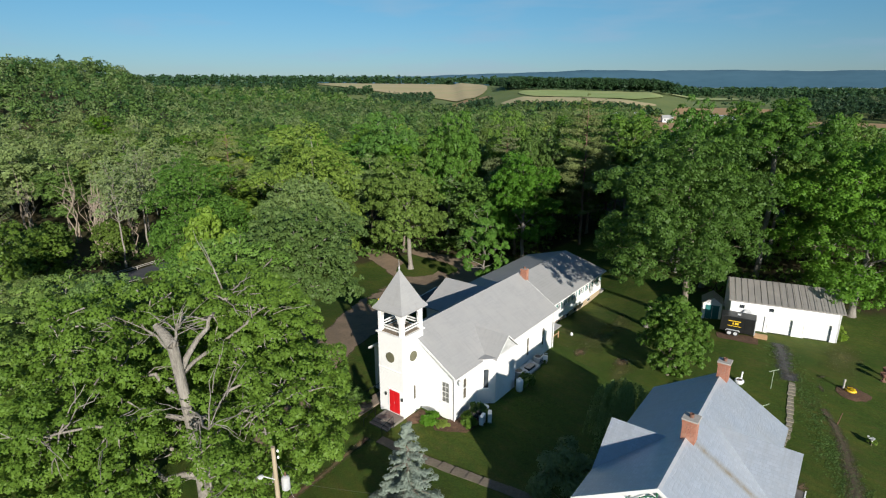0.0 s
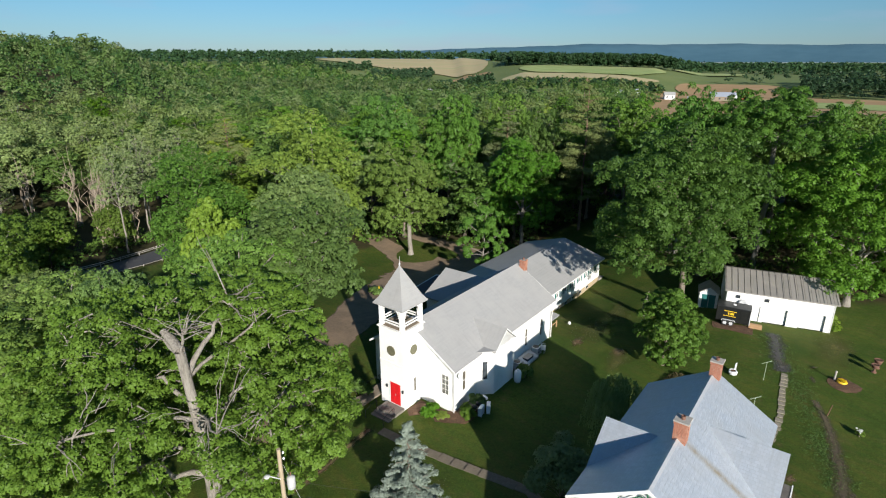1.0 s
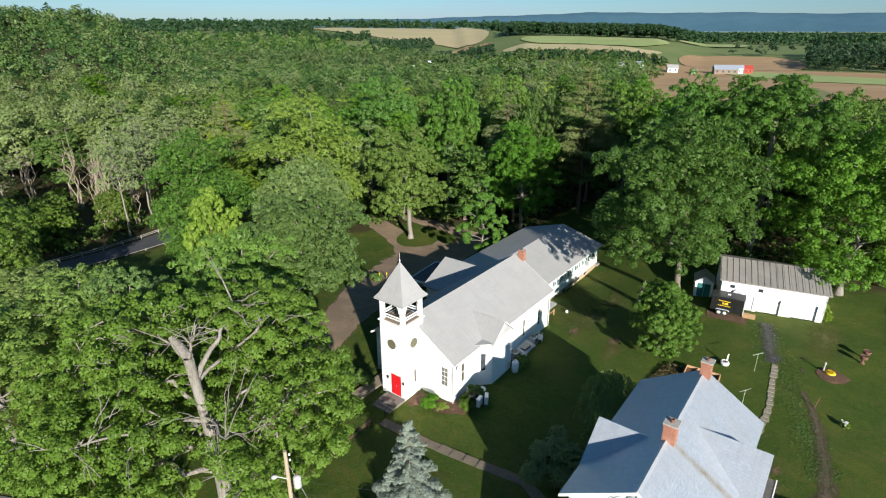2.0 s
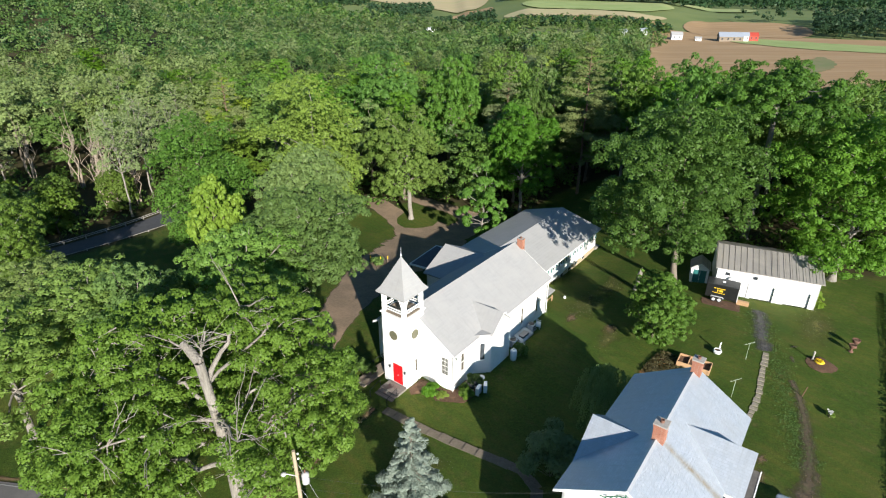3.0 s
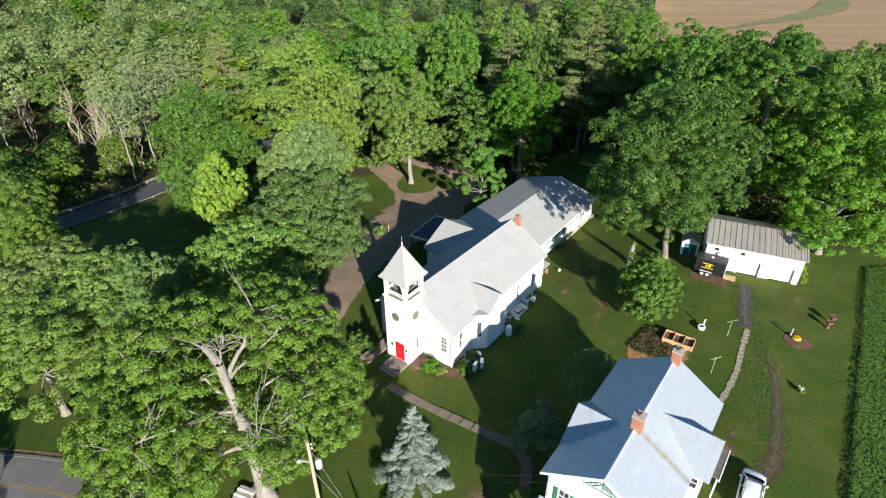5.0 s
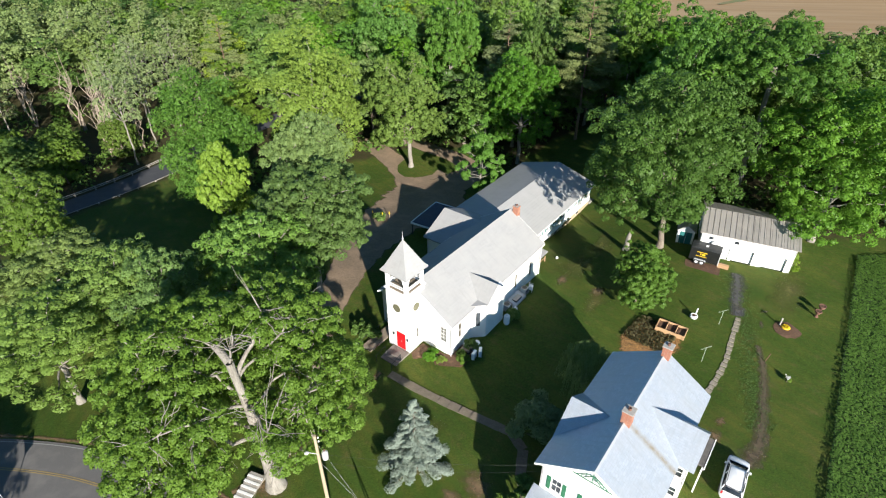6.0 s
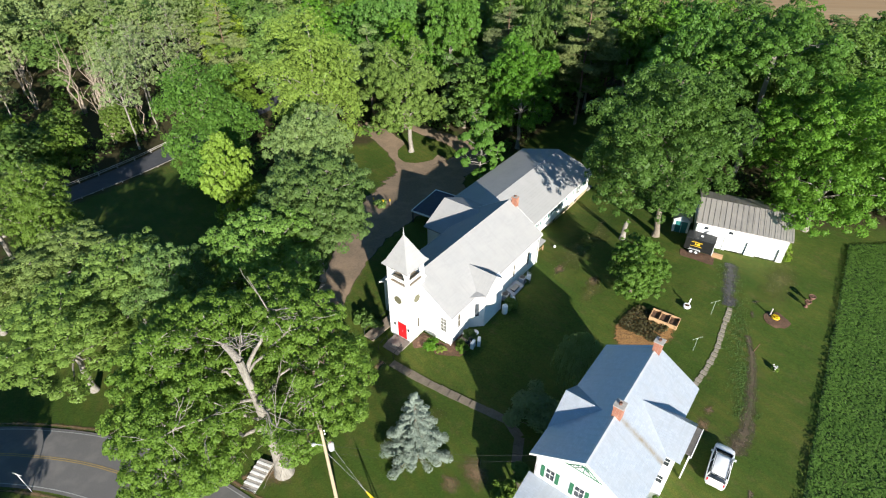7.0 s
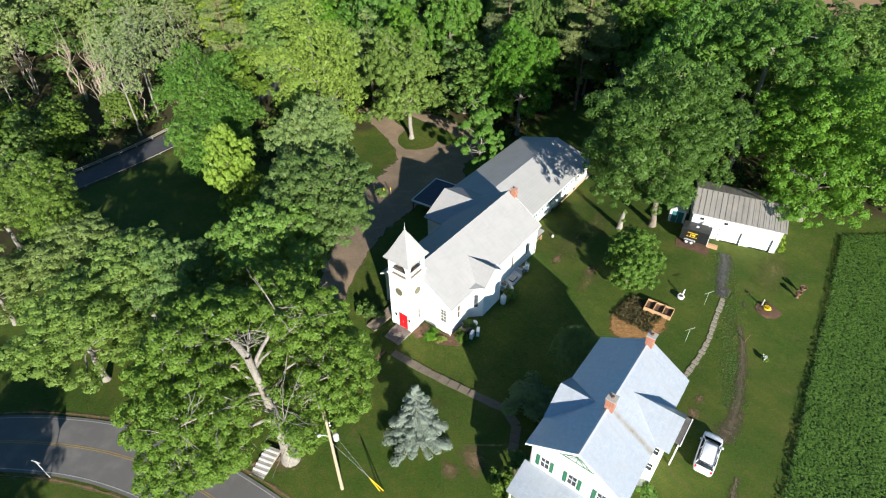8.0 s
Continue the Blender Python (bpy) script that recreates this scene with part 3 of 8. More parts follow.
def ribbon(name, pts, widths, material, lift, label, category, kind="structure", step=1.0, ragged=0.0, seed=1):
    """A strip of ground laid along a line of points, draped over the land."""
    rng = random.Random(seed)
    p = [Vector(q) for q in pts]
    line, wid = [], []
    for i in range(len(p) - 1):
        k = max(2, int((p[i + 1] - p[i]).length / step))
        a, d = p[max(i - 1, 0)], p[min(i + 2, len(p) - 1)]
        for j in range(k):
            s = j / k
            b, c = p[i], p[i + 1]
            q = 0.5 * (2 * b + (c - a) * s + (2 * a - 5 * b + 4 * c - d) * s * s + (3 * b - a - 3 * c + d) * s ** 3)
            line.append(q)
            wid.append(widths[i] * (1 - s) + widths[i + 1] * s)
    line.append(p[-1])
    wid.append(widths[-1])
    co, faces, m = [], [], 5
    for i, q in enumerate(line):
        d = (line[min(i + 1, len(line) - 1)] - line[max(i - 1, 0)]).normalized()
        nrm = Vector((-d.y, d.x))
        l, r = 1 + rng.uniform(-ragged, ragged), 1 + rng.uniform(-ragged, ragged)
        for k in range(m):
            f = (k / (m - 1) - 0.5) * wid[i] * (l if k < m / 2 else r)
            x, y = q.x + nrm.x * f, q.y + nrm.y * f
            co.append((x, y, hz(x, y) + lift))
        if i:
            o = (i - 1) * m
            faces += [(o + k, o + k + 1, o + k + 1 + m, o + k + m) for k in range(m - 1)]
    me = np_mesh(name, np.array(co), np.array(faces))
    edge = me.attributes.new("edge", "FLOAT", "POINT")
    edge.data.foreach_set("value", [0.0, 0.5, 1.0, 0.5, 0.0] * len(line))
    me.materials.append(material)
    return tagged(new(name, me), label, category, kind=kind)


def patch(name, outline, material, lift, label, category, kind="structure", step=1.5, ragged=0.3, seed=2, rise=0.0):
    """A patch of ground with an uneven edge, draped over the land; rise mounds its middle."""
    rng = random.Random(seed)
    pts = []
    k = len(outline)
    for i in range(k):
        a, b = Vector(outline[i]), Vector(outline[(i + 1) % k])
        c = max(1, int((b - a).length / step))
        for j in range(c):
            q = a.lerp(b, j / c)
            pts.append(Vector((q.x + rng.uniform(-ragged, ragged), q.y + rng.uniform(-ragged, ragged))))
    mid = sum(pts, Vector((0, 0))) / len(pts)
    rings, co, faces = 6, [], []
    n = len(pts)
    for ring in range(rings):
        f = 1 - ring / rings
        for q in pts:
            w = mid.lerp(q, f)
            co.append((w.x, w.y, hz(w.x, w.y) + lift + rise * (1 - f * f)))
    co.append((mid.x, mid.y, hz(mid.x, mid.y) + lift + rise))
    tri = []
    for ring in range(rings - 1):
        for i in range(n):
            j = (i + 1) % n
            a, b = ring * n, (ring + 1) * n
            tri += [(a + i, a + j, b + j), (a + i, b + j, b + i)]
    a = (rings - 1) * n
    tri += [(a + i, a + (i + 1) % n, len(co) - 1) for i in range(n)]
    me = np_mesh(name, np.array(co), np.array(tri))
    edge = me.attributes.new("edge", "FLOAT", "POINT")
    edge.data.foreach_set("value", [v for ring in range(rings) for v in [ring / rings] * n] + [1.0])
    me.materials.append(material)
    return tagged(new(name, me), label, category, kind=kind)


def spaced(a, b, near, far, first, grow):
    """Coordinates from a to b, evenly spaced between near and far and ever wider outside."""
    mid = list(np.arange(near, far + 0.01, first))
    s, x, hi = first, far, []
    while x < b:
        s *= grow
        x += s
        hi.append(min(x, b))
    s, x, lo = first, near, []
    while x > a:
        s *= grow
        x -= s
        lo.append(max(x, a))
    return np.array(lo[::-1] + mid + hi)


def inside(x, y, poly):
    hit = np.zeros(np.shape(x), bool)
    k = len(poly)
    for i in range(k):
        (x0, y0), (x1, y1) = poly[i], poly[(i + 1) % k]
        cross = ((y0 > y) != (y1 > y)) & (x < (x1 - x0) * (y - y0) / (y1 - y0 + 1e-9) + x0)
        hit ^= cross
    return hit


# the mown yard, open to the sky
YARD = [(-90, -60), (90, -60), (90, 66), (56, 68), (49, 70), (44, 72), (38, 76), (37, 90), (36, 112), (24, 114), (14, 101), (8, 108),
        (-4, 112), (-12, 108), (-26, 100), (-32, 90), (-44, 98), (-52, 99), (-62, 78), (-66, 70), (-60, 58), (-60, 38), (-90, 36)]

m, n, l, p = _mat("grass")
vec = _coord(n, l)
fine = _noise(n, l, 3.6, 9, 0.8, vec, 0.34, 0.66)
col = _mix(n, l, fine, (0.024, 0.052, 0.006), (0.080, 0.124, 0.016))
col = _mix(n, l, _noise(n, l, 0.16, 6, 0.65, vec, 0.42, 0.66), col, (0.108, 0.122, 0.022))
col = _mix(n, l, _noise(n, l, 0.75, 8, 0.75, vec, 0.50, 0.74), col, (0.044, 0.088, 0.012))
col = _mix(n, l, _noise(n, l, 0.42, 9, 0.78, vec, 0.53, 0.74), col, (0.130, 0.105, 0.040))
mow = n.new("ShaderNodeTexWave")
mow.inputs["Scale"].default_value, mow.inputs["Distortion"].default_value, mow.inputs["Detail"].default_value = 0.28, 2.5, 3.0
mp = n.new("ShaderNodeMapping")
mp.inputs["Rotation"].default_value = (0, 0, radians(-38))
l.new(vec, mp.inputs["Vector"])
l.new(mp.outputs["Vector"], mow.inputs["Vector"])
fade = n.new("ShaderNodeMath")
fade.operation = "MULTIPLY"
fade.inputs[1].default_value = 0.35
l.new(mow.outputs["Fac"], fade.inputs[0])
col = _mix(n, l, fade.outputs[0], col, (0.048, 0.108, 0.014))
litter = _mix(n, l, _noise(n, l, 1.2, 6, 0.7, vec), (0.035, 0.040, 0.012), (0.060, 0.045, 0.022))
meadow = _mix(n, l, _noise(n, l, 0.01, 6, 0.6, vec), (0.110, 0.155, 0.050), (0.155, 0.19, 0.066))
at = n.new("ShaderNodeAttribute")
at.attribute_name = "cover"
sp = n.new("ShaderNodeSeparateColor")
l.new(at.outputs["Color"], sp.inputs["Color"])
blades = _mix(n, l, _noise(n, l, 7.0, 9, 0.85, vec, 0.36, 0.64), (0.50, 0.52, 0.44), (1.26, 1.24, 1.20))
col = _mix(n, l, 1.0, col, blades, "MULTIPLY")
col = _mix(n, l, sp.outputs["Red"], litter, col)
col = _mix(n, l, sp.outputs["Green"], col, meadow)
l.new(col, p.inputs["Base Color"])
p.inputs["Roughness"].default_value, p.inputs["Specular IOR Level"].default_value = 0.9, 0.2
_bump(n, l, p, _noise(n, l, 9.0, 8, 0.8, vec, 0.2, 0.8), 0.7, 0.06)
GRASS = m

xs = spaced(-4800, 4800, -100, 100, 2.0, 1.09)
ys = spaced(-700, 4900, -60, 130, 2.0, 1.09)
me = grid_mesh("ground", xs, ys)
X, Y = np.meshgrid(xs, ys)
cover = np.zeros((X.size, 4), np.float32)
cover[:, 0] = inside(X.ravel(), Y.ravel(), YARD)
bearing = np.degrees(np.arctan2(X.ravel(), Y.ravel()))
cover[:, 1] = (np.hypot(X.ravel(), Y.ravel()) > np.where((bearing > 8) & (bearing < 70), 330, 620)) & (Y.ravel() > 0)
cover[:, 3] = 1
ca = me.attributes.new("cover", "FLOAT_COLOR", "POINT")
ca.data.foreach_set("color", cover.ravel())
me.materials.append(GRASS)
tagged(new("ground", me), "mown green lawn running into woods and hills", "ground", kind="structure")


def sector(name, a0, a1, r0, r1, material, lift, label, s0=None, s1=None, taper=True):
    """A field seen far off, between two bearings and two distances, draped over the land."""
    na, nr = 40, 30
    A, R = np.meshgrid(np.radians(np.linspace(a0, a1, na)), np.linspace(0, 1, nr))
    wob = 1 + 0.006 * np.sin(A * 37 + r0) + 0.003 * np.sin(A * 113 + r1)
    f = (A - np.radians(a0)) / np.radians(a1 - a0)
    lo, hi = r0 + ((s0 or r0) - r0) * f, r1 + ((s1 or r1) - r1) * f
    if taper:  # the far fields narrow towards their ends
        mid, half = (lo + hi) / 2, (hi - lo) / 2 * np.sqrt(1 - np.clip(np.abs(2 * f - 1), 0, 0.995) ** 5)
        lo, hi = mid - half, mid + half
    rr = (lo + (hi - lo) * R) * wob
    x, y = rr * np.sin(A), rr * np.cos(A)
    co = np.stack([x, y, height(x, y) + lift], -1).reshape(-1, 3)
    i = (np.arange(nr - 1)[:, None] * na + np.arange(na - 1)[None]).reshape(-1)
    me = np_mesh(name, co, np.stack([i, i + 1, i + 1 + na, i + na], -1))
    me.materials.append(material)
    return tagged(new(name, me), label, "field", kind="structure")


FIELDS = [  # bearing from, to, distance from, to
    (19.0, 58.0, 175, 450), (20.9, 58.0, 450, 640), (22.0, 32.0, 620, 760), (-12.2, -6.0, 1110, 1290), (-6.0, -1.0, 980, 1290), (-1.0, 4.6, 800, 1290), (5.5, 20.5, 640, 800), (7.5, 21.0, 760, 905),
    (-10.0, -4.6, 600, 720), (21.5, 27.5, 930, 1080), (8.0, 15.0, 470, 540)]
sector("field", 19.5, 58.0, 185, 640, SOIL, 0.5, "bare red-brown ploughed field beyond the woods", taper=False)
sector("field", 22.0, 32.0, 618, 755, SOIL, 0.7, "bare red-brown rise of the ploughed field before a wood")
sector("field", 26.0, 62.0, 530, 612, PASTURE, 0.9, "green strip of pasture across the ploughed field", 480, 500)
ribbon("grass_strip", [(119, 256), (129, 265), (154, 286), (178, 301), (209, 326), (235, 360), (252, 388)], [2, 4, 6, 10, 15, 15, 3], DULLGRASS, 0.75, "grassed waterway crossing the ploughed field", "field", step=3.0, ragged=0.18)
sector("field", -12.2, 4.4, 1215, 1290, STUBBLE, 1.4, "pale tan stubble field on a rising slope", 800, 1290)
sector("field", 0.5, 4.8, 800, 840, SOIL, 1.9, "bare red-brown corner of the far field", 790, 880)
sector("field", 5.5, 20.5, 640, 690, SOIL, 0.8, "bare brown field before a wood", 655, 700)
sector("field", 5.8, 20.5, 690, 765, STUBBLE, 0.8, "pale yellow-green field before a wood", 700, 740)
sector("field", 7.5, 21.0, 760, 905, PASTURE, 1.0, "pale green field before a wood")
sector("field", -10.0, -4.6, 600, 720, PASTURE, 1.4, "small pale green pasture among trees")
sector("field", 21.5, 27.5, 930, 1080, PASTURE, 1.4, "pale strip of pasture between far woods")
sector("field", 8.0, 15.0, 470, 540, PASTURE, 0.9, "light green meadow beyond the wood")

# the long ridge that closes the view, its blue painted in for distance haze
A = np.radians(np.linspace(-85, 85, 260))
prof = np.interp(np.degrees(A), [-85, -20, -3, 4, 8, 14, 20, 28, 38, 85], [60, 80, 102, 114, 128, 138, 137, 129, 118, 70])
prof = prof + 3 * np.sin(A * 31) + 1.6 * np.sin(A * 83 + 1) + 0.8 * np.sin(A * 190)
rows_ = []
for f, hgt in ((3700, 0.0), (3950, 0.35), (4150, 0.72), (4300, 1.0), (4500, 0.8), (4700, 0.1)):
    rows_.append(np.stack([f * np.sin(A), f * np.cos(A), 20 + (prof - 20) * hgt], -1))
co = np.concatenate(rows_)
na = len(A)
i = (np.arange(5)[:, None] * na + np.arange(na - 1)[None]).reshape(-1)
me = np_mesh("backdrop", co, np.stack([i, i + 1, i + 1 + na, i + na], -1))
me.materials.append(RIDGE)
tagged(new("backdrop", me), "long wooded mountain ridge on the horizon, painted haze blue", "ridge", kind="structure")

# ---- roads, drives, paths ----
ribbon("road", [(-90, 25.5), (-60, 28.6), (-45, 30.0), (-38.5, 29.9), (-32, 28.9), (-25, 26.6), (-18, 23.0), (-10, 18.0), (0, 11.5), (14, 3), (40, -12), (80, -36)],
       [6.2] * 12, ASPHALT, 0.05, "grey two-lane asphalt road with worn lines", "road")
for off, mat_, nm in ((0.09, LINEYELLOW, "yellow centre line worn into the asphalt"), (-0.09, LINEYELLOW, "yellow centre line worn into the asphalt"), (2.8, LINEPAINT, "white edge line along the asphalt"), (-2.8, LINEPAINT, "white edge line along the asphalt")):
    base_line = [(-90, 25.5), (-60, 28.6), (-45, 30.0), (-38.5, 29.9), (-32, 28.9), (-25, 26.6), (-18, 23.0), (-10, 18.0), (0, 11.5), (14, 3), (40, -12), (80, -36)]
    pts = []
    for i, q in enumerate(base_line):
        d = (Vector(base_line[min(i + 1, 11)]) - Vector(base_line[max(i - 1, 0)])).normalized()
        pts.append((q[0] - d.y * off, q[1] + d.x * off))
    ribbon("road_line", pts, [0.09] * 12, mat_, 0.062, nm, "road line", ragged=0.15)
ribbon("side_road", [(-84, 50), (-77, 60), (-70, 72.5), (-65.4, 81.5), (-60.5, 91.2), (-55.5, 101), (-50, 112), (-40, 128), (-20, 148)], [6.0] * 9, SHADETAR, 0.06,
       "grey side road crossing a low bridge, shade painted into its asphalt", "road")
ribbon("driveway", [(-15, 40), (-14.5, 50), (-13.2, 60), (-11.5, 68), (-8, 78), (-3.5, 86), (-3, 94), (-9, 103), (-17, 116)], [3.5, 4.5, 5.5, 8, 13, 17, 14, 6, 5], OLDTAR, 0.035,
       "worn brown gravel drive and parking area beside the church", "driveway", ragged=0.08)
ribbon("driveway", [(1, 93), (6, 100), (3, 106), (-4, 112), (-14, 122)], [9, 7, 5, 4.5, 4], OLDTAR, 0.045, "gravel turning loop under the trees", "driveway", ragged=0.1)
patch("lawn_island", [(-8.5, 98), (-5.5, 96.5), (-2.0, 98.0), (-0.5, 102), (-3, 106), (-7, 106.5), (-9, 102.5)], GRASS, 0.06, "small grass island round a tree in the drive", "lawn")
isle = bpy.data.objects["lawn_island"].data
ca = isle.attributes.new("cover", "FLOAT_COLOR", "POINT")
ca.data.foreach_set("color", [1.0, 0.0, 0.0, 1.0] * len(isle.vertices))
ribbon("dirt_path", [(-6.6, 42.2), (-8.4, 39.3), (-9.6, 36.8), (-11.6, 33.8), (-14.4, 30.6), (-18, 27.6)], [1.5, 1.3, 1.2, 1.2, 1.3, 1.5], CLAY, 0.035, "bare clay footpath worn through the lawn", "path", ragged=0.2)

# ---- the church ----
CH = pose(1.2, 44.3, 0, 0, 0, 52.84)
ANG = 52.84
church = thing("church", CH, "white clapboard country church with a square bell tower and grey roof", "church")


def add_wall(parent, name, x, y, ang, length, z0, z1, holes=(), peak=None, mat=None, label="", thick=0.2):
    w = part(name, wall(length, z0, z1, holes, thick, peak), mat or WHITE, parent, label, face_pose(x, y, ang))
    return w


# nave: x from 0.2 to 20.1 along the ridge, y from 0.35 to 10.35
TALL = [(1.55, 1.0, 0.62, 2.15), (10.0, 0.55, 0.62, 2.2), (13.7, 0.45, 0.62, 2.2), (17.3, 0.3, 0.62, 2.2)]
w = add_wall(church, "nave_wall", 0.2, 0.35, 0, 19.9, -3.0, 4.05, [(h[0] - 0.2, h[1], h[2], h[3]) for h in TALL])
for h in TALL:
    window(w, h[0] - 0.2, h[1], h[2], h[3], 2, 1, STAINED)
w = add_wall(church, "front_gable_wall", 0.2, 10.35, -90, 10.0, -1.6, 4.05, [(8.55, 1.0, 0.85, 2.1), (0.8, 1.0, 0.85, 2.1)], (5.0, 7.26))
window(w, 8.55, 1.0, 0.85, 2.1, 4, 2, GREYGLASS)
window(w, 0.8, 1.0, 0.85, 2.1, 4, 2, GREYGLASS)
add_wall(church, "north_wall", 20.1, 10.35, 180, 19.9, -3.6, 4.05)
add_wall(church, "rear_gable_wall", 20.1, 0.35, 90, 10.0, -3.4, 4.05, (), (5.0, 7.26))
part("nave_roof", gable_roof(-0.2, 20.35, -0.05, 10.75, 4.05, 7.48, 0.16), CHURCH_ROOF, church, "light grey asphalt shingle roof")
for y in (-0.075, 10.755):
    part("gutter", box(-0.15, 20.3, y - (0.06 if y < 0 else 0.0), y + (0.0 if y < 0 else 0.06), 3.86, 4.0, 0.01), TRIM, church)
for s in (0, 1):
    for x in (-0.235, 20.355):
        y0, y1 = (-0.05, 5.35) if s == 0 else (10.75, 5.35)
        part("rake_board", slab([(y0, 4.06), (y1, 7.49), (y1, 7.26), (y0, 3.83)], x, x + 0.03), TRIM, church)
bm = slab([(5.15, 7.38), (5.35, 7.52), (5.55, 7.38), (5.35, 7.44)], -0.2, 20.35)
part("ridge_cap", bm, CHURCH_ROOF, church)
part("downpipe", rod((0.12, 0.28, -0.6), (0.12, 0.28, 3.9), 0.05), TRIM, church)
part("downpipe", rod((20.2, 0.28, -1.9), (20.2, 0.28, 3.9), 0.05), TRIM, church)
dish = thing("satellite_dish", CH @ pose(0.55, -0.02, 3.2, 55, 0, 15), "small round white satellite dish on the church wall", "dish")
part("reflector", lathe([(0.02, 0.0), (0.2, 0.03), (0.33, 0.1), (0.33, 0.12), (0.2, 0.05), (0.02, 0.02)], 16), TRIM, dish, smooth=True)
part("feed_arm", rod((0, -0.3, 0.08), (0, 0, 0.35), 0.015), GREYMETAL, dish)
part("bracket", rod((0, 0, 0), (0, 0.3, -0.22), 0.025), GREYMETAL, dish)

# the canted bay with its own small gable
bay_plan = [(3.9, 0.4), (5.2, -0.95), (9.0, -0.95), (10.0, 0.4)]
bay = part("bay", prism(bay_plan, -2.2, 4.2), WHITE, church, "projecting canted bay with a tall window")
bm = bmesh.new()
bm.faces.new([bm.verts.new(q) for q in ((5.2, -0.952, 4.15), (9.0, -0.952, 4.15), (7.1, -0.952, 5.75))])
bmesh.ops.solidify(bm, geom=bm.faces[:], thickness=-0.12)
part("bay_gable", bm, WHITE, bay)
part("bay_roof", gable_roof(-1.15, 4.2, 5.0, 9.2, 4.15, 5.92, 0.12, "y"), CHURCH_ROOF, bay)
for x0, x1, z0, z1 in ((5.0, 7.1, 4.16, 5.93), (9.2, 7.1, 4.16, 5.93)):
    part("rake_board", slab([(x0, z0), (x1, z1), (x1, z1 - 0.12), (x0, z0 - 0.12)], -1.18, -1.15, "y"), TRIM, bay)
part("bay_skirt_roof", prism([(3.7, 0.3), (5.1, -1.1), (5.4, -1.1), (5.4, 0.6), (3.7, 0.6)], 4.2, 4.27), CHURCH_ROOF, bay)
bayw = part("window", box(0, 0.6, -0.03, 0.03, 0, 2.1, 0.01), TRIM, bay, "tall dark window in a white frame", pose(4.33, -0.05, 1.05) @ pose(0, 0, 0, 0, 0, -46.1))
part("pane", box(0.06, 0.54, -0.045, -0.02, 0.07, 2.03), GLASS, bayw)
part("window_sill", box(-0.08, 0.68, -0.12, 0.0, -0.1, -0.03, 0.01), TRIM, bayw)
bayw = part("window", lathe([(0.30, -0.03), (0.38, -0.03), (0.38, 0.03), (0.30, 0.03)], 20), TRIM, bay, "small round window", pose(6.2, -0.96, 3.0, 90))
part("pane", lathe([(0.305, -0.012), (0.305, 0.012)], 20), GLASS, bayw)

# bell tower
TX, TY, TH = -0.85, 5.8, 1.48
tower = part("tower", prism([(TX - TH, TY - TH), (TX + TH, TY - TH), (TX + TH, TY + TH), (TX - TH, TY + TH)], -1.4, 7.55), WHITE, church, "square white tower with an open belfry")
part("tower_band", prism([(TX - TH - 0.04, TY - TH - 0.04), (TX + TH + 0.04, TY - TH - 0.04), (TX + TH + 0.04, TY + TH + 0.04), (TX - TH - 0.04, TY + TH + 0.04)], 4.0, 4.07), TRIM, tower)
part("tower_cornice", prism([(TX - 1.62, TY - 1.62), (TX + 1.62, TY - 1.62), (TX + 1.62, TY + 1.62), (TX - 1.62, TY + 1.62)], 7.52, 7.64), TRIM, tower)
part("belfry_floor", prism([(TX - 1.4, TY - 1.4), (TX + 1.4, TY - 1.4), (TX + 1.4, TY + 1.4), (TX - 1.4, TY + 1.4)], 7.64, 7.70), OLDWOOD, tower)
for sx in (-1, 1):
    for sy in (-1, 1):
        part("belfry_post", box(TX + sx * 1.26 - 0.2, TX + sx * 1.26 + 0.2, TY + sy * 1.26 - 0.2, TY + sy * 1.26 + 0.2, 7.64, 9.75, 0.02), WHITE, tower)


def arch_head(half, z0, rad, top, thick):
    """The arched top of a belfry opening."""
    k = 14
    bm = bmesh.new()
    pts = [(rad * math.cos(math.pi * i / k), z0 + rad * math.sin(math.pi * i / k)) for i in range(k + 1)]
    fr, bk = [], []
    for lst, y in ((fr, -thick / 2), (bk, thick / 2)):
        lst.append([bm.verts.new((x, y, z)) for x, z in pts])
        lst.append([bm.verts.new((half * (1 - 2 * i / k), y, top)) for i in range(k + 1)])
    for i in range(k):
        bm.faces.new((fr[0][i], fr[0][i + 1], fr[1][i + 1], fr[1][i]))
        bm.faces.new((bk[0][i], bk[0][i + 1], bk[1][i + 1], bk[1][i]))
        bm.faces.new((fr[0][i], fr[0][i + 1], bk[0][i + 1], bk[0][i]))
    return bm


for k in range(4):
    mface = pose(TX, TY, 0) @ pose(0, 0, 0, 0, 0, 90 * k) @ pose(0, -1.38, 0)
    part("belfry_arch", arch_head(1.08, 8.85, 0.98, 9.95, 0.14), TRIM, tower, "", mface)
    for z in (8.02, 8.28):
        part("belfry_rail", box(-1.06, 1.06, -0.04, 0.04, z, z + 0.13, 0.01), TRIM, tower, "", mface)
part("belfry_ceiling", prism([(TX - 1.45, TY - 1.45), (TX + 1.45, TY - 1.45), (TX + 1.45, TY + 1.45), (TX - 1.45, TY + 1.45)], 9.75, 9.95), TRIM, tower)
bell = part("bell", lathe([(0.42, 8.1), (0.36, 8.2), (0.27, 8.45), (0.22, 8.7), (0.1, 8.78)], 16, at=(TX, TY, 0)), DARKMETAL, tower, "dark iron bell", smooth=True)
part("bell_frame", box(TX - 0.7, TX + 0.7, TY - 0.06, TY + 0.06, 8.75, 8.87), OLDWOOD, tower)
bm = bmesh.new()
e, zt = 1.82, 13.45
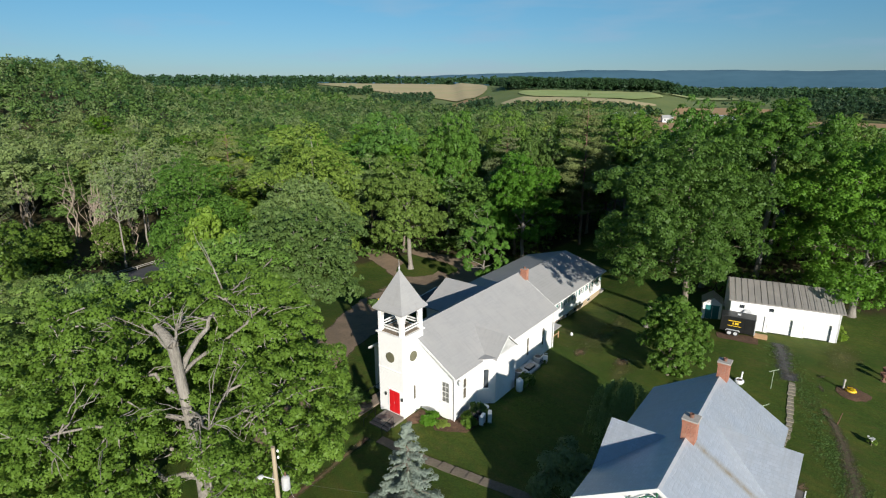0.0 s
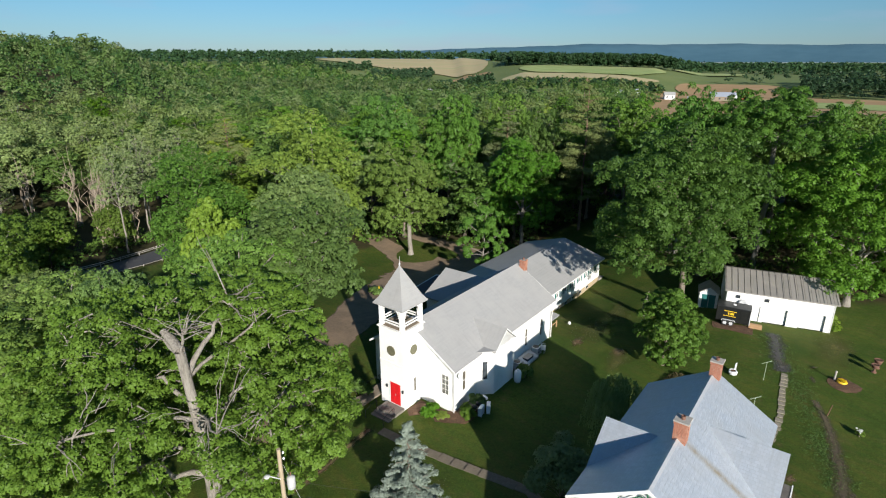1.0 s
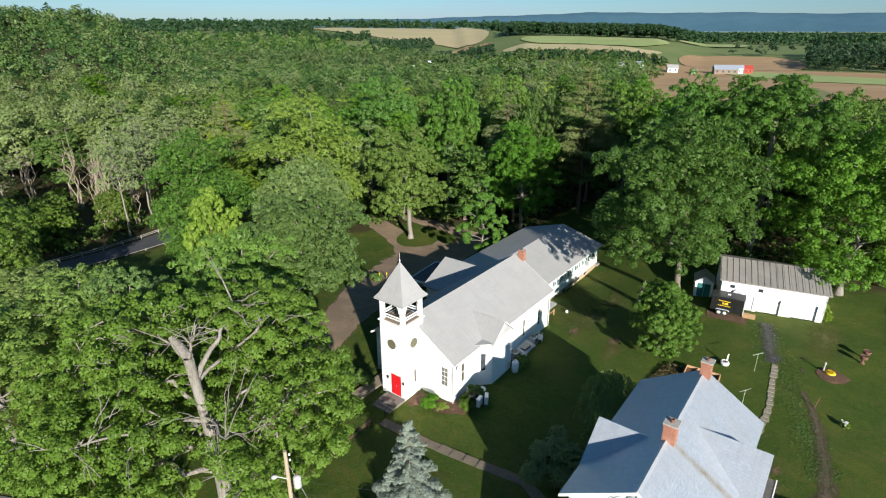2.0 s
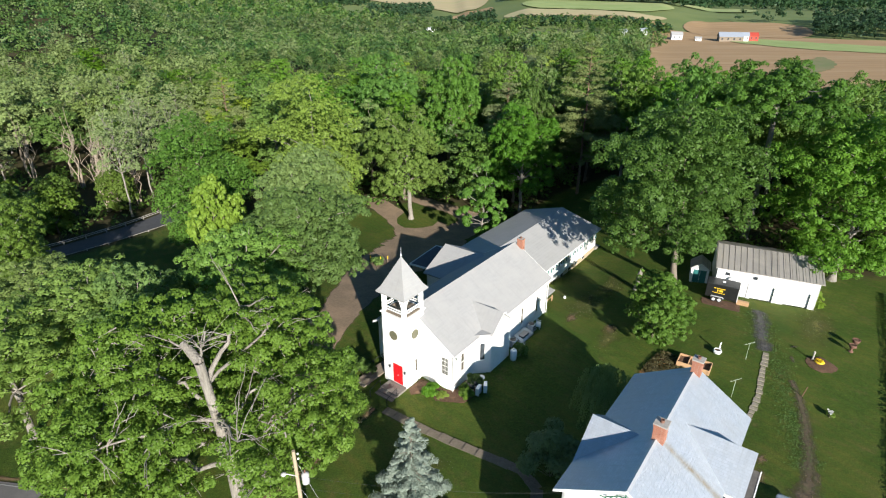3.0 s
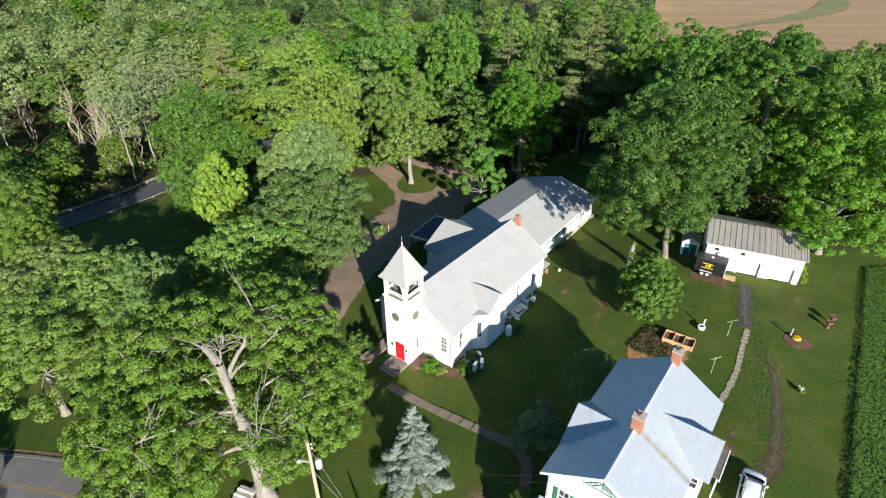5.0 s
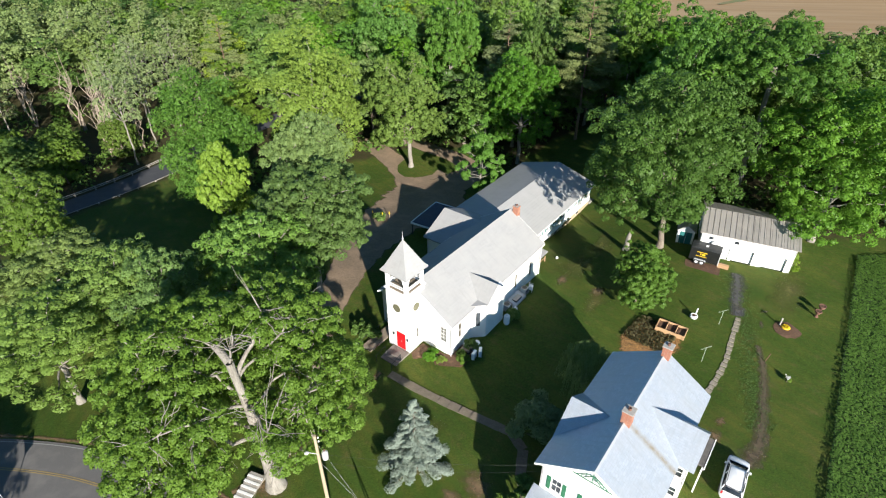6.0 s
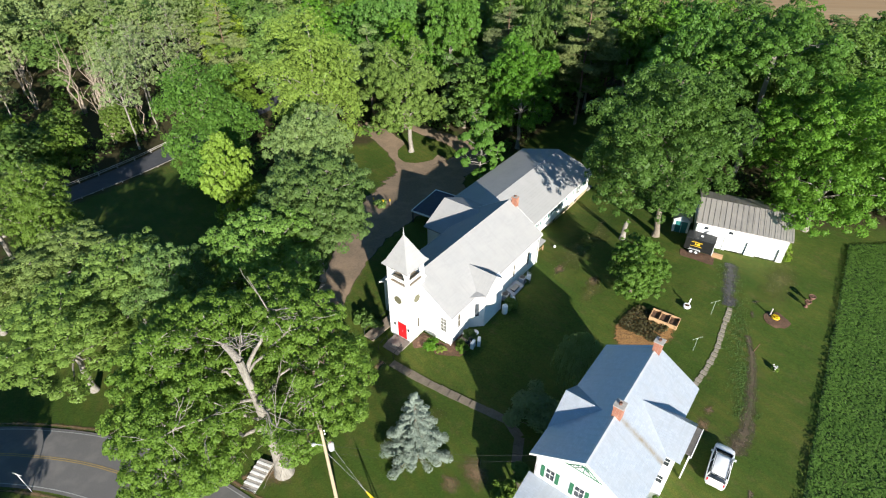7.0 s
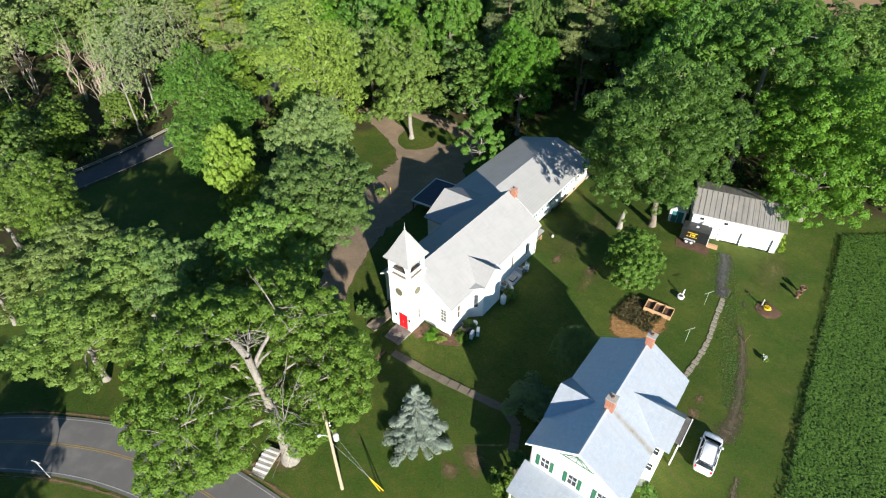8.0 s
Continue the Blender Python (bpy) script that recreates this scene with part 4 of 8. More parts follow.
ring = [bm.verts.new((TX + a * e, TY + b * e, 9.95)) for a, b in ((-1, -1), (1, -1), (1, 1), (-1, 1))]
ring2 = [bm.verts.new((TX + a * 1.45, TY + b * 1.45, 10.42)) for a, b in ((-1, -1), (1, -1), (1, 1), (-1, 1))]
low = [bm.verts.new((TX + a * e, TY + b * e, 9.82)) for a, b in ((-1, -1), (1, -1), (1, 1), (-1, 1))]
top = bm.verts.new((TX, TY, zt))
for i in range(4):
    j = (i + 1) % 4
    bm.faces.new((ring[i], ring[j], ring2[j], ring2[i]))
    bm.faces.new((ring2[i], ring2[j], top))
    bm.faces.new((low[i], low[j], ring[j], ring[i]))
bm.faces.new(low)
spire = part("spire", bm, CHURCH_ROOF, tower, "pyramid spire in light grey shingle")
part("finial", lathe([(0.06, 0), (0.05, 0.1), (0.11, 0.2), (0.05, 0.3), (0.02, 0.45), (0.012, 1.0)], 8, at=(TX, TY, zt - 0.1)), GREYMETAL, tower)
fx = TX - TH
door = part("door", box(-0.64, 0.64, -0.05, 0.02, 0, 2.3, 0.01), RED, tower, "bright red double entrance door", pose(fx, TY - 0.42, -0.32, 0, 0, -90))
for s in (-1, 1):
    part("door_leaf", box(0.02 if s > 0 else -0.62, 0.62 if s > 0 else -0.02, -0.075, -0.05, 0.03, 2.27, 0.012), RED, door)
    for z0, z1 in ((0.2, 0.85), (1.05, 2.1)):
        part("door_panel", box(s * 0.32 - 0.2, s * 0.32 + 0.2, -0.09, -0.075, z0, z1, 0.01), RED, door)
part("door_handle", rod((0.06, -0.12, 1.0), (0.06, -0.12, 1.2), 0.018), GREYMETAL, door)
bm = bmesh.new()
for b in ((-0.78, -0.64, 0, 2.42), (0.64, 0.78, 0, 2.42), (-0.64, 0.64, 2.3, 2.42)):
    box(b[0], b[1], -0.06, 0.02, b[2], b[3], 0.008, bm)
part("door_frame", bm, TRIM, door)
for mpose in (pose(fx - 0.02, TY, 5.3, 0, -90, 0), pose(TX, TY - TH - 0.02, 5.3, 90, 0, 0)):
    rose = part("rose_window", lathe([(0.43, -0.03), (0.50, -0.03), (0.50, 0.05), (0.43, 0.05)], 24), OLIVE, tower, "round stained-glass window with a dark rim and cream petals", mpose)
    part("pane", lathe([(0.001, 0.012), (0.44, 0.012), (0.44, -0.01)], 24), DARKROSE, rose)
    for k in range(8):
        a = math.tau * k / 8
        part("petal", lathe([(0.001, 0.03), (0.075, 0.03), (0.10, 0.013)], 10, at=(0.27 * math.cos(a), 0.27 * math.sin(a), 0)), CREAM, rose)
    part("petal", lathe([(0.001, 0.03), (0.08, 0.03), (0.10, 0.013)], 10), CREAM, rose)
tw = part("window", box(0, 0.36, -0.03, 0.03, 0, 1.55, 0.01), TRIM, tower, "narrow tower window", pose(TX - 0.1, TY - TH - 0.01, 0.75))
part("pane", box(0.05, 0.31, -0.045, -0.02, 0.06, 1.49), STAINED, tw)
for s in (-1.0, 1.0):
    lamp = part("wall_lantern", lathe([(0.05, 0), (0.09, 0.05), (0.1, 0.25), (0.03, 0.34)], 8, at=(fx - 0.14, TY - 0.42 + s, 1.25)), DARKMETAL, tower, "small dark wall lantern")
    part("lantern_arm", rod((fx, TY - 0.42 + s, 1.5), (fx - 0.14, TY - 0.42 + s, 1.55), 0.02), DARKMETAL, lamp)

# cross wing on the far side
w = add_wall(church, "cross_wing_wall", 13.4, 14.2, -90, 4.2, -3.8, 3.3)
add_wall(church, "cross_wing_gable", 22.2, 14.2, 180, 8.8, -4.0, 3.3, [(3.9, 0.2, 1.0, 1.6)], (4.4, 5.4))
add_wall(church, "cross_wing_wall", 22.2, 10.0, 90, 4.2, -4.0, 3.3)
part("cross_wing_roof", gable_roof(6.5, 14.5, 13.0, 22.6, 3.25, 5.6, 0.14, "y"), CHURCH_ROOF, church)

# low rear wing on a raised foundation
WINS = [(29.0 + 2.42 * i, 0.0, 0.8, 1.15) for i in range(6)]
ext = part("rear_wing_foundation", prism([(20.2, 4.05), (44.3, 4.05), (44.3, 16.9), (20.2, 16.9)], -4.2, -1.45), STONE, church, "tan stone foundation")
holes = [(x - 20.2, z, a, b) for x, z, a, b in WINS] + [(24.2 - 20.2, -0.2, 0.8, 1.2), (26.6 - 20.2, -0.2, 0.8, 1.2), (43.0 - 20.2, 0.0, 0.8, 1.15)]
w = add_wall(church, "rear_wing_wall", 20.2, 3.95, 0, 24.2, -1.5, 1.45, holes)
for h in holes:
    window(w, h[0], h[1], h[2], h[3], 2, 2, None, TEAL)
for i in range(5):
    f = part("basement_window", box(0, 0.95, -0.03, 0.03, 0, 0.5, 0.01), TRIM, ext, "low basement window", pose(29.5 + 2.5 * i, 4.04, -2.15))
    part("pane", box(0.06, 0.89, -0.045, -0.02, 0.05, 0.45), GLASS, f)
w = add_wall(church, "rear_wing_gable", 44.4, 3.95, 90, 13.05, -1.5, 1.45, [(2.5, -0.1, 0.8, 1.15), (9.5, -0.1, 0.8, 1.15)], (6.52, 3.3))
for x in (2.5, 9.5):
    window(w, x, -0.1, 0.8, 1.15, 2, 2, None, TEAL)
add_wall(church, "rear_wing_wall", 44.4, 17.0, 180, 24.2, -1.5, 1.45)
part("rear_wing_roof", gable_roof(20.2, 45.0, 3.5, 17.45, 1.5, 3.5, 0.14), EXT_ROOF, church, "light grey low-pitched roof")
part("gutter", box(20.6, 44.9, 3.42, 3.5, 1.34, 1.47, 0.01), TRIM, church)
chimney(church, 20.4, 4.6, 5.5, 8.1, 0.72, 0.72, False)
part("rear_stoop", box(44.5, 46.2, 3.8, 5.6, -3.2, -2.0, 0.02), CONCRETE, church)

# small covered side door with a deck, where nave and wing meet
deck = thing("side_deck", CH @ pose(20.4, 1.0, -2.0), "small tan wooden deck at the church side door", "deck")
part("platform", box(0, 3.4, 0.1, 2.9, 0.55, 0.7, 0.01), WOOD, deck)
for x in (0.1, 3.3):
    for y in (0.2, 2.8):
        part("post", box(x - 0.06, x + 0.06, y - 0.06, y + 0.06, -0.9, 1.6), WOOD, deck)
for i in range(4):
    part("tread", box(0.5, 1.9, -0.25 * i - 0.3, -0.25 * i, 0.4 - 0.18 * i, 0.46 - 0.18 * i, 0.008), WOOD, deck)
part("rail", box(0.1, 3.3, 0.14, 0.22, 1.4, 1.5, 0.01), WOOD, deck)
canopy = part("canopy", slab([(0.0, 2.35), (3.0, 2.75), (3.0, 2.65), (0.0, 2.25)], -0.1, 3.6), CHURCH_ROOF, deck, "flat grey canopy")

# carport on the far side
cp = thing("carport", pose(-1.25, 74.55, -2.6, 0, 0, 59), "open carport with a navy flat roof and white edge", "carport")
part("roof", box(-3.6, 3.6, -1.85, 1.85, 2.5, 2.62, 0.01), NAVY, cp)
bm = bmesh.new()
for b in ((-3.7, 3.7, -1.95, -1.85), (-3.7, 3.7, 1.85, 1.95), (-3.7, -3.6, -1.85, 1.85), (3.6, 3.7, -1.85, 1.85)):
    box(b[0], b[1], b[2], b[3], 2.42, 2.72, 0.01, bm)
part("fascia", bm, TRIM, cp)
for x in (-3.5, 0, 3.5):
    for y in (-1.75, 1.75):
        part("post", box(x - 0.06, x + 0.06, y - 0.06, y + 0.06, -1.2, 2.5), DARKMETAL, cp)

# ---- the farmhouse ----
HO = pose(10.73, 23.06, 0, 0, 0, 52.84)
house = thing("house", HO, "white two-storey farmhouse with a silver tin shingle roof", "house")
w = add_wall(house, "front_gable_wall", 0.3, 3.95, -90, 7.9, -0.3, 7.15, [(0.95, 4.6, 0.8, 1.5), (3.5, 4.6, 0.8, 1.5), (6.1, 4.6, 0.8, 1.5), (1.0, 0.9, 0.9, 1.6), (6.0, 0.9, 0.9, 1.6)], (3.95, 9.75))
for x, z, a, b in ((0.95, 4.6, 0.8, 1.5), (3.5, 4.6, 0.8, 1.5), (6.1, 4.6, 0.8, 1.5), (1.0, 0.9, 0.9, 1.6), (6.0, 0.9, 0.9, 1.6)):
    window(w, x, z, a, b, 2, 2, None, GREEN)
hs = [(3.2, 4.6, 0.8, 1.5), (5.6, 4.6, 0.8, 1.5), (11.2, 4.6, 0.8, 1.5), (3.2, 0.9, 0.8, 1.6)]
w = add_wall(house, "side_wall", 0.3, -3.95, 0, 13.8, -0.3, 7.15, hs)
for x, z, a, b in hs:
    window(w, x, z, a, b, 2, 2)
add_wall(house, "side_wall", 14.1, 3.95, 180, 13.8, -0.3, 7.15)
add_wall(house, "rear_gable_wall", 14.1, -3.95, 90, 7.9, -0.3, 7.15, (), (3.95, 9.75))
part("main_roof", gable_roof(-0.15, 14.55, -4.42, 4.42, 7.3, 10.08, 0.14), HOUSE_ROOF, house, "silver painted tin shingle roof")
part("cross_roof", gable_roof(0.0, 4.45, 2.85, 8.35, 7.28, 9.35, 0.14, "y"), HOUSE_ROOF, house)
part("cross_roof", gable_roof(-5.5, -0.2, 6.2, 10.75, 7.28, 9.42, 0.14, "y"), HOUSE_ROOF, house)
part("ridge_cap", slab([(-0.16, 10.0), (0, 10.12), (0.16, 10.0), (0, 10.04)], -0.15, 14.55), TINCAP, house)
bm = quads([(3.1, 3.97, 7.1), (8.1, 3.97, 7.1), (5.6, 3.97, 9.0)], [(0, 1, 2)])
bmesh.ops.solidify(bm, geom=bm.faces[:], thickness=0.15)
part("cross_gable", bm, WHITE, house)
add_wall(house, "wing_wall", 6.6, -5.05, 0, 3.75, -0.3, 7.15, [(1.5, 4.6, 0.8, 1.5)], (1.88, 8.9))
w = add_wall(house, "wing_wall", 6.6, -3.95, -90, 1.1, -0.3, 7.15, [(0.26, 5.5, 0.58, 1.1), (0.26, 3.0, 0.58, 1.1)])
for z in (5.5, 3.0):
    window(w, 0.26, z, 0.58, 1.1, 2, 1)
add_wall(house, "wing_wall", 10.35, -5.05, 90, 1.1, -0.3, 7.15)
f = part("window", box(0, 0.8, -0.03, 0.03, 0, 1.5, 0.01), TRIM, house, "upper sash window", pose(8.1, -5.0, 4.6))
part("pane", box(0.06, 0.74, -0.045, -0.02, 0.06, 1.44), GLASS, f)
for x0, x1, z0, z1, nm in ((-4.42, 0, 7.3, 10.08, 0), (4.42, 0, 7.3, 10.08, 0)):
    bm = slab([(x0, z0 + 0.01), (x1, z1 + 0.01), (x1, z1 - 0.22), (x0, z0 - 0.22)], -0.19, -0.15, "x")
    part("rake_board", bm, TRIM, house)
# green fretwork in the front peak
bm = bmesh.new()
for a, b in (((-1.5, 8.75), (1.5, 8.75)), ((0, 8.75), (0, 9.8)), ((-0.75, 8.75), (0, 9.5)), ((0.75, 8.75), (0, 9.5)), ((-1.2, 8.78), (-0.4, 9.4)), ((1.2, 8.78), (0.4, 9.4))):
    rod((-0.13, a[0], a[1]), (-0.13, b[0], b[1]), 0.035, sides=6, bm=bm)
for k in range(10):
    a0, a1 = math.pi * k / 10, math.pi * (k + 1) / 10
    rod((-0.13, 0.85 * math.cos(a0), 8.78 + 0.7 * math.sin(a0)), (-0.13, 0.85 * math.cos(a1), 8.78 + 0.7 * math.sin(a1)), 0.03, sides=6, bm=bm)
part("fretwork", bm, GREEN, house, "green and white fretwork in the gable peak")
# front porch
part("porch_roof", slab([(-2.7, 3.25), (0.3, 4.15), (0.3, 4.05), (-2.7, 3.13)], -4.2, 4.4, "y"), HOUSE_ROOF, house, "grey tin porch roof")
for y in (-4.0, -1.3, 1.4, 4.1):
    part("porch_post", box(-2.5, -2.36, y - 0.07, y + 0.07, 0.3, 3.15, 0.01), TRIM, house)
part("porch_floor", box(-2.6, 0.3, -4.2, 4.3, 0.0, 0.35, 0.02), CONCRETE, house)
# side porch with a dark flat roof
part("side_porch_roof", box(10.3, 13.6, -6.0, -3.95, 3.55, 3.68, 0.01), FELT, house, "dark flat porch roof")
part("side_porch_edge", box(10.2, 13.7, -6.08, -6.0, 3.45, 3.72, 0.01), TRIM, house)
for x in (10.4, 13.5):
    part("porch_post", box(x - 0.06, x + 0.06, -5.95, -5.83, -0.2, 3.55), TRIM, house)
chimney(house, 5.35, -0.1, 9.2, 11.2, 0.75, 0.75)
chimney(house, 14.0, -0.15, 9.2, 11.1, 0.7, 0.7)

# ---- the garage ----
GA = pose(35.35, 63.21, 0.45, 0, 0, -23.7)
garage = thing("garage", GA, "long white two-bay garage with a weathered ribbed metal roof", "garage")
holes = [(4.25, 0.05, 2.5, 2.05), (8.0, 0.05, 2.65, 2.05), (3.0, 0.05, 0.85, 2.05), (0.95, 2.75, 0.55, 0.45), (4.1, 2.75, 0.55, 0.45)]
w = add_wall(garage, "front_wall", 0, 0, 0, 11.4, -0.6, 3.7, holes, thick=0.3)
for x, z, a, b in holes[:2]:
    d = part("garage_door", box(x + 0.02, x + a - 0.02, 0.24, 0.29, z, z + b - 0.02), DOORGREY, w, "pale grey panelled overhead door")
    for k in range(4):
        part("door_panel", box(x + 0.08, x + a - 0.08, 0.225, 0.24, z + 0.04 + k * b / 4, z + (k + 1) * b / 4 - 0.05, 0.005), TRIM, d)
    bm = bmesh.new()
    for q in ((x - 0.1, x, z, z + b + 0.1), (x + a, x + a + 0.1, z, z + b + 0.1), (x, x + a, z + b, z + b + 0.1)):
        box(q[0], q[1], -0.03, 0.02, q[2], q[3], 0, bm)
    part("door_frame", bm, TRIM, d)
part("side_door", box(3.02, 3.83, 0.1, 0.15, 0.05, 2.08, 0.01), TRIM, w, "white side door")
for x, z, a, b in holes[3:]:
    f = part("window", box(x, x + a, 0.08, 0.11, z, z + b), GLASS, w, "small dark loft window")
add_wall(garage, "end_wall", 11.4, 0, 90, 9.0, -0.6, 3.7, (), (4.5, 5.0))
add_wall(garage, "end_wall", 0, 9.0, -90, 9.0, -0.6, 3.7, (), (4.5, 5.0))
add_wall(garage, "rear_wall", 11.4, 9.0, 180, 11.4, -0.6, 3.7)
part("roof", gable_roof(-0.3, 11.75, -0.25, 9.25, 3.75, 5.2, 0.1), BARN_ROOF, garage, "weathered grey ribbed metal roof")
for i in range(18):
    x = -0.2 + i * 0.69
    part("roof_rib", slab([(-0.25, 3.76), (4.5, 5.21), (4.5, 5.25), (-0.25, 3.80)], x, x + 0.045), BARN_ROOF, garage)
gd = thing("satellite_dish", GA @ pose(1.9, -0.25, 2.2, 65, 0, -10), "old round grey satellite dish on the garage wall", "dish")
part("reflector", lathe([(0.02, 0.0), (0.3, 0.05), (0.55, 0.16), (0.55, 0.19), (0.3, 0.08), (0.02, 0.03)], 18), GREYMETAL, gd, smooth=True)
part("feed_arm", rod((0, -0.5, 0.15), (0, 0, 0.55), 0.02), GREYMETAL, gd)
part("bracket", rod((0, 0, 0), (0, 0.15, -0.25), 0.03), GREYMETAL, gd)

shed = thing("garden_shed", GA @ pose(-2.9, 2.4, -0.2), "small white shed with teal double doors", "shed")
part("wall", box(0, 2.2, 0, 2.6, 0, 2.2), WHITE, shed)
bm = quads([(0, 0, 2.2), (2.2, 0, 2.2), (1.1, 0, 3.0)], [(0, 1, 2)])
bmesh.ops.solidify(bm, geom=bm.faces[:], thickness=-2.6)
part("gable", bm, WHITE, shed)
part("roof", gable_roof(-0.15, 2.75, -0.2, 2.4, 2.15, 3.08, 0.08, "y"), BARN_ROOF, shed)
for x in (0.3, 1.12):
    part("door", box(x, x + 0.78, -0.05, -0.005, 0.1, 1.95, 0.01), TEAL, shed)

# ---- trees ----
def tube(pts, radii, sides=7):
    """Vertices and quads of a tapered, bent limb."""
    pts, co, fa = [np.array(q, float) for q in pts], [], []
    for i, q in enumerate(pts):
        d = pts[min(i + 1, len(pts) - 1)] - pts[max(i - 1, 0)]
        d /= np.linalg.norm(d) + 1e-9
        a = np.cross(d, (0.31, 0.95, 0.05))
        a /= np.linalg.norm(a) + 1e-9
        b = np.cross(d, a)
        for k in range(sides):
            t = math.tau * k / sides
            co.append(q + radii[i] * (a * math.cos(t) + b * math.sin(t)))
        if i:
            o = (i - 1) * sides
            fa += [(o + k, o + (k + 1) % sides, o + sides + (k + 1) % sides, o + sides + k) for k in range(sides)]
    return np.array(co), np.array(fa)


def tubes(name, limbs, material, sides=7):
    co, fa, o = [], [], 0
    for pts, radii in limbs:
        c, f = tube(pts, radii, sides)
        co.append(c)
        fa.append(f + o)
        o += len(c)
    me = np_mesh(name, np.concatenate(co), np.concatenate(fa))
    me.materials.append(material)
    return me


def limb(p, q, r0, r1, rng, sag=0.15, k=5, wander=0.035):
    """A limb from p to q that wanders and lifts a little on its way."""
    p, q = np.array(p, float), np.array(q, float)
    d = np.linalg.norm(q - p)
    pts, rad = [], []
    for i in range(k + 1):
        s = i / k
        w = rng.normal(0, wander * d, 3) * math.sin(math.pi * s)
        pts.append(p + (q - p) * s + w + np.array((0, 0, sag * d * math.sin(math.pi * s) * 0.6)))
        rad.append(r0 + (r1 - r0) * s ** 0.8)
    return pts, rad


def sprays(rng, lobes, count, size, flat=0.7, up=0.35, spread=0.75, hang=0.0, aspect=0.75, core=(0, 0, 0), cap=(-0.75, 0.15)):
    """Leaf sprays as small blades scattered over the outer side of every lobe (x, y, z, r)."""
    lobes = np.asarray(lobes, float)
    w = lobes[:, 3] ** 2
    pick = rng.choice(len(lobes), count, p=w / w.sum())
    L = lobes[pick]
    out = L[:, :3] - np.array(core)
    out /= np.linalg.norm(out, axis=1, keepdims=True) + 1e-6
    d = rng.normal(0, 1, (count, 3))
    d /= np.linalg.norm(d, axis=1, keepdims=True)
    flip = (d * (out * 0.7 + np.array((0, 0, up)))).sum(1) < rng.uniform(*cap, count)
    d[flip] *= -1
    rad = L[:, 3] * rng.uniform(0.72, 1.08, count)
    pos = L[:, :3] + d * rad[:, None] * np.array((1, 1, flat))
    nrm = d + rng.normal(0, spread, (count, 3)) + np.array((0, 0, up))
    nrm /= np.linalg.norm(nrm, axis=1, keepdims=True)
    a = np.cross(nrm, rng.normal(0, 1, (count, 3)))
    a /= np.linalg.norm(a, axis=1, keepdims=True) + 1e-6
    if hang:
        a = a * (1 - hang) + np.array((0, 0, -hang))
        a /= np.linalg.norm(a, axis=1, keepdims=True)
    b = np.cross(nrm, a)
    s = size * rng.uniform(0.6, 1.35, count)[:, None]
    side = b * s * aspect * rng.uniform(0.75, 1.35, count)[:, None]
    p0, p1, p2 = pos + a * s, pos - a * s * 0.6 + side, pos - a * s * rng.uniform(0.3, 0.8, count)[:, None] - side
    return np.stack([p0, p1, p2], 1).reshape(-1, 3)


def shell(rng, lobes, tries, r, gap, under=-0.5, flat=0.88):
    """Leafy puffs spaced over the outer skin of a crown made of large lobes."""
    lobes = np.asarray(lobes, float)
    w = lobes[:, 3] ** 2
    L = lobes[rng.choice(len(lobes), tries, p=w / w.sum())]
    d = rng.normal(0, 1, (tries, 3))
    d /= np.linalg.norm(d, axis=1, keepdims=True)
    pos = L[:, :3] + d * L[:, 3:] * np.array((1, 1, flat)) * rng.uniform(0.70, 1.20, (tries, 1))
    depth = np.linalg.norm((pos[:, None] - lobes[None, :, :3]) / np.array((1, 1, flat)), axis=2) / lobes[None, :, 3]
    depth.sort(axis=1)
    crease = (depth[:, 1] < 1.15) & (rng.uniform(size=tries) < 0.55)  # leaves stay thin in the folds between lobes
    pos = pos[(depth[:, 0] > 0.70) & (d[:, 2] > under) & ~crease]
    rad = r[0] + (r[1] - r[0]) * rng.uniform(0, 1, len(pos)) ** 1.6
    kept = np.zeros((len(pos), 4))
    n = 0
    for p, q in zip(pos, rad):
        if n == 0 or (((kept[:n, :3] - p) ** 2).sum(1) > (gap * 0.78 * (q + kept[:n, 3])) ** 2).all():
            kept[n, :3], kept[n, 3] = p, q
            n += 1
    return kept[:n]


def leaf_mesh(name, co, material):
    me = np_mesh(name, co, np.arange(len(co)).reshape(-1, 3), smooth=False)
    me.materials.append(material)
    return me


def dome(rng, n, R, z0, z1, low=-0.35, inner=0.25, lobe=(0.17, 0.30), rough=0.16):
    """Lobes of a rounded crown: mostly in an uneven outer shell, some within."""
    cz, hz_ = (z0 + z1) / 2, (z1 - z0) / 2
    out = []
    ph = rng.uniform(0, math.tau, 4)
    while len(out) < n:
        u = rng.uniform(low, 1)
        t = rng.uniform(0, math.tau)
        f = 1 + rough * (math.sin(2 * t + ph[0]) + 0.7 * math.sin(3 * t + ph[1] + 2 * u) + 0.6 * math.sin(5 * t + ph[2] - 3 * u)) * 0.7
        k = rng.uniform(0.3, 0.7) if rng.uniform() < inner else rng.uniform(0.70, 1.0)
        h = math.sqrt(max(0, 1 - u * u))
        r = R * rng.uniform(*lobe) * (1.15 if k < 0.7 else 1.0)
        out.append((R * h * f * k * math.cos(t), R * h * f * k * math.sin(t), cz + hz_ * u * k * f, r))
    return np.array(out)


SIZE = {}


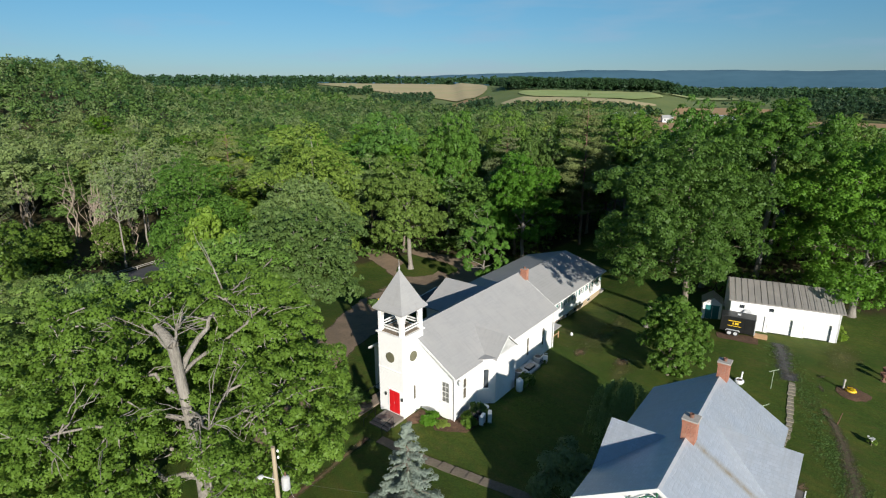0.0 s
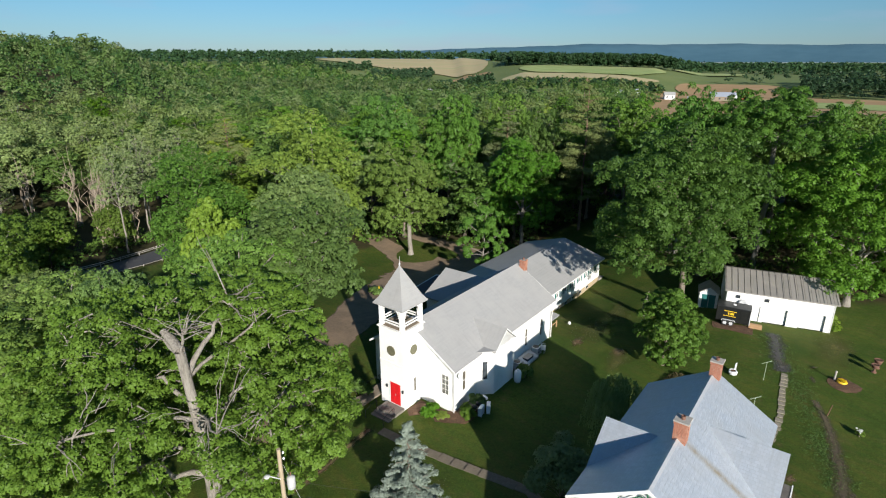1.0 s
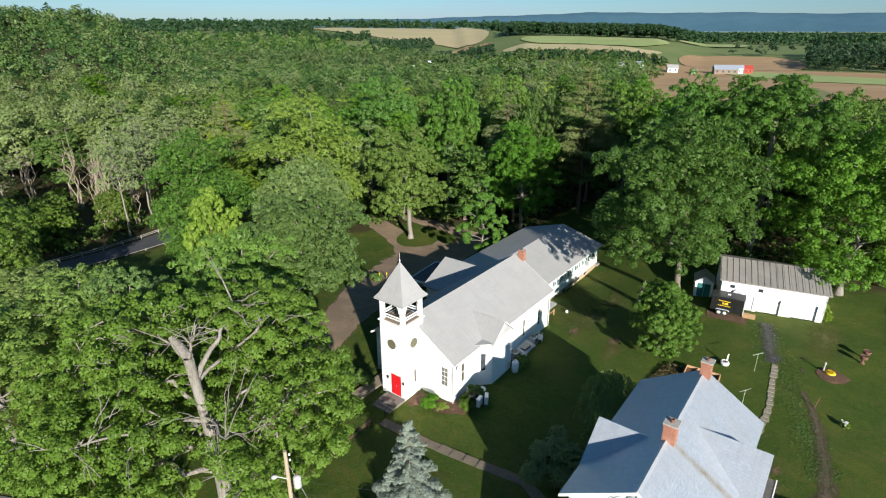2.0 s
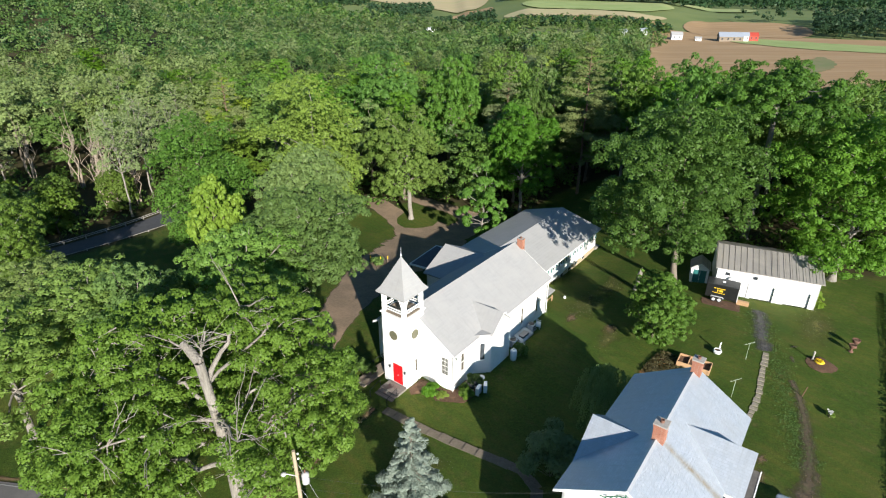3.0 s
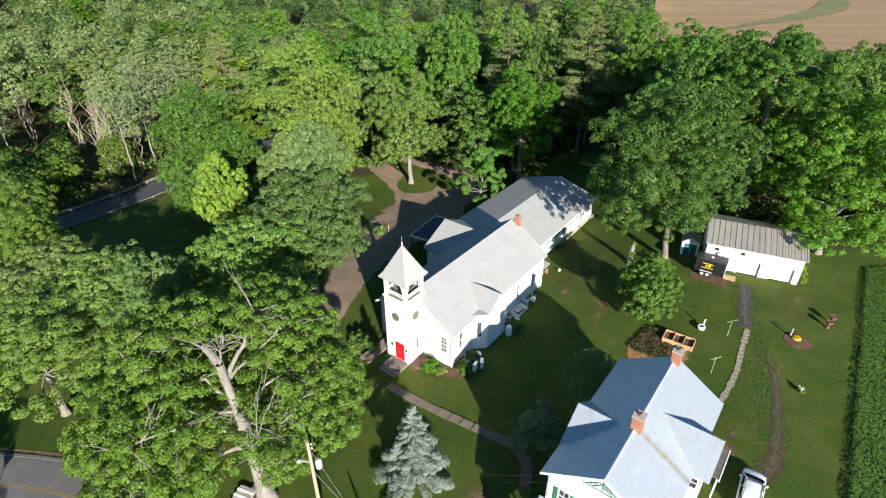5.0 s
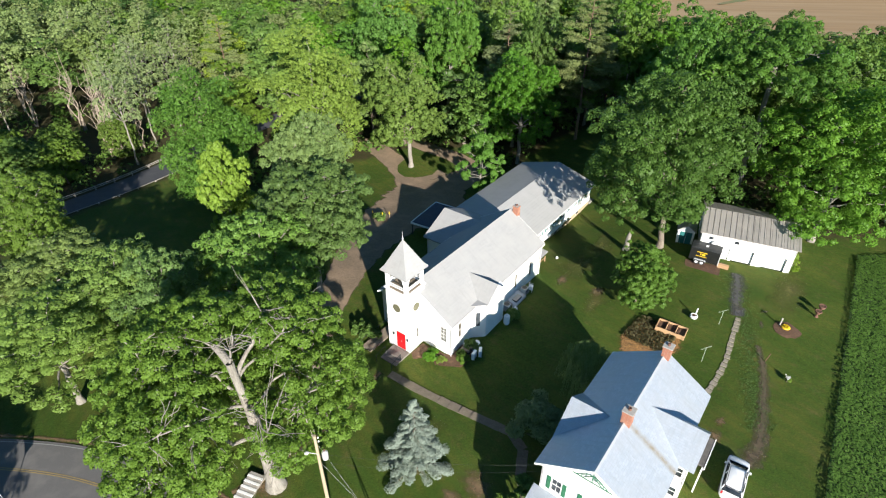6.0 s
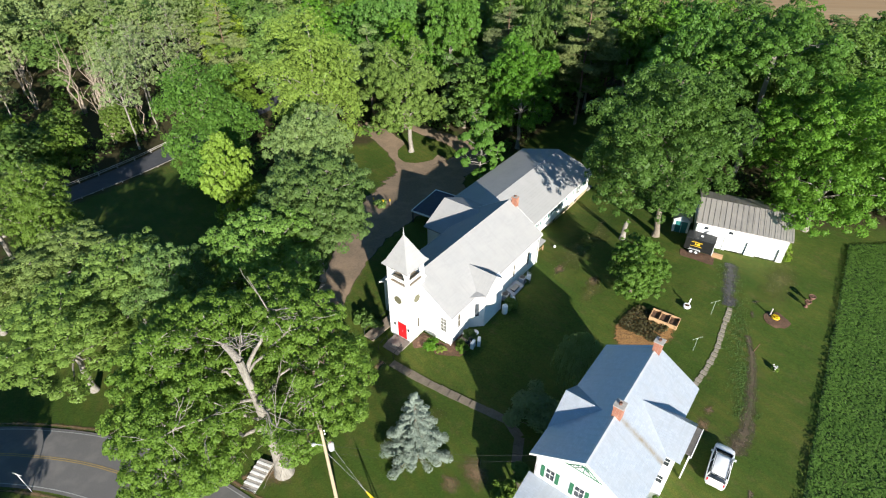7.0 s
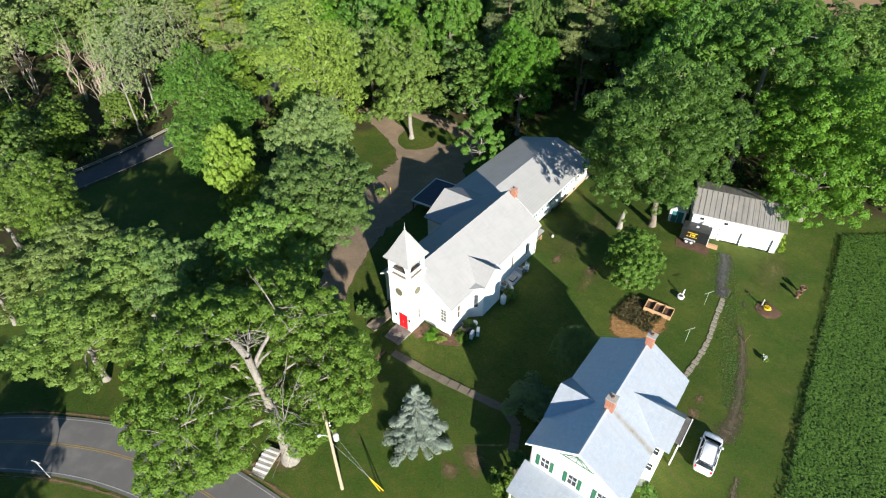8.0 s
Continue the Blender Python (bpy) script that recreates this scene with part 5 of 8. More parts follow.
def tree(name, label, m, seed, R, z0, z1, leaf, bark, leaves=30000, size=0.16, lobes=16, lobe=(0.28, 0.42), puff=(0.55, 0.95), gap=1.25, trunk=0.35, low=-0.5, lean=(0, 0), limbs=12, spread=0.4, trim=None, up=0.5, flat=0.85, tries=9000, fill=0.10):
    """A broad-leaved tree: tapered trunk, limbs out to large lobes, each lobe set with leafy puffs of small sprays."""
    rng = np.random.default_rng(seed)
    cz, h = (z0 + z1) / 2, (z1 - z0) / 2
    base = min(R, h * 1.15)
    big, ways = [(0, 0, cz, base * 0.5), (0, 0, cz + 0.3 * h, base * 0.42)], []
    for k in range(lobes):
        best, far = None, -1
        for j in range(10):
            u, t = rng.uniform(low, 1), rng.uniform(0, math.tau)
            v = np.array((math.sqrt(1 - u * u) * math.cos(t), math.sqrt(1 - u * u) * math.sin(t), u))
            dist = min([((v - q) ** 2).sum() for q in ways] or [9])
            if dist > far:
                best, far = v, dist
        ways.append(best)
        r = base * rng.uniform(*lobe)
        f = rng.uniform(0.80, 1.10)
        big.append((best[0] * (R * f - r), best[1] * (R * f - r), cz + best[2] * (h * f - r * 0.88), r))
    big = np.array(big)
    big[:, 0] += lean[0]
    big[:, 1] += lean[1]
    if trim:  # cut back over the garage roof, and raised over the lawn
        big = big[~((big[:, 0] > trim[0]) & (big[:, 1] < trim[1]) & (big[:, 2] < trim[2]))]
        big = big[~((big[:, 0] < -6.0) & (big[:, 2] < 6.5))]
    ob = thing(name, m, label, "tree")
    SIZE[ob.name] = (R, z1)
    fork = z0 + (z1 - z0) * 0.22
    top = np.array((lean[0] * 0.8, lean[1] * 0.8, z0 + (z1 - z0) * 0.7))
    root = np.array((lean[0] * 0.3, lean[1] * 0.3, fork))
    stem = [limb((0, 0, -0.4), root, trunk * 1.05, trunk * 0.78, rng, 0.0, 5, 0.012), limb(root, top, trunk * 0.78, trunk * 0.22, rng, 0.0, 5, 0.02)]
    flare = [((0, 0, -0.4), (0, 0, 0.15), (0, 0, 0.9)), (trunk * 1.7, trunk * 1.4, trunk * 1.02)]
    part("trunk", tubes("trunk", stem + [flare], bark, 9), None, ob)
    puffs = shell(rng, big, tries, puff, gap)
    branches = []
    for q in big[2:][:limbs]:
        s = np.clip((q[2] - fork) / max(top[2] - fork, 0.1) - 0.45, 0.0, 0.9)
        branches.append(limb(root * (1 - s) + top * s, q[:3], trunk * (0.42 - 0.22 * s), 0.05, rng, 0.10))
        near = puffs[np.argsort(((puffs[:, :3] - q[:3]) ** 2).sum(1))[:5]]
        for z in near:
            branches.append(limb(branches[-1][0][4] if z is near[0] else q[:3], z[:3], trunk * 0.12, 0.02, rng, 0.08, 3))
    tagged(part("branchwork", tubes("branchwork", branches, bark, 5), None, ob), kind="stuff")
    core = (lean[0], lean[1], cz - 0.3 * h)
    inner = big * np.array((1, 1, 1, 0.66))
    co = [sprays(rng, puffs, leaves, size, flat, up, spread, core=core, cap=(-0.25, 0.6)), sprays(rng, inner, int(leaves * fill), size * 1.9, 0.88, 0.3, 0.8, core=core)]
    part("crown", leaf_mesh("crown", np.concatenate(co), LEAF[leaf]), None, ob)
    return ob


def retint(ob, leaf):
    """Give one copy of a tree leaves of another tone."""
    for c in ob.children:
        if c.name.startswith("crown"):
            c.material_slots[0].link = "OBJECT"
            c.material_slots[0].material = LEAF[leaf]


def pine(name, label, m, seed, height_, R, leaf, bark, bare=0.3, count=4200, size=0.34, droop=0.12, trunk=0.3, whorls=16, pointed=1.0, up=0.3, jitter=0.0, steps=4, plume=(0.22, 0.26), flat=0.22):
    """A conifer: straight trunk, whorls of boughs, needles in flat sprays along each."""
    rng = np.random.default_rng(seed)
    ob = thing(name, m, label, "tree")
    part("trunk", tubes("trunk", [limb((0, 0, -0.4), (0, 0, height_ * 0.98), trunk, 0.03, rng, 0.0, 7, 0.003)], bark, 8), None, ob)
    boughs, L = [], []
    for i in range(whorls):
        s = i / (whorls - 1)
        z = height_ * (bare + (0.97 - bare) * s)
        r = R * ((1 - s) ** pointed * 0.95 + 0.06) * (1 if bare < 0.2 else min(1, 0.55 + s * 2.2))
        for k in range(int(rng.integers(5, 8))):
            t = rng.uniform(0, math.tau)
            q = r * rng.uniform(0.65, 1.1)
            z = height_ * (bare + (0.97 - bare) * (s + jitter * rng.uniform(-0.5, 0.5) / whorls))
            end = (q * math.cos(t), q * math.sin(t), z - droop * q + rng.normal(0, 0.15))
            boughs.append(limb((0, 0, z), end, 0.05, 0.015, rng, 0.05, 3))
            for f in np.linspace(0.3, 1.05, steps):
                L.append((end[0] * f, end[1] * f, z + (end[2] - z) * f, max(plume[0], plume[1] * q * (0.5 + 0.6 * f))))
    tagged(part("branchwork", tubes("branchwork", boughs, bark, 4), None, ob), kind="stuff")
    L = np.array(L)
    part("crown", leaf_mesh("crown", sprays(rng, L, count, size, flat, up, 0.45, aspect=0.30, core=(0, 0, height_ * 0.4)), LEAF[leaf]), None, ob)
    return ob


def at(x, y, turn=0.0, scale=1.0, dz=0.0):
    return pose(x, y, hz(x, y) + dz, 0, 0, turn) @ Matrix.Diagonal((scale, scale, scale, 1))


# the great oak beside the road, its pale trunk and limbs showing through the crown
rng = np.random.default_rng(11)
oak = thing("oak_tree", at(-14.4, 28.4), "huge old oak with pale trunk, broken fork and open green crown", "tree")
fork = (-0.78, -0.15, 15.2)
stem = [([(0, 0, -0.5), (-0.1, 0, 2.5), (-0.25, 0.1, 6), (-0.45, 0.1, 9.5), (-0.65, 0.0, 12.5), fork], [0.85, 0.56, 0.44, 0.36, 0.30, 0.30]),
        ([(0, 0, -0.5), (0, 0, 0.2), (-0.05, 0, 1.4)], [1.1, 0.92, 0.62])]
part("trunk", tubes("trunk", stem, PALEBARK, 12), None, oak, "thick pale grey trunk")
part("limb", tubes("limb", [([fork, (-1.35, 0.25, 15.7), (-1.95, 0.55, 16.15)], [0.34, 0.28, 0.20])], PALEBARK, 9), None, oak, "broken stub of a thick pale limb")
ends = [((-0.78, -0.1, 15.0), (-0.5, 0.9, 16.8), 0.17), ((-0.6, 0.1, 13.6), (1.7, 3.0, 17.4), 0.34), ((-0.9, 0.3, 14.0), (-5.0, 3.0, 15.6), 0.15), ((-0.7, 0, 13.2), (3.4, 5.4, 15.6), 0.22), ((-0.6, 0, 11.6), (-7.5, 1.0, 14.4), 0.26),
        ((-0.6, 0, 10.4), (-5.4, -5.0, 12.6), 0.24), ((-0.4, 0, 8.6), (5.6, 1.4, 11.4), 0.26), ((-0.4, 0, 6.4), (-6.0, -2.2, 8.0), 0.36), ((-0.3, 0, 6.2), (-4.0, 5.0, 10.0), 0.24),
        ((-0.5, 0, 9.6), (3.8, 4.6, 12.0), 0.22), ((-0.3, 0, 5.6), (3.4, -2.6, 8.8), 0.25), ((-0.4, 0, 7.6), (-9.0, -1.0, 10.5), 0.24), ((-0.6, 0, 10.8), (2.6, -4.2, 12.6), 0.2)]
L, twigs = [], []
for i, (a, b, r) in enumerate(ends):
    main = limb(a, b, r * 0.62, 0.05, rng, 0.10, 7)
    part("limb", tubes("limb", [main], PALEBARK, 8), None, oak, "pale crooked limb")
    pts = main[0]
    tips = []
    for k in range(3 if i == 0 else 9):
        src = pts[int(rng.integers(3, 8))]
        d = rng.normal(0, 1, 3) * (1, 1, 0.55)
        d = d / np.linalg.norm(d) * rng.uniform(1.6, 3.6) * (0.55 if i == 0 else 1.0) + np.array((0, 0, 0.5))
        twigs.append(limb(src, src + d, r * (0.14 if i == 0 else 0.22), 0.015, rng, 0.1, 4))
        twigs.append(limb(src + d * 0.6, src + d * 1.25 + rng.normal(0, 0.4, 3), 0.03, 0.012, rng, 0.1, 3))
        tips.append(src + d)
    for q in tips if i else ():
        L.append((*q, rng.uniform(0.8, 1.35)))
        for k in range(2):
            e = q + rng.normal(0, 0.9, 3) * (1, 1, 0.5)
            L.append((*e, rng.uniform(0.6, 1.15)))
BOUGHS = [  # the leafy masses of the crown: x, y, z, radius
    (-5.6, 2.6, 14.6, 2.9), (-8.4, 0.6, 12.4, 2.7), (-9.0, -1.4, 9.2, 2.8), (-6.4, -3.2, 11.2, 2.5), (-6.8, -4.8, 7.4, 2.7), (-3.4, -4.2, 8.8, 2.1), (-4.0, 4.8, 13.2, 3.0),
    (0.6, 5.6, 15.2, 2.8), (3.2, 5.4, 13.4, 2.6), (2.2, 3.4, 16.4, 1.9), (5.4, 2.6, 11.4, 2.6), (5.4, 0.6, 9.0, 2.3), (3.6, -1.0, 11.2, 2.2), (3.6, -2.4, 8.2, 2.1), (5.6, 3.8, 7.4, 2.3),
    (2.2, -3.4, 10.0, 1.7), (-1.6, 6.6, 10.6, 3.0), (-7.6, 3.8, 9.0, 3.0), (-10.0, 1.6, 6.6, 2.4), (-3.2, -1.6, 5.6, 1.7), (-8.6, -4.0, 5.2, 2.0), (3.2, 6.4, 9.6, 2.8), (-4.4, -0.6, 14.0, 1.9),
    (-2.6, -3.0, 11.8, 1.5), (1.7, -2.4, 8.0, 1.3), (-2.2, -3.0, 6.4, 1.3), (1.2, -1.6, 12.4, 1.1), (-1.6, 1.8, 12.2, 1.8), (1.8, 2.2, 13.6, 1.7), (1.6, 2.4, 9.4, 2.0), (-2.8, 1.2, 9.0, 2.0), (-3.4, -1.0, 11.0, 1.5),
    (4.2, 1.4, 5.8, 1.8), (-5.6, -2.2, 4.4, 1.7), (-2.4, 2.6, 17.0, 1.5), (-6.6, 0.4, 16.2, 1.6)]
puffs = shell(rng, np.array(BOUGHS), 30000, (0.38, 0.95), 1.2, -0.75)
# the crown stands open towards the road, where the trunk and the fork show
side = puffs[:, 0] * 0.89 + puffs[:, 1] * 0.45 + 0.05 * puffs[:, 2]
front = -puffs[:, 1] * 0.89 + puffs[:, 0] * 0.45
draw = rng.uniform(size=len(puffs))
shut = (np.abs(side) < 0.45) & (front > -0.6) & (draw < 0.4) & (puffs[:, 2] < 13)
shut |= (np.abs(side + 0.2) < 0.6) & (front > -0.8) & (puffs[:, 2] > 13.4)
shut |= (np.abs(side) < 0.75) & (front > -0.2) & (puffs[:, 2] - 1.1 * front < 4.6)
shut |= (np.abs(side - 1.6) < 1.3) & (front > -0.2) & (puffs[:, 2] > 11.0) & (puffs[:, 2] < 15.0)
shut |= (puffs[:, 0] > 2.6) & (puffs[:, 1] < -1.3) & (puffs[:, 2] < 6.4)
shut |= np.hypot(puffs[:, 0] - 5.4, puffs[:, 1] + 3.0) < 1.5
shut |= (puffs[:, 0] > -3.4) & (puffs[:, 1] < -0.6) & (puffs[:, 2] < np.where(puffs[:, 0] > -2.4, 8.2, 5.0))
puffs = puffs[~shut]
for q in BOUGHS:
    gap = ((puffs[:, :3] - np.array(q[:3])) ** 2).sum(1)
    for z in puffs[np.argsort(gap)[:7]]:
        if (z[0] - q[0]) ** 2 + (z[1] - q[1]) ** 2 + (z[2] - q[2]) ** 2 > (1.1 * q[3]) ** 2:
            continue
        twigs.append(limb(np.array(q[:3]) + rng.normal(0, 0.5, 3), z[:3], 0.06, 0.015, rng, 0.1, 4))
for k in range(9):
    twigs.append(limb((-0.7, 0.3, 15.4 + rng.uniform(0, 1.0)), (-0.7 + rng.normal(0, 1.1), 0.9 + rng.normal(0, 1.0), 17.0 + rng.uniform(-0.9, 0.8)), 0.04, 0.01, rng, 0.1, 4))
tagged(part("branchwork", tubes("branchwork", twigs, PALEBARK, 5), None, oak), kind="stuff")
inner = np.array([(x, y, z, r * 0.62) for x, y, z, r in BOUGHS])
co = [sprays(rng, puffs, 165000, 0.1, 0.8, 0.45, 0.5, core=(-1.5, 0, 8), cap=(-0.35, 0.45)), sprays(rng, inner, 15000, 0.125, 0.9, 0.3, 0.8, core=(-1.5, 0, 8))]
part("crown", leaf_mesh("crown", np.concatenate(co), LEAF["oak"]), None, oak)

tone = {"pale": "pale grey-green", "deep": "deep green", "mid": "mid-green", "dark": "dark green", "yellow": "yellow-green", "grey": "grey-green", "bright": "bright green", "green": "full green", "fresh": "fresh green"}


def again(src, name, label, x, y, turn, R, top, leaf=None):
    """Another tree grown to the same pattern, with a crown radius R and its top at height top above the yard."""
    R0, h0 = SIZE[src.name]
    g = hz(x, y)
    ob = copy_thing(src, pose(x, y, g, 0, 0, turn) @ Matrix.Diagonal((R / R0, R / R0, (top - g) / h0, 1)))
    ob.name = name
    tagged(ob, label)
    if leaf:
        retint(ob, leaf)
    return ob


# broad-leaved trees about the yard
tree("oak_tree", "large round-crowned oak beside the garage, deep green", at(31.2, 65.8), 21, 11.4, 2.2, 23.4, "shade", BARK, 66000, 0.14, 32, (0.16, 0.28), (0.55, 1.2), 1.2, 0.42, -0.85, (-1.2, 1.8), trim=(0.6, 1.0, 8.0), tries=16000)
A2 = tree("oak_tree", "large bright green oak behind the garage, branches low", at(53.0, 66.5), 29, 10.8, 0.4, 24.0, "bright", PALEBARK, 60000, 0.145, 30, (0.16, 0.28), (0.55, 1.2), 1.3, 0.42, -0.95, tries=16000)
A3 = tree("oak_tree", "tall oak with pale limbs at the edge of the field wood", at(62.0, 87.5), 30, 8.6, 3.5, 23.2, "mid", PALEBARK, 20000, 0.19, 20, (0.22, 0.34), (0.6, 1.2), 1.2, 0.4, -0.6, limbs=16)
B1 = tree("maple_tree", "full round maple on a grass island in the drive", at(-6.3, 101.8), 22, 8.0, 3.4, 22.4, "fresh", PALEBARK, 34000, 0.15, 24, (0.20, 0.32), (0.55, 1.15), 1.2, 0.45, -0.75, (-1.2, 0))
C1 = tree("oak_tree", "tall spreading tree with dark grey-green leaves", at(-15.8, 56.5), 23, 7.2, 4.4, 19.4, "dark", PALEBARK, 38000, 0.13, 20, (0.22, 0.36), (0.45, 0.95), 1.1, 0.36, -0.55, (0.6, -1.2), limbs=18)
H1 = tree("oak_tree", "broad leafy tree with fresh green leaves close behind the old oak", at(-18.6, 46.4), 26, 5.6, 4.0, 18.0, "fresh", PALEBARK, 24000, 0.115, 20, (0.20, 0.32), (0.4, 0.85), 1.2, 0.28, -0.75, limbs=18)
tree("maple_tree", "tall yellow-green maple behind the drive", at(-23.4, 99.0), 27, 9.8, 1.0, 28.0, "yellow", PALEBARK, 38000, 0.16, 28, (0.20, 0.30), (0.5, 1.0), 1.1, 0.4, -0.8)
tree("maple_tree", "dense deep green round tree beside the side road", at(-39.4, 86.0), 28, 8.2, 0.6, 23.4, "deep", BARK, 38000, 0.135, 24, (0.20, 0.32), (0.5, 1.0), 1.0, 0.35, -0.9)
D1 = tree("young_maple", "young light green maple on the lawn", at(24.0, 53.0), 24, 3.8, -0.3, 9.3, "green", BARK, 16000, 0.125, 24, (0.20, 0.32), (0.24, 0.55), 1.25, 0.14, -0.98, tries=7000)
tree("small_tree", "small open young tree beside the drive", at(6.6, 86.0), 25, 4.2, 1.6, 14.6, "bright", PALEBARK, 11000, 0.15, 20, (0.16, 0.26), (0.45, 0.85), 1.7, 0.16, -0.85, tries=5000)

again(A2, "oak_tree", "bright green oak at the head of the crop field", 67.5, 72.0, 140, 9.4, 20.5, "bright")
again(H1, "oak_tree", "bushy roadside tree with mid-green leaves", -25.0, 36.5, 200, 5.2, 12.5, "oak")
again(H1, "oak_tree", "roadside tree beside the bend, pale trunk, mid-green", -36.8, 38.0, 70, 6.6, 13.0, "fresh")
again(H1, "oak_tree", "roadside tree with grey-green leaves", -52.0, 46.5, 80, 5.4, 10.5, "grey")
again(H1, "oak_tree", "low tree at the edge of the side lawn", -33.6, 45.0, 40, 5.6, 14.0, "fresh")
again(H1, "oak_tree", "thin-limbed tree at the edge of the side lawn", -27.6, 43.0, 250, 4.6, 14.6, "fresh")
again(H1, "oak_tree", "grey-green tree at the edge of the side lawn", -42.8, 50.5, 190, 5.8, 11.0, "grey")
again(H1, "oak_tree", "mid-green tree at the road end of the side lawn", -50.0, 57.5, 140, 5.0, 16.0, "mid")
again(H1, "oak_tree", "tall roadside tree with grey-green leaves", -60.5, 61.5, 250, 6.0, 12.5, "grey")
again(H1, "oak_tree", "green tree across the road in the bend", -38.5, 16.0, 20, 4.2, 9.0, "mid")
for x, y, t, R, top in ((-35.5, 5.0, 20, 5.6, 12.5), (-44.0, 7.0, 130, 6.2, 13.5), (-53.5, 9.0, 260, 6.2, 13.0)):
    again(H1, "oak_tree", "leafy tree beyond the road, shading the bend", x, y, t, R, top, "mid")
again(H1, "oak_tree", "green tree beyond the road verge", -50.5, 18.0, 100, 4.4, 10.0, "mid")
again(H1, "oak_tree", "slim young tree beside the oak crown", -24.0, 50.0, 300, 3.6, 11.5, "mid")
again(D1, "young_maple", "bright yellow-green young tree at the lawn edge", -31.0, 70.0, 10, 4.3, 14.8, "lime")
again(D1, "young_maple", "low bushy tree at the edge of the side lawn", -56.0, 66.0, 30, 3.6, 8.0, "grey")
again(B1, "oak_tree", "dense mid-green tree behind the rear wing", 15.4, 103.5, 77, 6.9, 18.2, "green")
again(C1, "oak_tree", "tall grey-green tree with a pale trunk behind the drive", -19.0, 68.0, 60, 5.9, 19.6, "grey")
again(B1, "maple_tree", "tall mid-green tree at the wood's edge", 1.2, 124.5, 200, 7.0, 25.0, "green")
again(B1, "maple_tree", "tall full-crowned tree at the wood's edge", -11.0, 128.0, 20, 8.0, 24.6, "green")
tree("oak_tree", "tall spreading oak with a high crown, standing over the garage roof", at(48.0, 80.5), 35, 9.6, 16.5, 27.0, "green", PALEBARK, 30000, 0.15, 20, (0.24, 0.38), (0.55, 1.15), 1.2, 0.42, -0.4, (0, 0), 16)
again(A3, "oak_tree", "dark spreading oak at the back of the yard", 38.5, 88.5, 330, 6.8, 22.0, "green")
again(A3, "oak_tree", "tall oak with a broad top behind the garage", 37.6, 84.5, 110, 6.6, 26.3, "green")
again(A3, "oak_tree", "tall oak crown at the edge of the ploughed field", 56.0, 91.0, 215, 6.8, 25.4, "mid")
stump = thing("tree_stump", at(26.5, 66.0), "tall pale broken tree stump standing in the lawn", "stump")
rng = np.random.default_rng(77)
part("trunk", tubes("trunk", [([(0, 0, -0.3), (0, 0, 0.15), (0.02, 0, 0.9), (0.05, 0.02, 2.0), (0.12, 0.05, 2.7)], [0.62, 0.46, 0.36, 0.33, 0.30])], PALEBARK, 12), None, stump)
part("splinter", tubes("splinter", [([(0.05, -0.1, 2.55), (0.0, -0.16, 2.95), (-0.02, -0.2, 3.2)], [0.16, 0.10, 0.02]), ([(0.22, 0.16, 2.55), (0.3, 0.2, 3.0), (0.33, 0.22, 3.35)], [0.15, 0.09, 0.02])], PALEBARK, 6), None, stump)
tagged(part("shoot", leaf_mesh("shoot", sprays(rng, [(0.2, -0.3, 1.6, 0.35), (-0.1, 0.25, 2.4, 0.3), (0.3, 0.1, 2.9, 0.3)], 300, 0.10, 0.9, 0.4, 0.6), LEAF["green"]), None, stump, "leafy shoots sprouting from the trunk"), kind="stuff")
for x, y, t, R, top, lf in ((74, 88, 130, 8.6, 22.0, "bright"), (51, 113, 220, 7.6, 21.4, "deep"), (86, 86, 310, 8.8, 21.5, "bright"), (66, 108, 80, 8.2, 20.5, "deep"), (96, 97, 10, 9.0, 21.0, "mid"), (80, 103, 200, 8.6, 20.5, "dark"), (43, 110, 60, 6.8, 20.6, "green"), (56, 98, 140, 8.0, 21.0, "green"), (38.5, 130, 300, 6.4, 23.4, "dark"), (46, 135, 30, 7.0, 22.4, "deep")):
    again(A3, "oak_tree", f"{tone[lf]} broad oak at the edge of the field wood", x, y, t, R, top, lf)
again(B1, "maple_tree", "tall bright tree deep in the wood", 15.3, 134.5, 120, 6.6, 24.8, "fresh")
again(B1, "maple_tree", "dark round tree behind the pines", 20.6, 117.5, 290, 5.2, 22.6, "dark")

spruce = pine("blue_spruce", "young blue spruce with silvery needles on the front lawn", at(-2.25, 30.1), 31, 9.0, 2.75, "blue", BARK, 0.05, 44000, 0.115, 0.06, 0.13, 29, 0.80, 0.6, 1.0, 7, (0.17, 0.17), 0.4)
P1 = pine("white_pine", "tall white pine with open tiered boughs behind the rear wing", at(28.0, 109.5), 32, 29.5, 6.4, "pine", RUSTBARK, 0.30, 30000, 0.22, -0.16, 0.34, 18, 0.55, jitter=4.0, steps=6, plume=(0.30, 0.20), flat=0.6)
SIZE[P1.name] = (6.4, 29.5)
again(P1, "white_pine", "slim pine with grey-green needles at the wood's edge", -44.5, 115.0, 50, 5.0, 22.0)
again(P1, "white_pine", "white pine at the back of the wood", 35.5, 118.0, 150, 5.4, 20.5)
again(P1, "white_pine", "brownish pine among broad-leaved trees", 14.0, 121.0, 250, 5.4, 21.5)

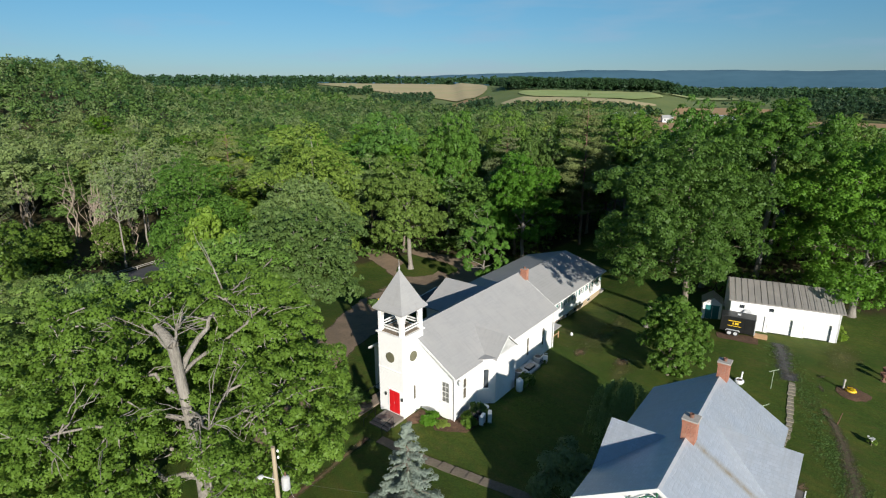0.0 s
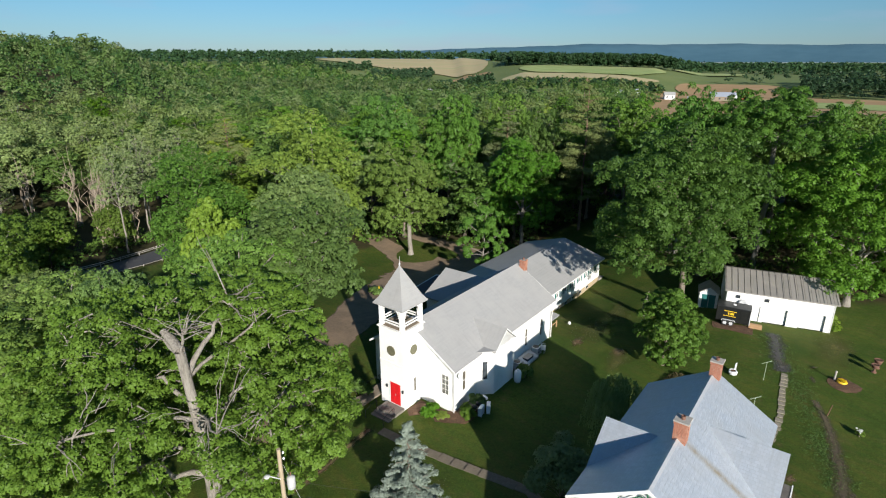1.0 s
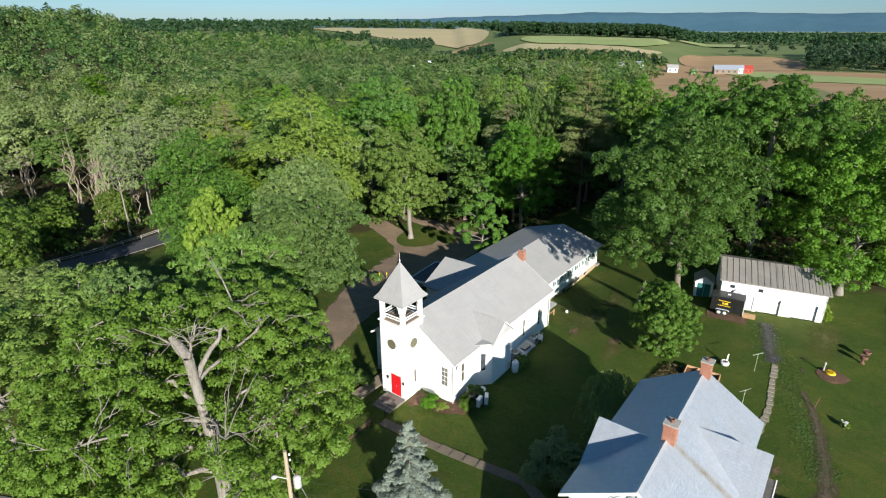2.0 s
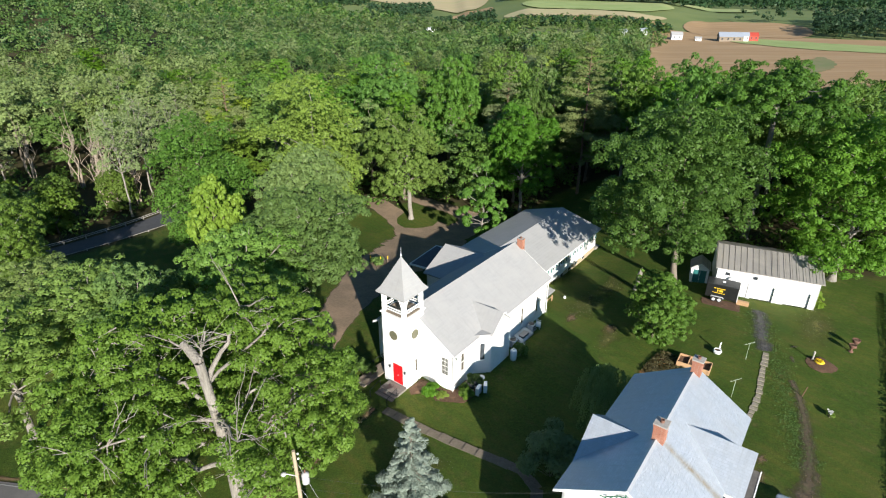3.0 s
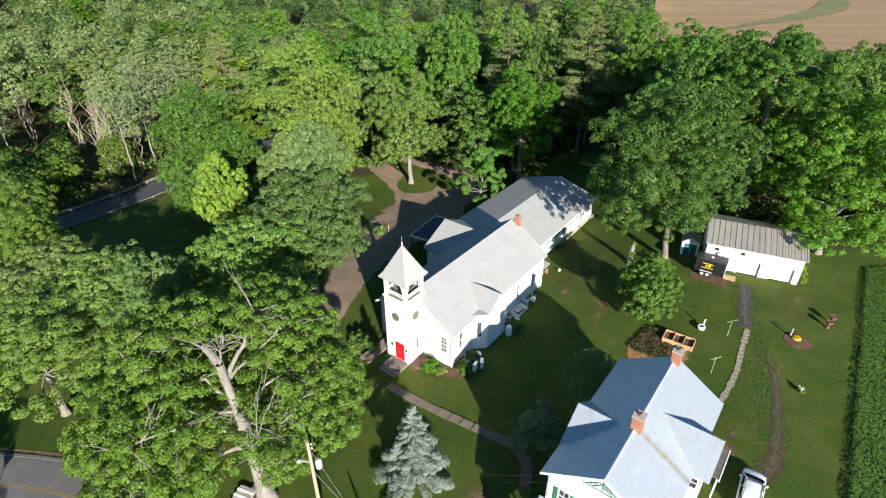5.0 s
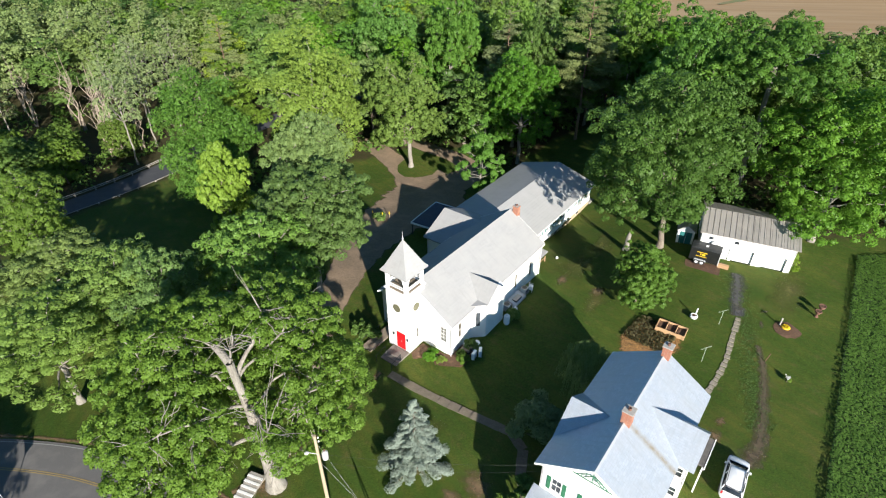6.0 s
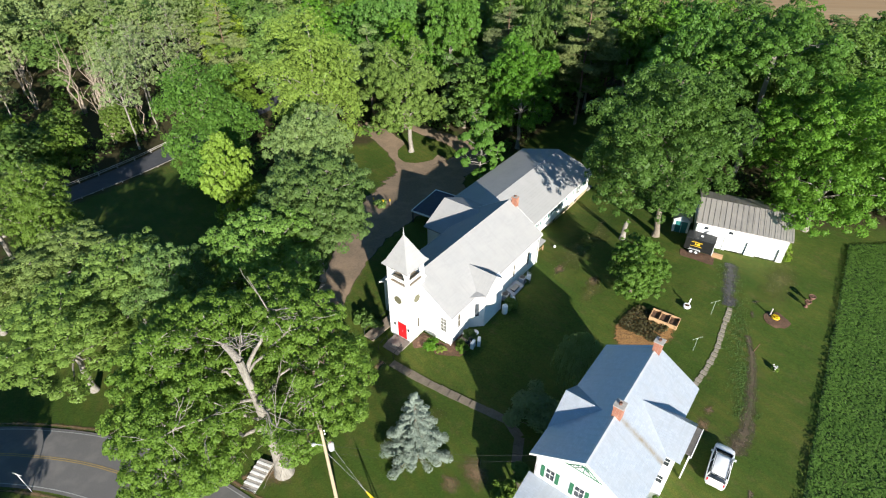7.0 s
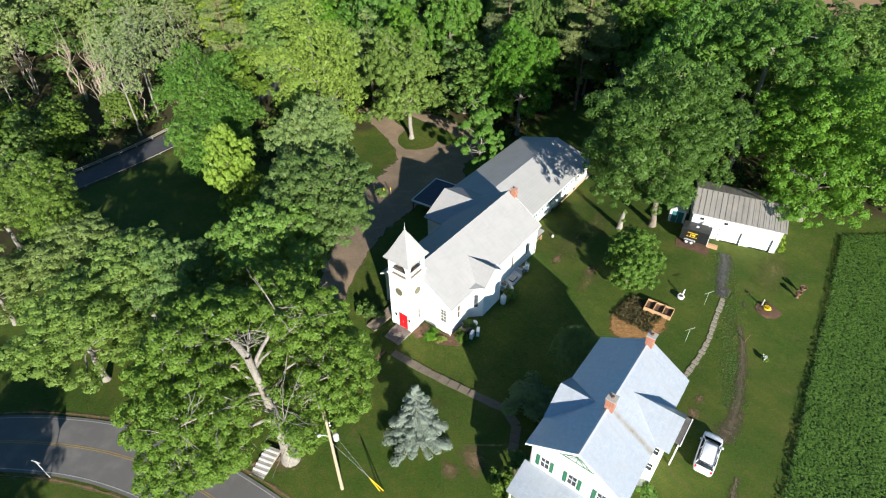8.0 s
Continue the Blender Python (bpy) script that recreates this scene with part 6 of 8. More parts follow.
# weeping willow and shrub between church and house
rng = np.random.default_rng(41)
wil = thing("weeping_willow", at(14.2, 38.2), "small weeping tree with hanging grey-green strands", "tree")
part("trunk", tubes("trunk", [limb((0, 0, -0.2), (0, 0, 4.6), 0.14, 0.06, rng)], BARK, 7), None, wil)
L, co = [], []
for k in range(130):
    t, q = rng.uniform(0, math.tau), 2.4 * math.sqrt(rng.uniform(0.02, 1))
    z1 = 7.4 - 0.30 * q * q + rng.normal(0, 0.15)
    for i in range(int(rng.integers(8, 15))):
        L.append((q * (1 + 0.02 * i) * math.cos(t), q * (1 + 0.02 * i) * math.sin(t), z1 - 0.3 * i, 0.17))
L = np.array([q for q in L if q[2] > 0.3])
part("crown", leaf_mesh("crown", sprays(rng, L, 15000, 0.13, 1.2, 0.1, 0.7, hang=0.75, aspect=0.35, core=(0, 0, 2)), LEAF["willow"]), None, wil)


def shrub(name, label, x, y, R, h, leaf, seed, count=1500, size=0.13, category="shrub", base=None):
    rng = np.random.default_rng(seed)
    ob = thing(name, at(x, y) if base is None else base, label, category)
    L = dome(rng, 26, R, -0.1 * h, h, -0.2, 0.3, (0.25, 0.42))
    stems = [limb((rng.normal(0, 0.08), rng.normal(0, 0.08), -0.1), q[:3], 0.03, 0.01, rng, 0.1, 3) for q in L[:8]]
    tagged(part("branchwork", tubes("branchwork", stems, BARK, 4), None, ob), kind="stuff")
    part("foliage", leaf_mesh("foliage", sprays(rng, L, count, size, 0.8, 0.3, 0.7, core=(0, 0, 0.2 * h)), LEAF[leaf]), None, ob)
    return ob


shrub("lilac_bush", "large dark green bush in the shade beside the house", 8.9, 33.4, 2.4, 4.4, "willow", 51, 8500, 0.13)
shrub("foundation_shrub", "dark green shrub at the church corner", *(CH @ Vector((2.2, -1.0, 0))).xy, 0.8, 1.3, "dark", 52)
shrub("foundation_shrub", "bright yellow-green shrub before the church", *(CH @ Vector((-1.4, 1.9, 0))).xy, 0.75, 1.1, "bright", 53)
shrub("foundation_shrub", "low yellow-green shrub before the church", *(CH @ Vector((-1.2, 0.6, 0))).xy, 0.5, 0.7, "yellow", 54, 800)
shrub("foundation_shrub", "rounded green shrub by the church wall", *(CH @ Vector((0.4, -1.1, 0))).xy, 0.75, 1.2, "mid", 55)
shrub("foundation_shrub", "dark green shrub beside the bay", *(CH @ Vector((9.8, -1.9, 0))).xy, 0.8, 1.3, "dark", 56)
shrub("porch_shrub", "clipped green shrub beside the house porch", *(HO @ Vector((-1.2, 5.6, 0))).xy, 1.1, 2.0, "mid", 57, 2400, 0.15)
shrub("porch_shrub", "dark green shrub at the house corner", *(HO @ Vector((1.4, 5.4, 0))).xy, 0.9, 2.2, "dark", 58, 2000, 0.15)
shrub("porch_shrub", "bright yellow-green bush under the side porch", *(HO @ Vector((6.0, -5.3, 0))).xy, 0.8, 1.6, "bright", 59, 1600, 0.14)

# ---- the wood behind: trees that can be told apart ----
M1 = tree("woodland_tree", "mid-green broad-leaved tree in the wood", at(30.0, 124.0), 61, 5.4, 2.0, 22.0, "mid", BARK, 6800, 0.23, 15, (0.26, 0.40), (0.6, 1.2), 1.15, 0.3, -0.7, limbs=4, tries=4000)
M2 = tree("woodland_tree", "tall narrow mid-green tree in the wood", at(-30.0, 119.0), 62, 4.6, 3.0, 24.0, "mid", BARK, 6400, 0.23, 16, (0.28, 0.42), (0.6, 1.15), 1.15, 0.28, -0.7, limbs=4, tries=4000)
M3 = tree("woodland_tree", "dense broad-leaved tree in the wood", at(24.0, 119.0), 66, 6.0, 1.0, 21.0, "dark", BARK, 7000, 0.23, 18, (0.22, 0.36), (0.6, 1.25), 1.2, 0.3, -0.8, limbs=4, tries=4000)
G1 = tree("pale_tree", "thin pale-trunked tree with sparse grey-green leaves", at(-62.0, 112.0), 63, 4.4, 6.0, 22.0, "pale", PALEBARK, 5800, 0.165, 22, (0.20, 0.34), (0.3, 0.9), 1.35, 0.19, -0.6, limbs=18, spread=0.8, tries=4000, fill=0.0)
X1 = thing("dead_tree", at(-75.5, 118.0), "bare dead tree with several pale leaning stems", "tree")
rng = np.random.default_rng(64)
snag = []
for k in range(6):
    e = (rng.normal(0, 2.4), rng.normal(0, 1.2), rng.uniform(11, 17))
    snag.append(limb((rng.normal(0, 0.3), rng.normal(0, 0.3), -0.4), e, 0.16, 0.03, rng, 0.05, 6))
    for j in range(5):
        a = snag[-1][0][int(rng.integers(2, 6))] if j else snag[-1][0][4]
        base_ = len(snag) - 1
    for j in range(4):
        a = snag[base_][0][int(rng.integers(3, 6))]
        snag.append(limb(a, a + rng.normal(0, 1, 3) * (1.2, 1.2, 0.4) + (0, 0, 2.2), 0.05, 0.015, rng, 0.05, 4))
tagged(part("branchwork", tubes("branchwork", snag, DEADWOOD, 6), None, X1), kind="stuff")

NEAR = [(-14.4, 28.4), (32, 66.5), (-6.3, 101.6), (-16, 57.5), (-31, 70), (-39.5, 86), (-42, 92), (-23.5, 99), (-20, 105), (-28, 104), (15.5, 103.5), (1.2, 124.5), (-4, 121), (-11, 128), (54.5, 66.5), (67.5, 72), (48, 80), (80, 103), (43, 110), (62, 87.5), (74, 88), (51, 113), (86, 86), (66, 108), (56, 98), (96, 97), (38.5, 88.5), (38.5, 130), (46, 135), (15.3, 134.5), (20.6, 117.5), (28.5, 109.5), (-51, 57.5), (-47, 48), (-19, 68), (24, 119),
        (-42.5, 117), (34.5, 117), (13.5, 121), (30, 122), (-30, 118), (-62, 112), (-75.5, 118), (-68, 104), (-65.5, 98), (-72, 111), (-78, 106), (-80, 112), (-86, 104), (-81, 98), (-61, 100.6), (-57.5, 108), (-57, 103)]
SIDE = [(-84, 50), (-77, 60), (-70, 72.5), (-65.4, 81.5), (-60.5, 91.2), (-55.5, 101), (-50, 112), (-40, 128), (-20, 148)]


def clear_of_road(x, y, d=5.5):
    for a, b in zip(SIDE, SIDE[1:]):
        a, b = Vector(a), Vector(b)
        t = max(0, min(1, (Vector((x, y)) - a).dot(b - a) / (b - a).length_squared))
        if (Vector((x, y)) - a.lerp(b, t)).length < d:
            return False
    return True


rng = random.Random(71)
placed = list(NEAR)
kinds = {"wood": [(M1, "mid"), (M2, "green"), (M1, "yellow"), (M2, "mid"), (M3, "dark"), (M1, "grey"), (M3, "green"), (M2, "bright")], "left": [(G1, None), (G1, None), (M2, "pale"), (G1, "grey"), (M1, "grey"), (M1, "mid"), (M2, "deep")], "right": [(M3, "dark"), (M2, "mid"), (M1, "green"), (M3, "deep"), (M2, "dark")]}
count = 0
for k in range(9000):
    if count >= 150:
        break
    y = 60 + 125 * math.sqrt(rng.random())
    x = rng.uniform(-1.05, 0.98) * (y + 10)
    if inside(np.array(x), np.array(y), YARD) or not clear_of_road(x, y, 5.0):
        continue
    if (x > 40 and y < 74) or (x < -40 and y < 66 and x > -62) or (math.atan2(x, y) > 0.3 and math.hypot(x, y) > 158):
        continue
    if -66 < x < -44 and y < 92 and x > -66 + (y - 60) * 0.2:
        continue
    if x < -58 and 96 < y < 127 and x > -112:
        continue
    gap = 6.8 if count < 110 else 5.8
    if any((x - a) ** 2 + (y - b) ** 2 < gap ** 2 for a, b in placed):
        continue
    placed.append((x, y))
    az = math.degrees(math.atan2(x, y))
    src, leaf = rng.choice(kinds["left" if az < -22 else "right" if az > 16 else "wood"])
    R0, h0 = SIZE[src.name]
    s = rng.choice((0.78, 0.86, 0.92, 0.98, 1.04)) * (0.92 if az < -22 else (0.95 if math.hypot(x, y) < 120 else 0.80) if az > 16 else 1.0)
    R, top = R0 * rng.uniform(0.9, 1.2), hz(x, y) + h0 * s
    if src is G1:
        again(G1, "pale_tree", "thin pale-trunked tree with sparse grey-green leaves", x, y, rng.uniform(0, 360), R, top)
    else:
        again(src, "woodland_tree", f"{tone[leaf]} broad-leaved tree in the wood", x, y, rng.uniform(0, 360), R, top, leaf)
    count += 1
for x, y, t, s in ((-90, 109, 70, 0.8), (-76, 124, 310, 0.85), (-104, 118, 20, 0.95), (-62.0, 103, 140, 0.95), (-68, 124, 250, 0.9), (-58, 117, 30, 0.95)):
    again(G1, "pale_tree", "thin pale-trunked tree with sparse grey-green leaves", x, y, t, 4.4 * s, hz(x, y) + 22 * s)
for x, y, t, s in ((-76, 91, 20, 1.15), (-71, 94, 140, 1.0), (-82, 96, 250, 1.2), (-66, 106, 70, 1.0), (-88, 88, 300, 1.3), (-74, 100, 90, 1.1), (-80, 86, 10, 1.1)):
    again(D1, "young_maple", "bushy young tree beside the side road", x, y, t, 3.9 * s, hz(x, y) + 9.2 * s, "mid")
for x, y, t, s in ((-68, 106, 40, 0.95), (-82.6, 121, 150, 1.1), (-95, 123, 260, 1.0), (-64, 110, 300, 0.8), (-74, 117, 200, 1.0)):
    tagged(copy_thing(X1, at(x, y, t, s)), "bare dead tree with several pale leaning stems")

for k, (a, r) in enumerate(((12.5, 126), (15, 119), (17.5, 128), (20, 120), (22.5, 130), (25, 122), (27.5, 129), (30, 124), (32.5, 131), (35, 124), (38, 130))):
    lf = ("dark", "deep", "green")[k % 3]
    x, y = r * math.sin(radians(a)), r * math.cos(radians(a))
    again((M1, M3)[k % 2], "woodland_tree", f"tall {tone[lf]} tree in the field wood", x, y, 50 * k, 5.8, hz(x, y) + (21.5 if 17 < a < 26 else 20.0), lf)

# undergrowth along the wood's edge
rng2 = np.random.default_rng(72)
L = []
for k in range(1500):
    y = rng2.uniform(66, 135)
    x = rng2.uniform(-1.0, 0.95) * (y + 10)
    if inside(np.array(x), np.array(y), YARD) or not clear_of_road(x, y, 4.2) or (x > 40 and y < 66):
        continue
    r = rng2.uniform(0.8, 1.9)
    L.append((x, y, hz(x, y) + r * 0.5, r))
me = leaf_mesh("undergrowth", sprays(rng2, L, 26000, 0.36, 0.9, 0.4, 0.7, core=(0, 100, -80)), LEAF["dark"])
tagged(new("undergrowth", me), "tangled dark green undergrowth along the wood's edge", "undergrowth", kind="stuff")


# ---- far woods ----
def in_field(x, y):
    r, az = np.hypot(x, y), np.degrees(np.arctan2(x, y))
    hit = np.zeros(np.shape(x), bool)
    for a0, a1, r0, r1 in FIELDS:
        hit |= (az > a0) & (az < a1) & (r > r0) & (r < r1)
    return hit


def woods(name, label, r0, r1, a0, a1, trees, blades, size, crown, tall, leaf, seed):
    """A stretch of far woodland as one mass of small crowns."""
    rng = np.random.default_rng(seed)
    r = np.sqrt(rng.uniform(r0 ** 2, r1 ** 2, trees * 3))
    az = np.radians(rng.uniform(a0, a1, trees * 3))
    x, y = r * np.sin(az), r * np.cos(az)
    ok = ~in_field(x, y)
    # low ground and thin cover before the open fields
    rr, deg = np.hypot(x, y), np.degrees(np.arctan2(x, y))
    lim = np.interp(deg, [-17, -12, 4, 6, 20, 22, 25, 60], [7.0, -0.2, -2.0, -1.9, -1.9, -1.9, -0.5, -0.5])
    edge = np.interp(deg, [-15, 4, 6, 22, 24, 60], [1290, 1290, 905, 905, 1080, 1080])
    ok &= (rr > edge) | (height(x, y) + tall - 29 < np.tan(np.radians(lim)) * rr) | (tall < 10)
    x, y = x[ok][:trees], y[ok][:trees]
    n = len(x)
    h = rng.uniform(0.78, 1.15, n) * tall
    R = rng.uniform(0.7, 1.25, n) * crown
    z = height(x, y) + h - R
    kin = rng.uniform(0, 1, n)
    co = []
    for f in range(6):
        ang, q = rng.uniform(0, math.tau, n), R * (rng.uniform(0.25, 0.62, n) if f else 0.0)
        co.append(np.stack([x + q * np.cos(ang), y + q * np.sin(ang), z + R * (rng.uniform(-0.9, 0.2, n) if f else 0.35), R * rng.uniform(0.36, 0.56, n)], -1))
    tri = sprays(rng, np.concatenate(co), n * blades, size, 0.9, 0.45, 0.5, core=(0, 0, -4000), cap=(-0.25, 0.5))
    me = leaf_mesh(name, tri, LEAF[leaf])
    mid = tri.reshape(-1, 3, 3).mean(1)
    near = np.empty(len(mid), int)
    for k in range(0, len(mid), 4000):  # each leaf takes the tone of the tree it grows on
        near[k:k + 4000] = ((mid[k:k + 4000, None, 0] - x[None]) ** 2 + (mid[k:k + 4000, None, 1] - y[None]) ** 2).argmin(1)
    at_ = me.attributes.new("kin", "FLOAT", "POINT")
    at_.data.foreach_set("value", np.repeat(kin[near], 3).astype(np.float32))
    return tagged(new(name, me), label, "woods", kind="stuff")


woods("far_woods", "unbroken green woodland canopy", 165, 250, -62, 19, 470, 400, 0.32, 4.2, 19, "far", 81)
woods("far_woods", "pale grey-green trees before the hillside", 160, 235, -46, -20, 130, 380, 0.33, 4.4, 19, "pale", 82)
woods("far_woods", "green woodland rising behind the yard wood", 250, 400, -62, 20, 1150, 150, 0.56, 4.8, 19, "far", 83)
woods("far_woods", "woodland rolling over the hills", 400, 640, -62, 20, 2000, 70, 0.92, 5.3, 19, "far", 84)
woods("far_woods", "low trees and bushes about the far farms", 380, 640, 2, 20.8, 450, 60, 0.8, 4.0, 9.5, "far", 92)
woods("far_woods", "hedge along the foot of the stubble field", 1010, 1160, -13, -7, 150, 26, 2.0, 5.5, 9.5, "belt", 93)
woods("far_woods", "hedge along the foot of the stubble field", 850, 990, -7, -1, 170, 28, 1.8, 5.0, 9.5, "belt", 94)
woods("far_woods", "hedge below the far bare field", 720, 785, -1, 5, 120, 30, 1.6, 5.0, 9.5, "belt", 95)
woods("far_woods", "distant woods rolling towards the skyline", 640, 1050, -62, 3, 1900, 32, 1.8, 7.0, 18, "far", 86)
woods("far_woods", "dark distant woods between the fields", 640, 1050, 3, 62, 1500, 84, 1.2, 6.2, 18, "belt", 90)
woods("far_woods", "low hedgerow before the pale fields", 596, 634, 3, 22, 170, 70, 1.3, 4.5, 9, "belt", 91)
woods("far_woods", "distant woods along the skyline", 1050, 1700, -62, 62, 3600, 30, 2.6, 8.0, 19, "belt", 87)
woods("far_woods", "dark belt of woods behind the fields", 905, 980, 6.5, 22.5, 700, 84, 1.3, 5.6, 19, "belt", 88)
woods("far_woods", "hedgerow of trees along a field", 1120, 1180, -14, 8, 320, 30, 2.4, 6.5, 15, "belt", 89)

# ---- smaller things about the church ----
steps = thing("entrance_steps", CH @ pose(-2.4, 5.35, -0.35), "weathered grey wooden landing and steps before the red door", "steps")
for i in range(9):
    part("board", box(-1.5 + i * 0.165, -1.35 + i * 0.165, -1.15, 1.15, -0.06, 0.0, 0.006), GREYWOOD, steps)
part("landing_frame", box(-1.5, -0.02, -1.1, 1.1, -0.5, -0.065), GREYWOOD, steps)
for k in range(4):
    for i in range(2):
        part("tread", box(-1.9 - 0.4 * k + 0.2 * i, -1.72 - 0.4 * k + 0.2 * i, -1.15, 1.15, -0.16 - 0.1 * k, -0.11 - 0.1 * k, 0.006), GREYWOOD, steps)
    part("riser", box(-1.52 - 0.4 * k, -1.49 - 0.4 * k, -1.1, 1.1, -0.35 - 0.1 * k, -0.065 - 0.1 * k), GREYWOOD, steps)
for y in (-1.12, 1.12):
    for x in (-3.0, -1.5):
        part("rail_post", rod((x, y, -0.5), (x, y, 0.55 if x < -2 else 0.9), 0.03), DARKMETAL, steps)
    part("handrail", rod((-3.0, y, 0.53), (-1.5, y, 0.88), 0.025), DARKMETAL, steps)

ramp = thing("side_ramp", CH @ pose(-2.2, 8.6, -0.5), "grey boarded ramp with a dark rail beside the tower", "ramp")
part("deck", box(-2.6, 3.2, -0.7, 0.7, -0.1, 0.1, 0.01), OLDWOOD, ramp)
for x in (-2.5, -1.1, 0.3, 1.7, 3.1):
    part("rail_post", rod((x, 0.72, -0.1), (x, 0.72, 1.0), 0.03), DARKMETAL, ramp)
part("handrail", rod((-2.5, 0.72, 1.0), (3.1, 0.72, 1.0), 0.03), DARKMETAL, ramp)
shrub("yew_bush", "very dark evergreen bush in the shade of the tower", -8.3, 47.6, 1.1, 1.5, "dark", 151, 2200, 0.14)
shrub("yew_bush", "very dark low evergreen beside the ramp", -9.6, 48.9, 0.9, 1.2, "dark", 152, 1600, 0.14)

for (x, y), r, nm, mt, rise, sd in (((-0.6, 44.9), 0, "mulch_bed", MULCH, 0.05, 5),):
    ring = [CH @ Vector(q) for q in ((-2.2, 4.2, 0), (-0.2, 4.15, 0), (0.1, 0.3, 0), (2.6, 0.2, 0), (3.4, -0.9, 0), (1.8, -2.0, 0), (-0.7, -1.5, 0), (-2.0, 0.8, 0), (-1.2, 2.4, 0), (-2.6, 3.4, 0))]
    patch(nm, [(q.x, q.y) for q in ring], mt, 0.03, "brown mulch bed along the church front", "flower bed", step=0.8, ragged=0.12, seed=sd, rise=rise)


def chair(m, label, mat):
    ob = thing("patio_chair", m, label, "chair", "chairs by the church wall")
    part("seat", box(-0.25, 0.25, -0.25, 0.25, 0.38, 0.43, 0.012), mat, ob)
    part("backrest", box(-0.25, 0.25, 0.22, 0.27, 0.45, 0.95, 0.015), mat, ob)
    for x in (-0.22, 0.22):
        for y in (-0.22, 0.22):
            part("leg", box(x - 0.02, x + 0.02, y - 0.02, y + 0.02, 0, 0.38), mat, ob)
        part("armrest", box(x - 0.03, x + 0.03, -0.25, 0.25, 0.6, 0.63, 0.008), mat, ob)
    return ob


def on(x, y, turn=0, dz=0.0):
    w = CH @ Vector((x, y, 0))
    return pose(w.x, w.y, hz(w.x, w.y) + dz, 0, 0, ANG + turn)


c = chair(on(10.6, -1.1, 10), "white plastic patio chair by the church wall", CARWHITE)
copy_thing(c, on(11.3, -1.3, 60))
copy_thing(c, on(15.9, -0.9, 100))
copy_thing(c, on(16.6, -0.6, 15))


def table(m, label):
    ob = thing("round_table", m, label, "table", "tables by the church wall")
    part("tabletop", lathe([(0.02, 0.68), (0.42, 0.68), (0.44, 0.70), (0.42, 0.73), (0.02, 0.73)], 18), CARWHITE, ob)
    part("pedestal", rod((0, 0, 0.05), (0, 0, 0.68), 0.05), GREYMETAL, ob)
    part("base", lathe([(0.28, 0.0), (0.26, 0.04), (0.06, 0.07)], 12), GREYMETAL, ob)
    return ob


tb = table(on(3.1, -1.1), "round white patio table by the church wall")
copy_thing(tb, on(9.6, -1.6))


def ac(m):
    ob = thing("air_conditioner", m, "grey outdoor air conditioner on the ground", "air conditioner", "air conditioners by the church wall")
    part("case", box(-0.42, 0.42, -0.42, 0.42, 0.08, 0.82, 0.03), GREYMETAL, ob)
    part("fan_grille", lathe([(0.34, 0.82), (0.36, 0.84), (0.3, 0.85), (0.05, 0.85)], 18), DARKMETAL, ob)
    part("pad", box(-0.5, 0.5, -0.5, 0.5, -0.1, 0.08), CONCRETE, ob)
    for k in range(6):
        part("louvre", box(-0.36, 0.36, -0.44, -0.42, 0.16 + k * 0.1, 0.2 + k * 0.1), DARKMETAL, ob)
    return ob


a = ac(on(2.4, -0.5))
for m_ in (on(1.5, -1.9, 12), on(2.3, -2.2, 30)):
    unit = thing("heat_pump", m_, "white upright heat pump unit at the church corner", "heat pump", "heat pumps by the church wall")
    part("case", box(-0.42, 0.42, -0.18, 0.18, 0.1, 0.95, 0.03), CARWHITE, unit)
    part("fan_grille", lathe([(0.02, 0.0), (0.28, 0.0), (0.30, 0.02), (0.02, 0.03)], 18), GREYMETAL, unit, "", pose(-0.08, -0.18, 0.52, 90))
    for x in (-0.3, 0.3):
        part("foot", box(x - 0.05, x + 0.05, -0.2, 0.2, -0.1, 0.1, 0.01), CONCRETE, unit)
copy_thing(a, on(10.9, -0.35))
copy_thing(a, on(15.2, -0.35))
tank = thing("gas_tank", on(8.6, -1.75), "white upright propane tank beside the bay", "tank")
part("cylinder", lathe([(0.28, 0.05), (0.38, 0.18), (0.38, 1.15), (0.33, 1.28), (0.16, 1.36)], 18), CARWHITE, tank, smooth=True)
part("valve_cap", lathe([(0.12, 1.36), (0.12, 1.48), (0.05, 1.5)], 12), CARWHITE, tank)
part("foot_ring", lathe([(0.3, -0.1), (0.3, 0.06)], 16), GREYMETAL, tank)
bench = thing("cellar_hatch", on(13.2, -0.45), "low grey sloping cellar hatch against the wall", "hatch")
part("curb", box(-1.3, 1.3, -0.65, 0.7, -0.3, 0.15, 0.02), CONCRETE, bench)
part("lid", slab([(-0.62, 0.16), (0.68, 0.5), (0.68, 0.56), (-0.62, 0.22)], -1.25, 1.25), GREYMETAL, bench)

ball = thing("lawn_ornament", at(16.4, 64.6), "small white ornament standing in the grass", "ornament")
part("body", lathe([(0.12, 0.0), (0.2, 0.12), (0.16, 0.3), (0.07, 0.42)], 12), CARWHITE, ball, smooth=True)

for k, (x, y, mt) in enumerate(((-11.5, 79.2, YELLOW), (-9.8, 78.3, YELLOW), (-8.7, 78.6, YELLOW))):
    b = thing("bollard", at(x, y), "steel post with a yellow head at the parking area", "bollard", "bollards at the parking area")
    part("post", rod((0, 0, -0.2), (0, 0, 0.75), 0.07), OLDWOOD, b)
    part("head", rod((0, 0, 0.75), (0, 0, 1.2), 0.08), mt, b)
shrub("drive_shrub", "dark low shrub among the yellow posts", -10.3, 78.0, 1.0, 0.9, "dark", 153, 1000, 0.16)

